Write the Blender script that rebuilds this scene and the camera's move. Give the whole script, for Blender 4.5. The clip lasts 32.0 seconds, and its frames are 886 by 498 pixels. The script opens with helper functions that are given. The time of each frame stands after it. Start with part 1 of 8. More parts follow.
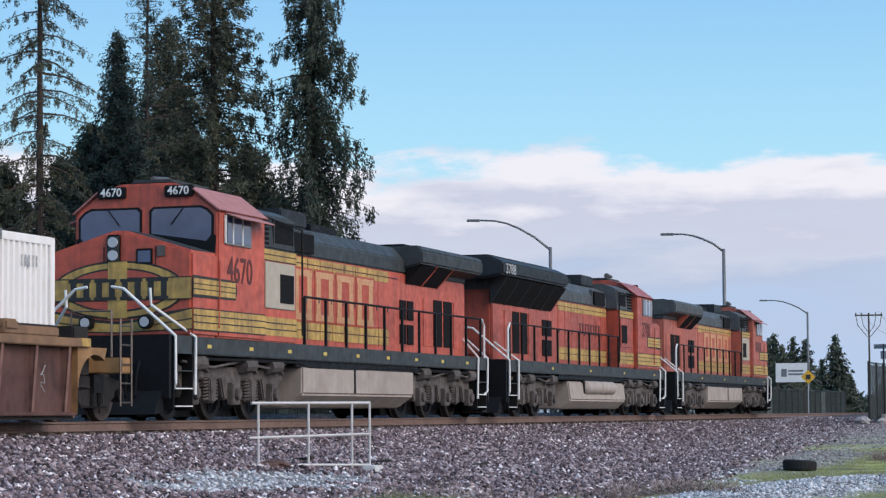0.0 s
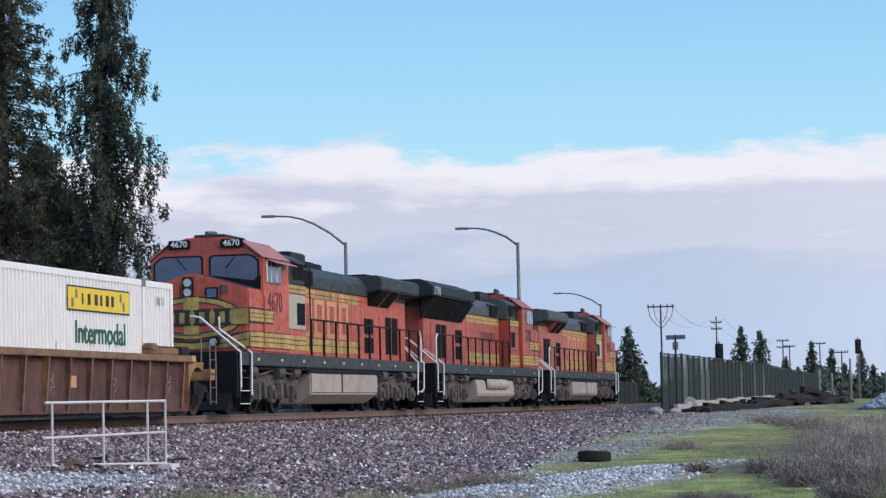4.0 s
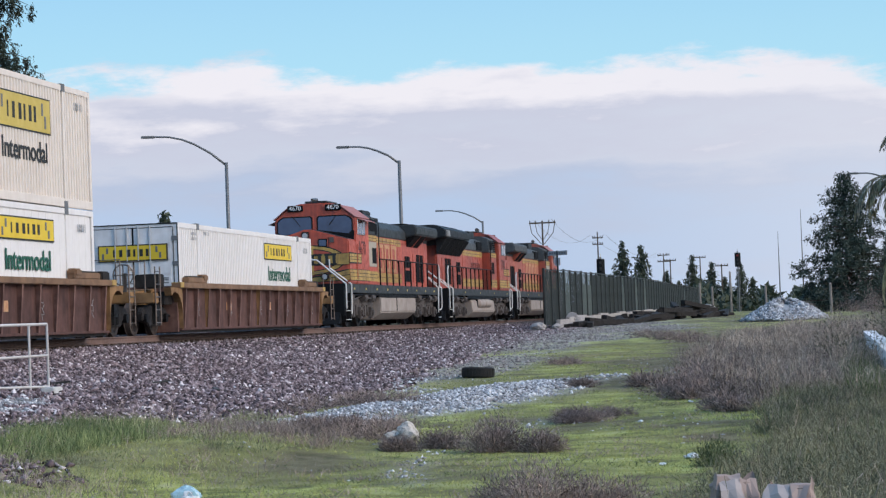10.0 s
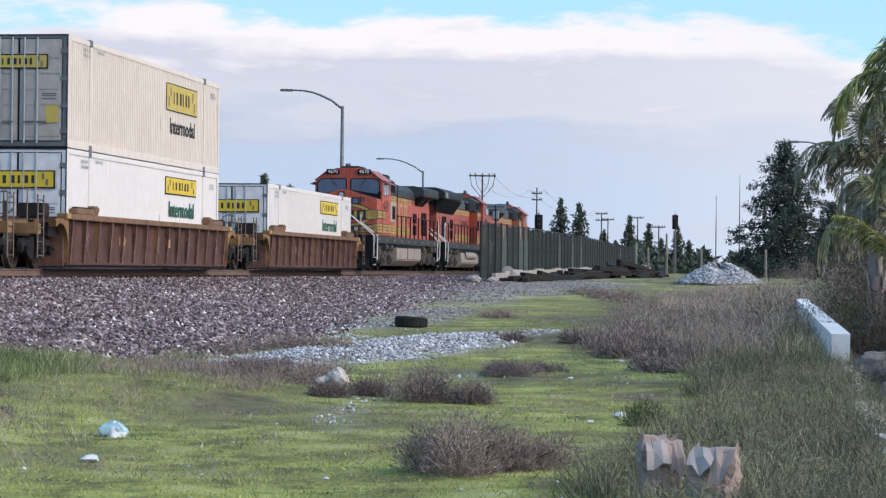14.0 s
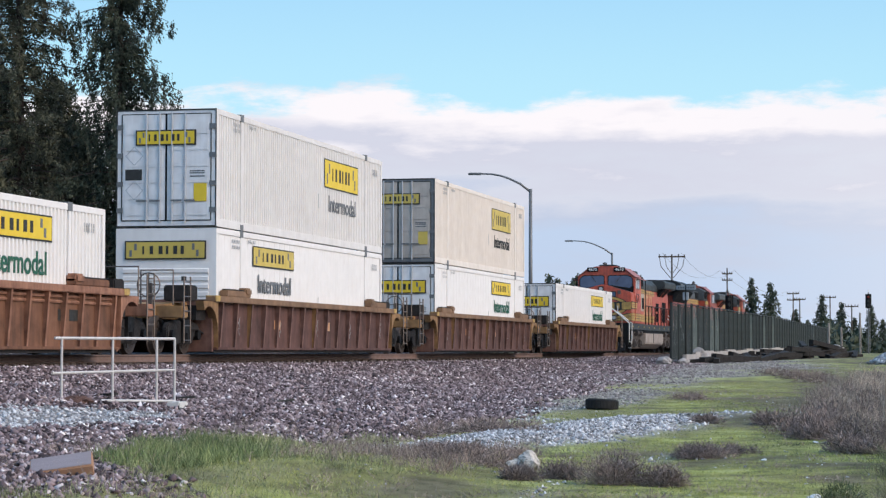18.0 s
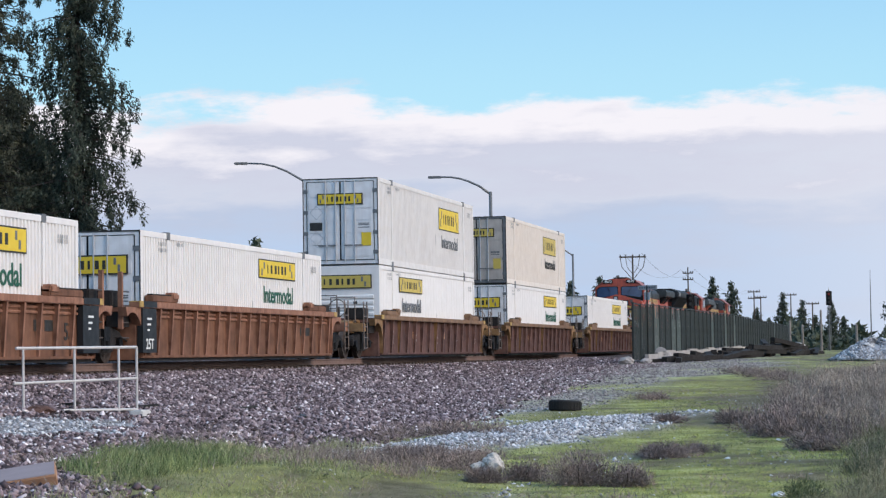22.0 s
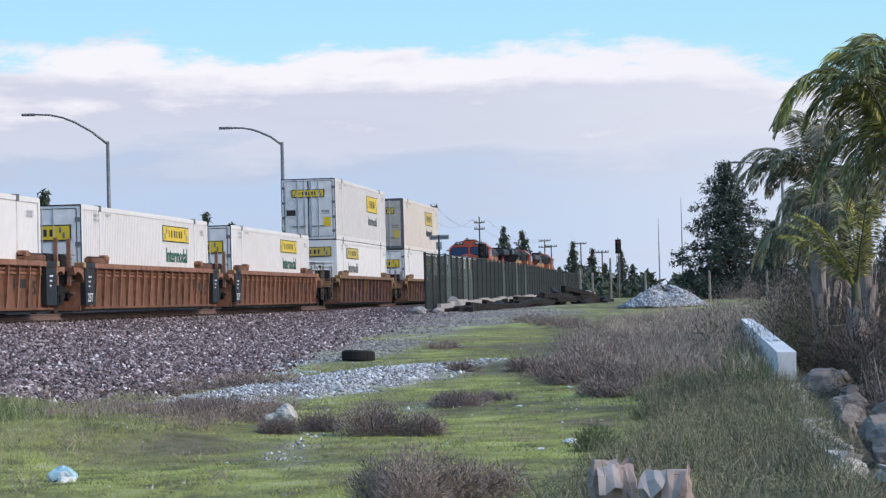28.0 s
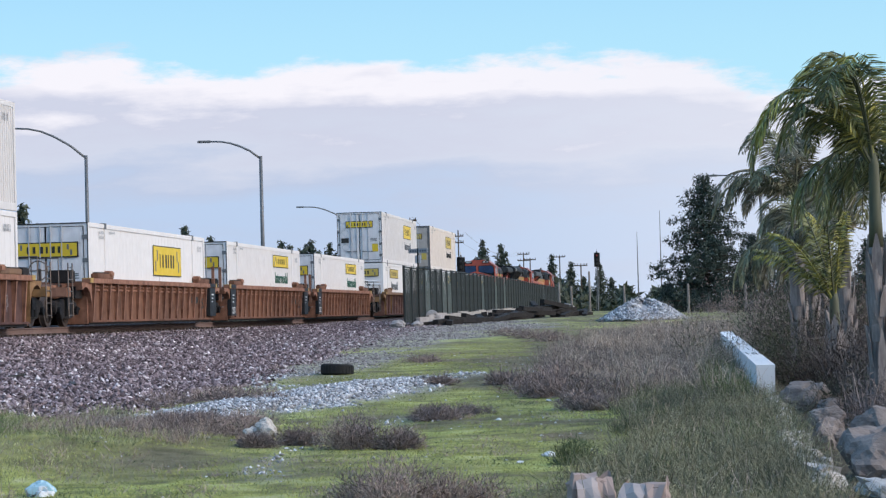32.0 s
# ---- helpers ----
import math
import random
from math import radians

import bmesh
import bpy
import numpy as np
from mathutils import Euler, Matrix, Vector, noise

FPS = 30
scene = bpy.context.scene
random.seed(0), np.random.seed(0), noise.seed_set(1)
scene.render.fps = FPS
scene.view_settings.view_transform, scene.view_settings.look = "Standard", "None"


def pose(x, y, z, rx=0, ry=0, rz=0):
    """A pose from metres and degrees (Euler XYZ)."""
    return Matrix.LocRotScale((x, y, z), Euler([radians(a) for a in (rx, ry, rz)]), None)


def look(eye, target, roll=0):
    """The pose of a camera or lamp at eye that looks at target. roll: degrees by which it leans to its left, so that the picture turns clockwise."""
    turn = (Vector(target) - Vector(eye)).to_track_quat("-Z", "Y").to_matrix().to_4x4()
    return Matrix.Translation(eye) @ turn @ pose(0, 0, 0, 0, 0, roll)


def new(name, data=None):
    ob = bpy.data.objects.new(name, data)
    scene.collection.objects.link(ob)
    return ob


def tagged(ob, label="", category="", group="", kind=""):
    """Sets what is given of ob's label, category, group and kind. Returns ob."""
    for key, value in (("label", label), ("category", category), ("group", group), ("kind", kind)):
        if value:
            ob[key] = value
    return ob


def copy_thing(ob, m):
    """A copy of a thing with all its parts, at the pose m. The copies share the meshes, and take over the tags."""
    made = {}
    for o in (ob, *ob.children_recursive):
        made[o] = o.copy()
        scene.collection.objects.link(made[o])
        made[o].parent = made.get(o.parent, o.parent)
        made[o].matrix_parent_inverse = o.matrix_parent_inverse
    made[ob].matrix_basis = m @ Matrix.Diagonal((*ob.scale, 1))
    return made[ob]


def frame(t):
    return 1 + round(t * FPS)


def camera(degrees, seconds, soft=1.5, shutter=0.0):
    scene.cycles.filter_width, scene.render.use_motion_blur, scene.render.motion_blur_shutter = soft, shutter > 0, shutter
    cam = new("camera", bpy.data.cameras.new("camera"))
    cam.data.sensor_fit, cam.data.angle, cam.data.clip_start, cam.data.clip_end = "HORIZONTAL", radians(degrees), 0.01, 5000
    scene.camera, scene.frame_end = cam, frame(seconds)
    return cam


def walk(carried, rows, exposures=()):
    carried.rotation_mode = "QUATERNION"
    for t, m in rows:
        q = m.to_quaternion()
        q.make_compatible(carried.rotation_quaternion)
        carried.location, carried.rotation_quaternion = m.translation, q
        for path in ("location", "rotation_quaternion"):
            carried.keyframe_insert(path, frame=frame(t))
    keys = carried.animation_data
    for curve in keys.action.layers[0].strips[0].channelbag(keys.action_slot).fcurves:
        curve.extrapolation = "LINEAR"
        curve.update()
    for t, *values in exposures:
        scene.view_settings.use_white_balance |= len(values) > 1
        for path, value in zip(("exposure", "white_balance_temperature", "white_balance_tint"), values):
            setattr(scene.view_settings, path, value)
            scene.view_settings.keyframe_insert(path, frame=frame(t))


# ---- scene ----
# Train on a straight track along +x; rail tops at z = 0; a hand-held long lens pans from one spot.
cam = camera(21.65, 32.0, soft=1.3)
EYE = (0.0, 0.0, 0.22)
TRACK_Y = 19.33
# seconds, azimuth, elevation and roll in degrees
AIM = [
    (0, 17.713, 4.076, -0.388), (0.5, 15.946, 3.745, -0.004), (1, 14.875, 3.569, 0.051), (1.5, 14.439, 3.549, -0.25),
    (2, 14.075, 3.606, -0.537), (2.5, 13.536, 3.835, -0.992), (4.5, 12.59, 3.872, -1.266), (5, 13.163, 3.685, -0.997),
    (5.5, 13.879, 3.504, -0.885), (6, 14.5, 3.257, -0.721), (6.5, 14.851, 3.01, -0.586), (7, 14.748, 2.976, -0.344),
    (7.5, 13.964, 3.1, -0.448), (8, 12.872, 3.212, -0.877), (8.5, 11.799, 3.068, -1.324), (9, 10.878, 2.783, -1.789),
    (9.5, 10.261, 2.335, -2.098), (10, 9.785, 1.779, -2.165), (10.5, 9.52, 1.406, -1.983), (11, 9.288, 1.145, -1.472),
    (11.5, 9.076, 0.877, -0.749), (12, 8.809, 0.66, -0.014), (12.5, 8.512, 0.522, 0.31), (13, 8.254, 0.436, 0.464),
    (13.5, 8.089, 0.421, 0.547), (15.5, 10.324, 1.556, 0.684), (16, 11.219, 2.022, 0.419), (16.5, 11.906, 2.326, 0.219),
    (17, 12.344, 2.472, 0.111), (17.5, 12.645, 2.493, 0.081), (18, 12.956, 2.522, 0.089), (18.5, 13.402, 2.659, -0.102),
    (19, 13.761, 2.861, -0.314), (19.5, 13.948, 3.118, -0.718), (20, 13.917, 3.239, -0.99), (20.5, 13.748, 3.202, -1.092),
    (21, 13.417, 3.068, -1.121), (21.5, 12.804, 2.8, -0.93), (22, 11.987, 2.604, -0.859), (22.5, 11.167, 2.391, -0.949),
    (23, 10.483, 2.255, -1.276), (23.5, 10.218, 2.103, -1.513), (24, 10.259, 1.897, -1.828), (24.5, 10.492, 1.541, -1.707),
    (26.5, 8.471, 0.73, -0.731), (27, 7.732, 0.858, -1.025), (27.5, 7.234, 1.032, -1.29), (28, 6.874, 1.279, -1.436),
    (28.5, 6.708, 1.576, -1.397), (29, 6.624, 1.773, -1.331), (29.5, 6.621, 1.739, -1.238), (30, 6.543, 1.557, -1.173),
    (30.5, 6.37, 1.378, -1.253), (31, 6.161, 1.284, -1.299), (31.5, 6.037, 1.356, -1.392), (32, 6.344, 1.598, -1.534),
]


def aim_at(az, el, roll):
    a, e = radians(az), radians(el)
    d = Vector((math.cos(a) * math.cos(e), math.sin(a) * math.cos(e), math.sin(e)))
    return look(EYE, Vector(EYE) + d, roll)


LIGHT = [(0, -0.08, 6250, 10), (5, -0.10, 6200, 10), (8, -0.13, 6250, 10), (11, -0.06, 6350, 10), (13, 0.05, 6400, 10), (16, 0.05, 6550, 10), (20, 0.04, 6550, 10),
         (22, -0.02, 6400, 10), (24, -0.02, 6350, 10), (27, 0.02, 6350, 10), (30, -0.06, 6300, 10), (32, 0.0, 6300, 10)]
walk(cam, [(t, aim_at(az, el, roll)) for t, az, el, roll in AIM], LIGHT)

# ---- world, sun ----
world = bpy.data.worlds.new("sky")
scene.world = world
world.use_nodes = True
SUN_AZ, SUN_EL = -106.0, 31.0


def build_sky():
    nt = world.node_tree
    nt.nodes.clear()
    N, K = nt.nodes.new, nt.links.new
    out = N("ShaderNodeOutputWorld")
    sky = N("ShaderNodeTexSky")
    sky.sky_type = "NISHITA"
    sky.sun_disc = False
    sky.sun_elevation = radians(SUN_EL)
    sky.sun_rotation = radians(90 - SUN_AZ)
    sky.air_density, sky.dust_density, sky.ozone_density = 1.0, 0.6, 1.6
    bg = N("ShaderNodeBackground")
    bg.inputs[1].default_value = 0.15
    K(sky.outputs[0], bg.inputs[0])
    co = N("ShaderNodeTexCoord")
    sep = N("ShaderNodeSeparateXYZ")
    K(co.outputs["Generated"], sep.inputs[0])

    def math_node(op, a, b=None, clamp=False):
        m = N("ShaderNodeMath")
        m.operation, m.use_clamp = op, clamp
        for i, v in enumerate((a, b)):
            if v is None:
                continue
            if isinstance(v, (int, float)):
                m.inputs[i].default_value = v
            else:
                K(v, m.inputs[i])
        return m.outputs[0]

    def smooth(v, lo, hi):
        m = N("ShaderNodeMapRange")
        m.interpolation_type = "SMOOTHSTEP"
        K(v, m.inputs[0])
        m.inputs[1].default_value, m.inputs[2].default_value = lo, hi
        return m.outputs[0]

    # long flat cloud streaks: squeeze the vertical
    mp = N("ShaderNodeMapping")
    mp.inputs["Scale"].default_value = (9.0, 9.0, 32.0)
    K(co.outputs["Generated"], mp.inputs[0])
    n1 = N("ShaderNodeTexNoise")
    n1.inputs["Scale"].default_value, n1.inputs["Detail"].default_value, n1.inputs["Roughness"].default_value = 1.6, 9.0, 0.62
    K(mp.outputs[0], n1.inputs["Vector"])
    mp2 = N("ShaderNodeMapping")
    mp2.inputs["Scale"].default_value = (9.0, 9.0, 60.0)
    mp2.inputs["Location"].default_value = (3.1, 1.7, 0.4)
    K(co.outputs["Generated"], mp2.inputs[0])
    n2 = N("ShaderNodeTexNoise")
    n2.inputs["Scale"].default_value, n2.inputs["Detail"].default_value = 1.0, 5.0
    K(mp2.outputs[0], n2.inputs["Vector"])
    z = sep.outputs[2]
    wob = math_node("MULTIPLY", math_node("SUBTRACT", n1.outputs[0], 0.5), 0.055)
    zz = math_node("ADD", z, wob)
    right = smooth(math_node("MULTIPLY", sep.outputs[1], -1.0), -0.05, 0.05)
    edge = math_node("ADD", zz, math_node("MULTIPLY", right, 0.012))
    bank = math_node("SUBTRACT", 1.0, smooth(edge, 0.103, 0.113))
    low = smooth(zz, 0.030, 0.108)
    # cloud colour: blue grey near the horizon, pale pink white at the upper edge
    ramp = N("ShaderNodeValToRGB")
    K(math_node("ADD", low, math_node("MULTIPLY", math_node("SUBTRACT", n2.outputs[0], 0.5), 0.9)), ramp.inputs[0])
    e = ramp.color_ramp.elements
    e[0].position, e[0].color = 0.02, (0.52, 0.63, 0.83, 1)
    e[1].position, e[1].color = 0.98, (0.97, 0.92, 0.955, 1)
    for p, c in ((0.30, (0.54, 0.60, 0.76, 1)), (0.56, (0.67, 0.69, 0.80, 1)), (0.76, (0.655, 0.66, 0.775, 1))):
        k = e.new(p)
        k.color = c
    clouds = N("ShaderNodeBackground")
    clouds.inputs[1].default_value = 1.0
    # the bank brightens towards the right
    pale = N("ShaderNodeMix")
    pale.data_type = "RGBA"
    K(math_node("MULTIPLY", smooth(math_node("MULTIPLY", sep.outputs[1], -1.0), -0.16, 0.06), 0.46), pale.inputs["Factor"])
    K(ramp.outputs[0], pale.inputs["A"])
    pale.inputs["B"].default_value = (0.87, 0.86, 0.92, 1)
    K(pale.outputs["Result"], clouds.inputs[0])
    # thin haze veil over the blue
    clear = N("ShaderNodeValToRGB")
    K(smooth(z, 0.08, 0.24), clear.inputs[0])
    ce = clear.color_ramp.elements
    ce[0].position, ce[0].color = 0.0, (0.48, 0.835, 1.0, 1)
    ce[1].position, ce[1].color = 1.0, (0.25, 0.55, 0.95, 1)
    veil = N("ShaderNodeBackground")
    veil.inputs[1].default_value = 1.0
    K(clear.outputs[0], veil.inputs[0])
    m0 = N("ShaderNodeMixShader")
    m0.inputs[0].default_value = 0.85
    K(bg.outputs[0], m0.inputs[1])
    K(veil.outputs[0], m0.inputs[2])
    m1 = N("ShaderNodeMixShader")
    K(math_node("MULTIPLY", bank, 0.96), m1.inputs[0])
    K(m0.outputs[0], m1.inputs[1])
    K(clouds.outputs[0], m1.inputs[2])
    K(m1.outputs[0], out.inputs[0])


build_sky()
sun = new("sun", bpy.data.lights.new("sun", "SUN"))
sun.data.energy, sun.data.angle, sun.data.color = 3.3, radians(50), (1.0, 0.845, 0.715)
sa, se = radians(SUN_AZ), radians(SUN_EL)
sun.matrix_world = look((0, 0, 60), Vector((0, 0, 60)) - Vector((math.cos(sa) * math.cos(se), math.sin(sa) * math.cos(se), math.sin(se))))
scene.view_settings.exposure = 0.0

# ---- materials ----


def mat(name, color, rough=0.6, metal=0.0, dark=None, scale=6.0, amount=0.5, bump=0.0, bscale=60.0, spec=0.4, streak=0.0, random_tint=0.0, stretch=(1, 1, 1)):
    """Two-scale varied surface: color towards dark by noise, fine bump, and rain streaks down z."""
    m = bpy.data.materials.new(name)
    m.use_nodes = True
    nt = m.node_tree
    b = nt.nodes["Principled BSDF"]
    N, K = nt.nodes.new, nt.links.new
    dark = dark or tuple(c * 0.55 for c in color)
    co = N("ShaderNodeTexCoord")
    mp = N("ShaderNodeMapping")
    mp.inputs["Scale"].default_value = stretch
    K(co.outputs["Object"], mp.inputs[0])
    n1 = N("ShaderNodeTexNoise")
    n1.inputs["Scale"].default_value, n1.inputs["Detail"].default_value, n1.inputs["Roughness"].default_value = scale * 0.17, 5, 0.6
    n2 = N("ShaderNodeTexNoise")
    n2.inputs["Scale"].default_value, n2.inputs["Detail"].default_value = scale, 4
    K(mp.outputs[0], n1.inputs["Vector"])
    K(mp.outputs[0], n2.inputs["Vector"])
    add = N("ShaderNodeMath")
    add.operation = "ADD"
    K(n1.outputs[0], add.inputs[0])
    K(n2.outputs[0], add.inputs[1])
    last = add.outputs[0]
    if streak:
        ms = N("ShaderNodeMapping")
        ms.inputs["Scale"].default_value = (7, 7, 0.5)
        K(co.outputs["Object"], ms.inputs[0])
        n3 = N("ShaderNodeTexNoise")
        n3.inputs["Scale"].default_value, n3.inputs["Detail"].default_value = 1.2, 4
        K(ms.outputs[0], n3.inputs["Vector"])
        mu = N("ShaderNodeMath")
        mu.operation = "MULTIPLY_ADD"
        K(n3.outputs[0], mu.inputs[0])
        mu.inputs[1].default_value = streak
        K(last, mu.inputs[2])
        last = mu.outputs[0]
    mr = N("ShaderNodeMapRange")
    K(last, mr.inputs[0])
    mid = 1.0 + 0.5 * streak
    mr.inputs[1].default_value, mr.inputs[2].default_value = mid - 0.35, mid + 0.45
    mr.inputs[3].default_value, mr.inputs[4].default_value = 0.0, amount
    mix = N("ShaderNodeMix")
    mix.data_type = "RGBA"
    mix.inputs["A"].default_value, mix.inputs["B"].default_value = (*color, 1), (*dark, 1)
    K(mr.outputs[0], mix.inputs["Factor"])
    col = mix.outputs["Result"]
    if random_tint:
        oi = N("ShaderNodeObjectInfo")
        hs = N("ShaderNodeHueSaturation")
        r2 = N("ShaderNodeMapRange")
        K(oi.outputs["Random"], r2.inputs[0])
        r2.inputs[3].default_value, r2.inputs[4].default_value = 1 - random_tint, 1 + random_tint
        K(r2.outputs[0], hs.inputs["Value"])
        K(col, hs.inputs["Color"])
        col = hs.outputs[0]
    K(col, b.inputs["Base Color"])
    rr = N("ShaderNodeMapRange")
    K(n2.outputs[0], rr.inputs[0])
    rr.inputs[1].default_value, rr.inputs[2].default_value = 0.3, 0.7
    rr.inputs[3].default_value, rr.inputs[4].default_value = max(0, rough - 0.1), min(1, rough + 0.1)
    K(rr.outputs[0], b.inputs["Roughness"])
    b.inputs["Metallic"].default_value = metal
    b.inputs["Specular IOR Level"].default_value = spec
    if bump:
        nb = N("ShaderNodeTexNoise")
        nb.inputs["Scale"].default_value, nb.inputs["Detail"].default_value = bscale, 3
        K(mp.outputs[0], nb.inputs["Vector"])
        bp = N("ShaderNodeBump")
        bp.inputs["Strength"].default_value, bp.inputs["Distance"].default_value = bump, 0.02
        K(nb.outputs[0], bp.inputs["Height"])
        K(bp.outputs[0], b.inputs["Normal"])
    return m


ORANGE = mat("weathered_orange_paint", (0.56, 0.105, 0.060), 0.5, dark=(0.22, 0.058, 0.044), scale=5, amount=0.9, streak=1.2, bump=0.05)
ORANGE_DARK = mat("grimy_red_orange_paint", (0.45, 0.083, 0.046), 0.45, dark=(0.17, 0.050, 0.040), scale=4, amount=0.95, streak=1.2, bump=0.05)
ORANGE_FADED = mat("sun_faded_orange_paint", (0.46, 0.120, 0.078), 0.55, dark=(0.20, 0.075, 0.058), scale=4, amount=0.95, streak=1.2, bump=0.05)
ORANGE_DEEP = mat("red_orange_paint", (0.42, 0.060, 0.022), 0.45, dark=(0.22, 0.04, 0.03), scale=5, amount=0.6, streak=0.7)
YELLOW = mat("faded_yellow_paint", (0.58, 0.375, 0.095), 0.55, dark=(0.16, 0.105, 0.055), scale=6, amount=0.95, streak=1.2)
CREAM = mat("faded_cream_lettering", (0.55, 0.35, 0.17), 0.55, dark=(0.44, 0.14, 0.075), scale=9, amount=0.9)
LOCO_GREY = mat("dark_grey_paint", (0.044, 0.050, 0.052), 0.6, dark=(0.016, 0.017, 0.018), scale=4, amount=0.7, streak=0.7)
LOCO_GREY_PALE = mat("sooty_grey_paint", (0.085, 0.092, 0.096), 0.6, dark=(0.022, 0.023, 0.024), scale=4, amount=0.7, streak=0.9)
SOOT = mat("sooty_black_grey_paint", (0.016, 0.018, 0.021), 0.6, dark=(0.012, 0.013, 0.015), scale=4, amount=0.7, streak=0.7)
STENCIL = mat("pale_grey_stencil", (0.38, 0.39, 0.40), 0.6, scale=10)
BLACK = mat("black_paint", (0.008, 0.008, 0.009), 0.6, scale=8, spec=0.2)
GRILLE = mat("sooty_grille", (0.009, 0.009, 0.010), 0.85, scale=20, spec=0.15)
TRUCK = mat("dusty_cast_steel", (0.135, 0.115, 0.106), 0.85, dark=(0.016, 0.014, 0.013), scale=6, amount=0.9, bump=0.3, bscale=25)
TANK = mat("dusty_fuel_tank_paint", (0.40, 0.345, 0.305), 0.8, dark=(0.17, 0.14, 0.12), scale=3, amount=0.6, streak=0.4)
BEIGE = mat("primer_beige_panel", (0.42, 0.38, 0.31), 0.7, dark=(0.3, 0.26, 0.2), scale=5, amount=0.6)
VISOR = mat("sun_faded_roof_paint", (0.40, 0.17, 0.16), 0.75, dark=(0.25, 0.12, 0.11), scale=4, amount=0.6)
WHITE_RAIL = mat("white_handrail_paint", (0.75, 0.75, 0.74), 0.5, dark=(0.5, 0.5, 0.48), scale=12)
# blue of the reflected sky is put into the glass's base colour
GLASS = mat("sky_reflecting_blue_cab_glass", (0.045, 0.085, 0.175), 0.03, spec=0.9, dark=(0.014, 0.026, 0.060), scale=1.5, amount=0.8)
LENS = mat("headlight_lens", (0.48, 0.50, 0.53), 0.12, spec=0.6, scale=10, amount=0.3)
STEEL = mat("worn_rail_steel", (0.16, 0.135, 0.12), 0.45, metal=0.6, dark=(0.10, 0.06, 0.045), scale=8)
# sheet colours hold grime plus the shade between ribs, darker than the rib paint
WELL_BROWN_GRIME_SHADE = mat("grimy_shaded_brown_sheet", (0.135, 0.064, 0.050), 0.8, dark=(0.040, 0.021, 0.019), scale=2.5, amount=0.95, streak=0.9, bump=0.1)
WELL_RUST_GRIME_SHADE = mat("grimy_shaded_rust_sheet", (0.225, 0.102, 0.056), 0.8, dark=(0.070, 0.034, 0.022), scale=2.5, amount=0.95, streak=0.9, bump=0.1)
RAIL_SIDE = mat("rusty_rail", (0.22, 0.145, 0.12), 0.85, dark=(0.11, 0.07, 0.06), scale=9, amount=0.8)
RAIL_TOP = mat("polished_rail_top", (0.26, 0.23, 0.21), 0.6, metal=0.3, dark=(0.15, 0.11, 0.09), scale=3)
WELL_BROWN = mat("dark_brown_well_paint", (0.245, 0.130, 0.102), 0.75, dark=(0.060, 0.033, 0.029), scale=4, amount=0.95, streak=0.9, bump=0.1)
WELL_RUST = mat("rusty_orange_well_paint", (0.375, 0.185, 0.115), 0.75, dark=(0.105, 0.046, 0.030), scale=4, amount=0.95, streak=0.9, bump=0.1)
CHORD = mat("scuffed_yellow_brown_steel", (0.27, 0.155, 0.08), 0.7, dark=(0.09, 0.056, 0.044), scale=3, amount=0.9)
END_YELLOW = mat("rust_stained_yellow_casting", (0.40, 0.225, 0.09), 0.7, dark=(0.06, 0.032, 0.022), scale=3, amount=0.9)
BOX_WHITE = mat("white_container_paint", (0.80, 0.775, 0.755), 0.5, dark=(0.62, 0.59, 0.565), scale=3, amount=0.5, streak=0.8)
BOX_OFFWHITE = mat("dusty_white_container_paint", (0.74, 0.715, 0.695), 0.55, dark=(0.55, 0.52, 0.495), scale=3, amount=0.6, streak=0.8)
BOX_TAN = mat("aged_cream_container_paint", (0.78, 0.71, 0.64), 0.55, dark=(0.60, 0.53, 0.465), scale=3, amount=0.6, streak=0.8)
DOOR_GREY = mat("pale_grey_door_paint", (0.80, 0.80, 0.81), 0.5, dark=(0.50, 0.48, 0.47), scale=4, amount=0.6, streak=0.8)
DOOR_TAN = mat("soiled_door_paint", (0.50, 0.455, 0.41), 0.55, dark=(0.30, 0.265, 0.235), scale=4, amount=0.7, streak=0.8)
LOGO_YELLOW = mat("logo_yellow", (0.76, 0.55, 0.035), 0.5, dark=(0.56, 0.38, 0.03), scale=5, amount=0.5)
LOGO_OLD = mat("aged_logo_yellow", (0.60, 0.46, 0.10), 0.55, dark=(0.42, 0.31, 0.08), scale=5, amount=0.6)
INK = mat("dark_ink", (0.03, 0.03, 0.028), 0.6, scale=10)
INK_GREEN = mat("dark_green_ink", (0.012, 0.095, 0.055), 0.55, dark=(0.03, 0.12, 0.08), scale=10)
INK_GREY = mat("grey_ink", (0.16, 0.17, 0.18), 0.6, scale=10)
RED_BROWN = mat("dark_maroon_number_paint", (0.10, 0.018, 0.014), 0.5, scale=9)
CAR_TRUCK = mat("grimy_black_truck_steel", (0.020, 0.016, 0.015), 0.85, dark=(0.014, 0.012, 0.011), scale=7, amount=0.9, bump=0.3)
TIE = mat("weathered_tie_wood", (0.085, 0.062, 0.05), 0.9, dark=(0.04, 0.03, 0.026), scale=7, bump=0.3)
GALV = mat("galvanised_pipe", (0.50, 0.52, 0.55), 0.45, metal=0.35, dark=(0.36, 0.37, 0.39), scale=9)
POLE_GREY = mat("lamp_post_steel", (0.17, 0.175, 0.18), 0.5, metal=0.3, scale=5)
WOOD_POLE = mat("utility_pole_wood", (0.085, 0.065, 0.05), 0.9, scale=4)
RUBBER = mat("old_tyre_rubber", (0.012, 0.012, 0.013), 0.85, dark=(0.026, 0.024, 0.022), scale=9, amount=0.6, bump=0.3)

# ---- mesh helpers ----


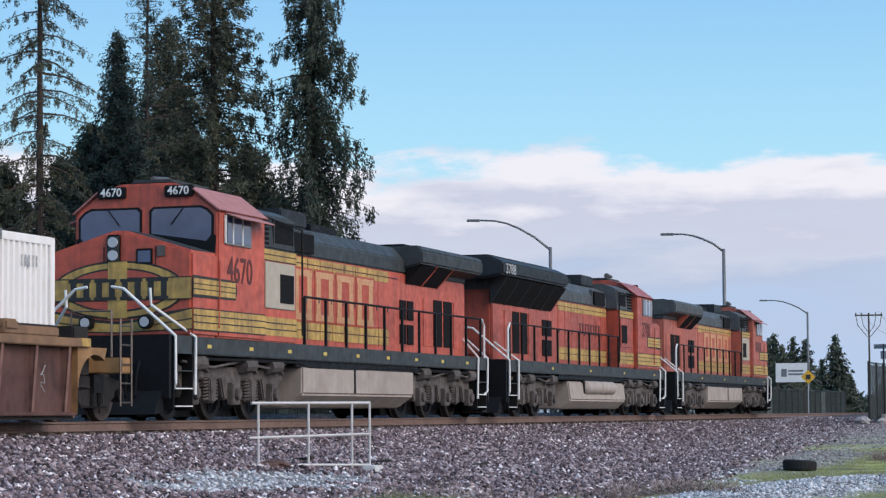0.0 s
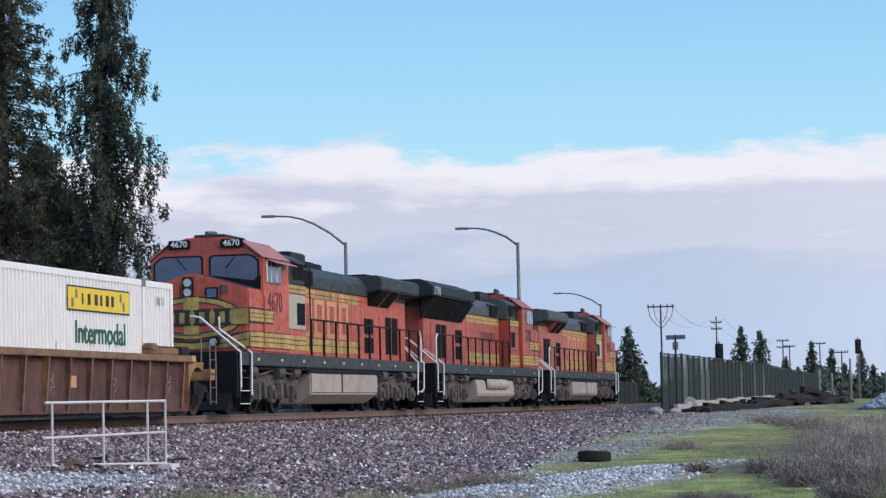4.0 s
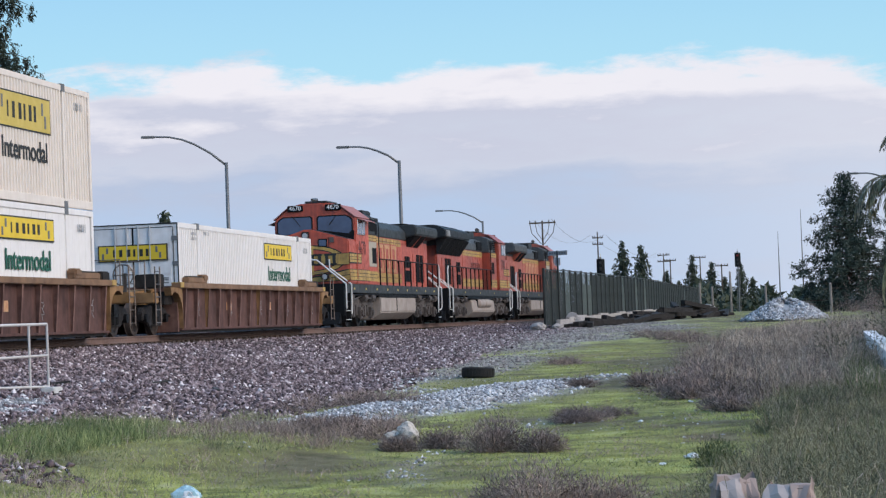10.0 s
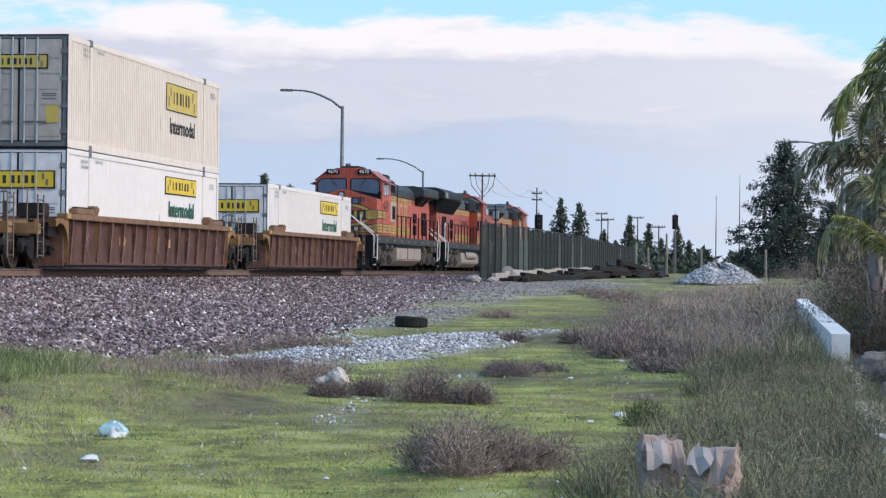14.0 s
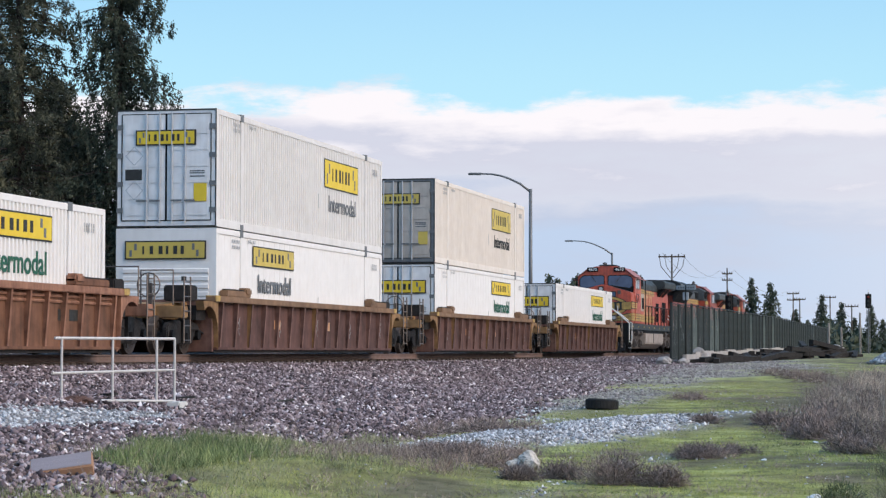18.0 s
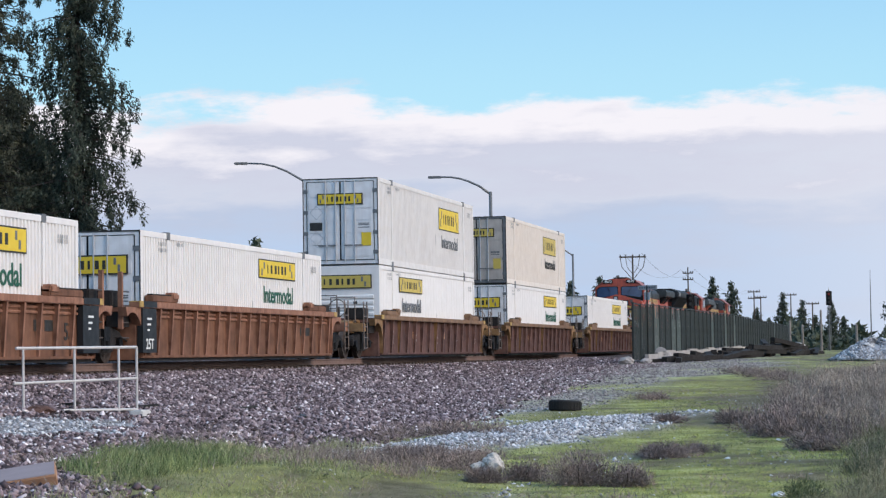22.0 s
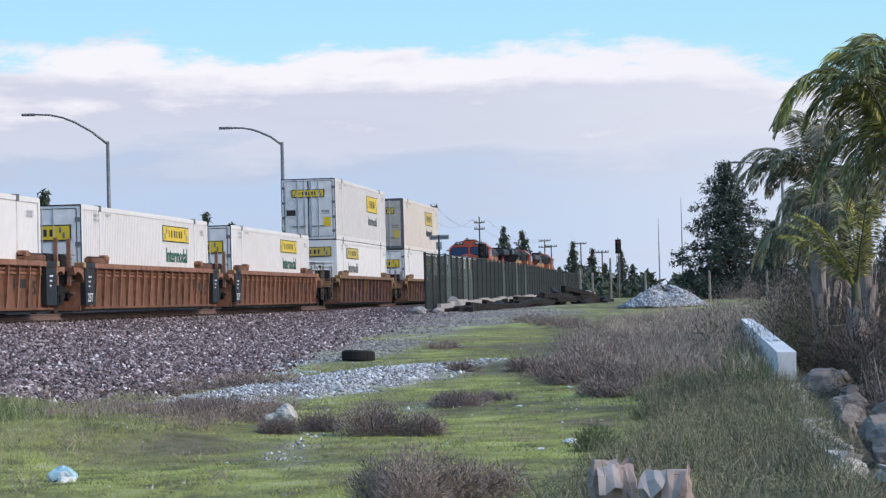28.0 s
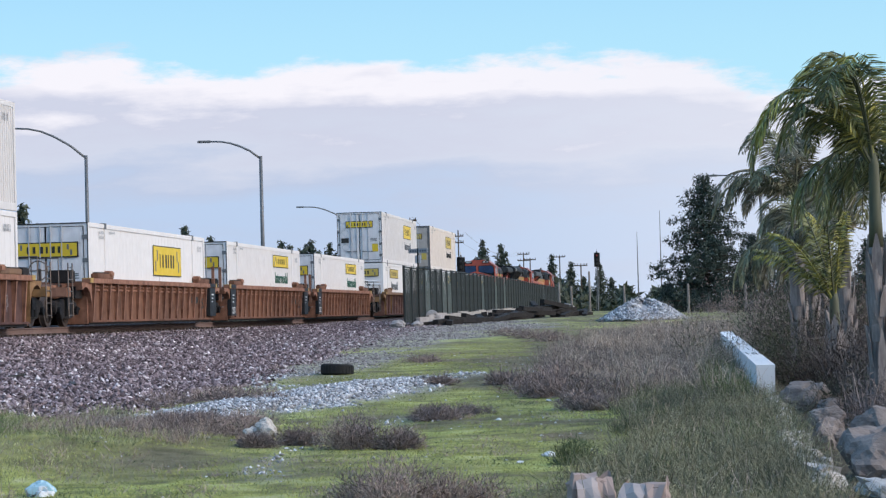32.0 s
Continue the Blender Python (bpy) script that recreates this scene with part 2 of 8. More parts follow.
class Shape:
    """Collects boxes, prisms and tubes into one mesh."""

    def __init__(self):
        self.v, self.f = [], []

    def add(self, verts, faces):
        k = len(self.v)
        self.v += [tuple(p) for p in verts]
        self.f += [tuple(i + k for i in q) for q in faces]
        return self

    def box(self, x0, x1, y0, y1, z0, z1, m=None):
        p = [Vector((x, y, z)) for x in (x0, x1) for y in (y0, y1) for z in (z0, z1)]
        if m is not None:
            p = [m @ q for q in p]
        return self.add(p, [(0, 1, 3, 2), (4, 6, 7, 5), (0, 4, 5, 1), (2, 3, 7, 6), (0, 2, 6, 4), (1, 5, 7, 3)])

    def prism_x(self, prof, x0, x1, prof2=None):
        """(y, z) outline, counter-clockwise seen from +x, run from x0 to x1."""
        n = len(prof)
        prof2 = prof2 or prof
        v = [(x0, y, z) for y, z in prof] + [(x1, y, z) for y, z in prof2]
        f = [tuple(range(n))[::-1], tuple(range(n, 2 * n))]
        return self.add(v, f + [(i, (i + 1) % n, n + (i + 1) % n, n + i) for i in range(n)])

    def prism_y(self, prof, y0, y1):
        """(x, z) outline run from y0 to y1."""
        n = len(prof)
        v = [(x, y0, z) for x, z in prof] + [(x, y1, z) for x, z in prof]
        f = [tuple(range(n)), tuple(range(n, 2 * n))[::-1]]
        return self.add(v, f + [((i + 1) % n, i, n + i, n + (i + 1) % n) for i in range(n)])

    def tube(self, pts, r, seg=6, r2=None):
        pts = [Vector(p) for p in pts]
        k, rings = len(self.v), []
        for i, p in enumerate(pts):
            d = (pts[min(i + 1, len(pts) - 1)] - pts[max(i - 1, 0)]).normalized()
            a = d.orthogonal().normalized() if i == 0 else (a - d * a.dot(d)).normalized()
            b = d.cross(a)
            rr = r if r2 is None else r + (r2 - r) * i / (len(pts) - 1)
            rings.append([p + (a * math.cos(2 * math.pi * j / seg) + b * math.sin(2 * math.pi * j / seg)) * rr for j in range(seg)])
        v = [q for ring in rings for q in ring]
        f = [tuple(range(seg))[::-1], tuple(range((len(pts) - 1) * seg, len(pts) * seg))]
        for i in range(len(pts) - 1):
            f += [(i * seg + j, i * seg + (j + 1) % seg, (i + 1) * seg + (j + 1) % seg, (i + 1) * seg + j) for j in range(seg)]
        return self.add(v, f)

    def mesh(self, name, material, smooth=False, bevel=0.0):
        me = bpy.data.meshes.new(name)
        me.from_pydata(self.v, [], self.f)
        if bevel:
            bm = bmesh.new()
            bm.from_mesh(me)
            bmesh.ops.bevel(bm, geom=[e for e in bm.edges if e.is_manifold and e.calc_face_angle(0) > 0.4], offset=bevel, segments=2, affect="EDGES", clamp_overlap=True)
            bm.to_mesh(me)
            bm.free()
        me.materials.append(material)
        if smooth:
            me.shade_smooth()
        me.update()
        return me


def part(name, shape, material, parent, label="", smooth=False, bevel=0.0):
    ob = new(name, shape.mesh(name, material, smooth, bevel))
    ob.parent = parent
    if label:
        ob["label"] = label
    return ob


def share(name, me, parent, m=None, label=""):
    """Another part on an existing mesh."""
    ob = new(name, me)
    ob.parent = parent
    if m is not None:
        ob.matrix_local = m
    if label:
        ob["label"] = label
    return ob


def thing(name, label, category, group="", kind=""):
    return tagged(new(name), label, category, group, kind)


GLYPHS = {}


def lettering(name, text, size, material, parent, m, depth=0.006, label=""):
    if not text:  # unreadable: plain bars
        s = Shape()
        for i in range(4):
            s.box((i - 1.9) * size * 0.55, (i - 1.2) * size * 0.55, -0.3 * size, 0.3 * size, -depth, depth)
        return share(name, s.mesh(name, material), parent, m, label)
    cu = bpy.data.curves.new(name, "FONT")
    cu.body, cu.size, cu.extrude, cu.align_x, cu.align_y = text, size, depth, "CENTER", "CENTER"
    cu.resolution_u = 3
    cu.offset = size * 0.012
    tmp = bpy.data.objects.new(name, cu)
    scene.collection.objects.link(tmp)
    cu.align_x = "LEFT"

    def glyphs(body):
        cu.body = body
        bpy.context.view_layer.update()
        me = bpy.data.meshes.new_from_object(tmp.evaluated_get(bpy.context.evaluated_depsgraph_get()))
        return me, max(v.co.x for v in me.vertices)

    if (text, size) not in GLYPHS:
        row = []
        for i, ch in enumerate(text):
            end = glyphs(text[: i + 1])[1]
            me, w = glyphs(ch)
            row.append((me, end - w))
        GLYPHS[(text, size)] = (row, end)
    bpy.data.objects.remove(tmp)
    row, end = GLYPHS[(text, size)]
    for me, x in row:
        if not me.materials:
            me.materials.append(material)
        elif me.materials[0] != material:
            me = me.copy()
            me.materials.clear()
            me.materials.append(material)
        share(name, me, parent, m @ Matrix.Translation((x - end / 2, 0, 0)), label)


def facing(x, y, z, side, sx=1.0, sy=1.0):
    """Pose for lettering on a wall whose outside is side (-1: towards -y, 1: towards +y)."""
    return Matrix.Translation((x, y, z)) @ (pose(0, 0, 0, 90, 0, 0) if side < 0 else pose(0, 0, 0, 90, 0, 180)) @ Matrix.Diagonal((sx, sy, 1, 1))


# ---- ground ----
GX = [-60, 20, 30, 38, 46, 70, 100, 150, 400]
GZ = [-1.5, -1.45, -1.36, -1.2, -1.0, -0.6, -0.2, 0.05, 0.05]


def ground_z(x, y):
    base = float(np.interp(x, GX, GZ))
    d = abs(y - TRACK_Y)
    if y > TRACK_Y:
        # the ridge at y = 23.5 is added to block the bright view under the train
        z = max(-0.24 - max(0.0, d - 2.0) * 0.25, -0.45) + 0.70 * max(0.0, 1 - abs(y - 23.5) / 1.6) * min(1.0, max(0.0, (112 - x) / 6.0))
    else:
        z = max(base, -0.19 - max(0.0, d - 2.0) * 0.118) + 0.06 * min(1.0, max(0.0, (2.3 - d) / 0.7))
    if 10 < x < 60 and 2 < y < 12:
        # grassy bank along the ballast's foot, and the low ridge of crushed stone
        z += 0.28 * math.exp(-((y - 7.6 + 0.16 * (x - 26)) / 1.25) ** 2) * min(1.0, max(0.0, (33.0 - x) / 5.0)) * min(1.0, max(0.0, (x - 22.8) / 3.0))
        z += 0.13 * math.exp(-(((x - 38.3) / 6.0) ** 2 + ((y - 6.65 + (x - 39) * 0.22) / 0.9) ** 2) ** 2)
    if y < TRACK_Y - 3:
        z += 0.05 * noise.noise(Vector((x * 0.35, y * 0.35, 0))) + 0.02 * noise.noise(Vector((x * 1.3, y * 1.3, 3)))
    return z


# ---- train ----
RAIL_Z = 0.13   # top of the running rails
MOVERS = []   # (thing, offset along the track, turned round)
WHEELS = []   # (wheelset, its place on its thing, radius, turned round)


def wheelset_mesh(r, material, gauge=0.75):
    s = Shape()
    for sd in (-1, 1):
        ring = [(-0.07, r + 0.025), (-0.05, r), (0.07, r - 0.01), (0.07, r * 0.78), (0.02, r * 0.72), (0.02, r * 0.35), (0.06, r * 0.25), (0.06, 0.0)]
        n, seg = len(ring), 20
        v = [(q * math.cos(2 * math.pi * j / seg), sd * (gauge + w), q * math.sin(2 * math.pi * j / seg)) for w, q in ring for j in range(seg)]
        s.add(v, [(i * seg + j, i * seg + (j + 1) % seg, (i + 1) * seg + (j + 1) % seg, (i + 1) * seg + j) for i in range(n - 1) for j in range(seg)])
        for j in range(4):  # marks on the wheel plate that show the turning
            a = j * math.pi / 2
            s.box(-0.03, 0.03, sd * (gauge + 0.02), sd * (gauge + 0.045), r * 0.4, r * 0.68, Matrix.Rotation(a, 4, "Y"))
    s.tube([(0, -gauge - 0.25, 0), (0, gauge + 0.25, 0)], 0.085, 10)
    return s.mesh("wheelset", material, smooth=False)


# loco wheels: shade behind the side frames is put into the near-black colour
LOCO_WHEELS = wheelset_mesh(0.53, mat("shaded_wheel_steel", (0.030, 0.026, 0.025), 0.7, dark=(0.010, 0.009, 0.009), scale=7, amount=0.9))
CAR_WHEELS = wheelset_mesh(0.46, mat("brake_dusted_wheel_steel", (0.07, 0.052, 0.045), 0.75, dark=(0.03, 0.025, 0.022), scale=8, amount=0.8))


def add_wheelset(parent, me, r, x, turned):
    ob = share("wheelset", me, parent, Matrix.Translation((x, 0, r + RAIL_Z)))
    WHEELS.append((ob, (x, 0, r + RAIL_Z), r, turned))


def loco_truck(parent, cx, turned):
    """Three-axle truck: cast side frames, springs, journal boxes, brake cylinders."""
    had = set(parent.children)
    for sd in (-1, 1):
        y0, y1 = sorted((sd * 1.05, sd * 1.28))
        s = Shape()
        top = [(-2.75, 0.78), (-2.75, 1.02), (-2.2, 1.08), (-1.5, 1.00), (-0.9, 1.05), (0.9, 1.05), (1.5, 1.00), (2.2, 1.08), (2.75, 1.02), (2.75, 0.78)]
        low = [(2.55, 0.72), (2.38, 0.40), (1.72, 0.40), (1.58, 0.80), (0.52, 0.80), (0.36, 0.40), (-0.36, 0.40), (-0.52, 0.80), (-1.58, 0.80), (-1.72, 0.40), (-2.38, 0.40), (-2.55, 0.72)]
        s.prism_y([(cx + x, z) for x, z in (top + low)][::-1], y0, y1)
        for k in (-1, 1):
            s.prism_y([(cx + k * 1.02 + x, z) for x, z in ((-0.16, 0.82), (-0.12, 0.34), (0.12, 0.34), (0.16, 0.82))], *sorted((sd * 1.10, sd * 1.34)))
        part("truck_frame", s, TRUCK, parent, "dust-coated cast steel side frame", bevel=0.03)
        for k in (-2.03, 0, 2.03):
            j = Shape().box(cx + k - 0.2, cx + k + 0.2, *sorted((sd * 1.26, sd * 1.40)), 0.30, 0.74)
            j.tube([(cx + k, sd * 1.38, 0.52), (cx + k, sd * 1.47, 0.52)], 0.13, 10)
            part("journal_box", j, TRUCK, parent, bevel=0.02)
        for k in (-1.25, -0.80, 0.80, 1.25):
            sp = Shape()
            sp.tube([(cx + k + 0.09 * math.cos(q * 0.9), sd * 1.22 + 0.09 * math.sin(q * 0.9), 0.37 + q * 0.0092) for q in range(50)], 0.023, 5)
            part("spring", sp, TRUCK, parent)
        for k in (-1.9, 0.6, 2.0):
            b = Shape().tube([(cx + k - 0.28, sd * 1.36, 1.08), (cx + k + 0.28, sd * 1.36, 1.10)], 0.15, 10)
            b.tube([(cx + k + 0.28, sd * 1.36, 1.10), (cx + k + 0.6, sd * 1.33, 0.95)], 0.04, 6)
            part("brake_cylinder", b, TRUCK, parent, smooth=False)
        h = Shape()
        h.tube([(cx - 2.6, sd * 1.37, 1.12), (cx - 1.2, sd * 1.40, 1.02), (cx + 0.2, sd * 1.38, 1.16), (cx + 1.6, sd * 1.40, 1.05), (cx + 2.7, sd * 1.37, 1.15)], 0.028, 6)
        part("air_pipe", h, TRUCK, parent)
    for k in (-2.03, 0, 2.03):
        add_wheelset(parent, LOCO_WHEELS, 0.53, cx + k, turned)
    # added black box that stands in for the deep shade between the wheels
    part("truck_bolster", Shape().box(cx - 2.85, cx + 2.85, -0.58, 0.58, 0.20, 1.16), BLACK, parent)
    for k in (-1.6, 0.4, 1.5):
        part("traction_motor", Shape().box(cx + k - 0.55, cx + k + 0.55, -0.66, 0.66, 0.33, 1.30), BLACK, parent, bevel=0.05)
    for o in parent.children:
        if o not in had and not o.name.startswith(("wheelset", "traction", "truck_bolster")):
            o.location.z = RAIL_Z


def block_marks(parent, x0, x1, z0, z1, y, side, n, material, rim=None, label=""):
    """Plain blocks in place of a name."""
    w = (x1 - x0) / n
    for i in range(n):
        a, b = x0 + i * w + 0.06 * w, x0 + (i + 1) * w - 0.10 * w
        if rim:
            part("mark_outline", Shape().box(a - 0.05, b + 0.05, *sorted((y, y + side * 0.006)), z0 - 0.05, z1 + 0.05), rim, parent)
        s = Shape()
        yy = sorted((y, y + side * 0.012))
        h, w2 = (z1 - z0) * 0.13, (b - a) * 0.24
        s.box(a + 0.04, a + 0.04 + w2, *yy, z0 + h, z1 - h)
        s.box(b - 0.04 - w2, b - 0.04, *yy, z0 + h, z1 - h)
        s.box(a, b, *yy, z1 - h, z1)
        s.box(a, b, *yy, z0, z0 + h)
        part("name_mark", s, material, parent, label)


def handrail(parent, side, xs, y, z0=1.72, z1=2.74, material=BLACK):
    for x in xs:
        part("rail_post", Shape().box(x - 0.035, x + 0.035, *sorted((side * y, side * (y - 0.05))), z0 - 0.35, z1), material, parent)
    part("handrail", Shape().tube([(xs[0], side * (y - 0.02), z1), (xs[-1], side * (y - 0.02), z1)], 0.026, 6), material, parent)


def locomotive(number, style, turned, body, hood_top):
    loco = thing("locomotive", "weathered orange, yellow and dark grey diesel freight locomotive", "locomotive", "locomotives of the train")
    # underframe, pilots, couplers
    part("underframe", Shape().box(1.15, 21.3, -1.50, 1.50, 1.38, 1.72), LOCO_GREY, loco, bevel=0.02)
    part("centre_sill", Shape().box(1.0, 21.4, -0.5, 0.5, 0.85, 1.38), BLACK, loco)
    for x, d in ((0.95, -1), (21.35, 1)):
        s = Shape().box(*sorted((x, x + d * 0.10)), -1.50, 1.50, 0.55, 1.72)
        part("end_plate", s, BLACK, loco)
        p = Shape().prism_y([(x, 0.28), (x + d * 0.42, 0.25), (x + d * 0.30, 0.45), (x, 0.80)][::d], -1.35, 1.35)
        part("snow_plough", p, BLACK, loco, "black steel plough")
        c = Shape().box(*sorted((x + d * 0.05, x + d * 0.75)), -0.13, 0.13, 0.78, 1.02)
        c.box(*sorted((x + d * 0.70, x + d * 0.98)), -0.20, 0.20, 0.70, 1.08)
        part("coupler", c, STEEL, loco, bevel=0.03)
        for k in (-0.9, -0.7, 0.55, 0.75, 0.95):
            part("air_hose", Shape().tube([(x + d * 0.08, k, 1.25), (x + d * 0.22, k, 1.0), (x + d * 0.24, k * 0.97, 0.62), (x + d * 0.12, k * 0.95, 0.45)], 0.024, 6), BLACK, loco)
    # corner steps with white-edged treads and grab rails
    for x0, d in ((1.05, 1), (21.25, -1)):
        for sd in (-1, 1):
            s = Shape().box(*sorted((x0 + d * 0.0, x0 + d * 0.04)), *sorted((sd * 1.05, sd * 1.50)), 0.32, 1.72)
            s.box(*sorted((x0 + d * 0.85, x0 + d * 0.89)), *sorted((sd * 1.05, sd * 1.50)), 0.32, 1.72)
            s.box(*sorted((x0, x0 + d * 0.89)), *sorted((sd * 1.05, sd * 1.08)), 0.32, 1.72)
            st = part("step_well", s, BLACK, loco)
            for i in range(4):
                t = Shape().box(*sorted((x0 + d * 0.06, x0 + d * 0.83)), *sorted((sd * (1.15 + 0.0 * i), sd * 1.52)), 0.39 + i * 0.33, 0.412 + i * 0.33)
                part("tread", t, WHITE_RAIL if i < 2 else LOCO_GREY, st, "white-edged step tread" if i < 2 else "")
            part("grab_rail", Shape().tube([(x0 + d * 0.10, sd * 1.45, 0.72), (x0 + d * 0.03, sd * 1.53, 0.82), (x0 + d * 0.0, sd * 1.54, 1.70), (x0 - d * 0.05, sd * 0.50, 2.60), (x0 - d * 0.05, sd * 0.25, 2.64)], 0.030, 7), WHITE_RAIL, loco, "white bent handrail")
            part("grab_rail", Shape().tube([(x0 + d * 0.92, sd * 1.53, 0.62), (x0 + d * 0.90, sd * 1.55, 1.70), (x0 + d * 0.35, sd * 0.88, 2.30), (x0 + d * 0.30, sd * 0.88, 2.62)], 0.030, 7), WHITE_RAIL, loco, "white bent handrail")
    # sill reflectors, cable trays and pipes
    for sd in (-1, 1):
        for i in range(9 if not turned else 4):
            x = 2.6 + i * (2.1 if not turned else 4.6)
            part("reflector", Shape().box(x, x + 0.20, *sorted((sd * 1.50, sd * 1.508)), 1.51, 1.58), LOGO_OLD, loco, "yellow reflector strip")
        part("sill_pipe", Shape().tube([(2, sd * 1.42, 1.30), (7.5, sd * 1.44, 1.33), (8.5, sd * 1.4, 1.22), (14.5, sd * 1.42, 1.30), (20.5, sd * 1.42, 1.28)], 0.035, 6), BLACK, loco)
        part("cable_tray", Shape().box(7.4, 15.6, *sorted((sd * 1.20, sd * 1.44)), 1.24, 1.38), BLACK, loco)
    # nose
    prof = [(-1.53, 1.72), (1.53, 1.72), (1.53, 3.34), (0.12, 3.76), (-0.12, 3.76), (-1.53, 3.34)]
    part("nose", Shape().prism_x(prof, 1.82, 3.08), body, loco, bevel=0.05)
    part("glare_panel", Shape().prism_x([(0.10, 3.775), (0.12, 3.765), (1.46, 3.366), (1.46, 3.376)], 2.05, 3.02).prism_x([(-0.12, 3.765), (-0.10, 3.775), (-1.46, 3.376), (-1.46, 3.366)], 2.05, 3.02), LOCO_GREY, loco, "matt dark grey glare panel")
    X = 1.815
    hl = part("headlight_housing", Shape().box(X - 0.05, X, -0.06, 0.23, 3.14, 3.68), LOCO_GREY, loco, "pale headlight housing", bevel=0.03)
    for z in (3.28, 3.53):
        part("headlight", Shape().tube([(X - 0.09, 0.085, z), (X - 0.045, 0.085, z)], 0.10, 14), LENS, hl, "clear round headlight")
    part("nose_window", Shape().box(X - 0.02, X, -0.72, -0.38, 3.10, 3.40), BLACK, loco, bevel=0.05)
    part("nose_window_glass", Shape().box(X - 0.028, X - 0.018, -0.68, -0.42, 3.14, 3.36), GLASS, loco)
    part("nose_plate", Shape().box(X - 0.03, X, -0.98, -0.82, 3.25, 3.45), STEEL, loco)
    for y in (-0.78, 0.30):
        part("door_seam", Shape().box(X - 0.008, X, y - 0.012, y + 0.012, 1.9, 3.45), RED_BROWN, loco)
    # emblem: yellow oval with dark rim, cross and plain blocks, band running on along the sides
    def oval(ry, rz, x0, x1):
        pts = [(ry * math.cos(a), 2.62 + rz * math.sin(a)) for a in (2 * math.pi * i / 36 for i in range(36))]
        return Shape().prism_x(pts, x0, x1)
    em = part("emblem", oval(1.40, 0.56, X - 0.012, X), INK, loco, "dark and yellow oval emblem with plain blocks")
    part("emblem_field", oval(1.36, 0.52, X - 0.018, X - 0.012), YELLOW, em)
    part("emblem_ring", oval(1.12, 0.42, X - 0.024, X - 0.018), INK, em)
    part("emblem_inner", oval(1.08, 0.385, X - 0.030, X - 0.024), body, em)
    part("emblem_cross", Shape().box(X - 0.036, X - 0.030, -0.20, 0.20, 2.08, 3.16).box(X - 0.036, X - 0.030, -1.53, -0.202, 2.43, 2.83).box(X - 0.036, X - 0.030, 0.202, 1.53, 2.43, 2.83), YELLOW, em)
    for z in (2.415, 2.83):
        part("emblem_edge", Shape().box(X - 0.038, X - 0.032, -1.53, -0.202, z, z + 0.02).box(X - 0.038, X - 0.032, 0.202, 1.53, z, z + 0.02), INK, em)
    for i in range(4):
        y = -1.06 + i * 0.54
        blk = Shape().box(X - 0.046, X - 0.036, y + 0.03, y + 0.15, 2.49, 2.77).box(X - 0.046, X - 0.036, y + 0.30, y + 0.42, 2.49, 2.77)
        blk.box(X - 0.046, X - 0.036, y, y + 0.46, 2.77, 2.83).box(X - 0.046, X - 0.036, y, y + 0.46, 2.43, 2.49)
        part("emblem_block", blk, INK, em)
    # two gold bands that dip to the middle of the nose, edged in black
    for k, (z0, z1, m2) in enumerate(((1.84, 2.26, INK), (1.865, 2.235, YELLOW))):
        for sd in (-1, 1):
            sweep = [(sd * 0.0, z0 - 0.05), (sd * 0.75, z0 - 0.02), (sd * 1.535, z0), (sd * 1.535, z1), (sd * 1.0, z1 - 0.07 - 0.05 * k), (sd * 0.45, z1 - 0.20 - 0.03 * k), (sd * 0.0, z1 - 0.24 - 0.03 * k)]
            part("nose_band", Shape().prism_x(sweep[::sd], X - 0.006 - 0.004 * k, X - 0.002), m2, loco)
    for sd in (-1, 1):
        part("nose_pin_line", Shape().prism_x([(sd * 0.5, 1.90), (sd * 1.535, 2.04), (sd * 1.535, 2.065), (sd * 0.5, 1.925)][::sd], X - 0.014, X - 0.010), INK, loco)
    part("ditch_light", Shape().tube([(X - 0.16, -0.62, 2.0), (X, -0.62, 2.0)], 0.135, 14), BLACK, loco, "round clear ditch light in a dark rim")
    part("ditch_lens", Shape().tube([(X - 0.175, -0.62, 2.0), (X - 0.16, -0.62, 2.0)], 0.095, 14), LENS, loco)
    part("ditch_light", Shape().tube([(X - 0.16, 0.62, 2.0), (X, 0.62, 2.0)], 0.135, 14), BLACK, loco, "round clear ditch light in a dark rim")
    part("ditch_lens", Shape().tube([(X - 0.175, 0.62, 2.0), (X - 0.16, 0.62, 2.0)], 0.095, 14), LENS, loco)
    for sd in (-1, 1):
        y = sd * 1.53
        band = Shape().prism_y([(1.83, 2.46), (3.9, 2.48), (3.98, 2.67), (3.9, 2.86), (1.83, 2.88)], *sorted((y, y + sd * 0.016)))
        b = part("side_band", band, INK, loco, "yellow band with dark lines")
        for z0, z1 in ((2.52, 2.61), (2.63, 2.71), (2.73, 2.82)):
            part("band_line", Shape().box(1.86, 3.88, *sorted((y + sd * 0.016, y + sd * 0.020)), z0, z1), YELLOW, b)
    # cab
    cab = [(-1.54, 1.72), (1.54, 1.72), (1.54, 4.20), (0.95, 4.66), (0.55, 4.78), (-0.55, 4.78), (-0.95, 4.66), (-1.54, 4.20)]
    part("cab", Shape().prism_x(cab, 3.05, 5.45), body, loco, bevel=0.04)
    for sd in (-1, 1):
        part("roof_panel", Shape().prism_x([(sd * 0.955, 4.672), (sd * 1.56, 4.20), (sd * 1.58, 4.22), (sd * 0.965, 4.695)][::-sd], 3.0, 5.55), VISOR if style == "old" else body, loco, "sun-faded pinkish roof panel" if style == "old" else "")
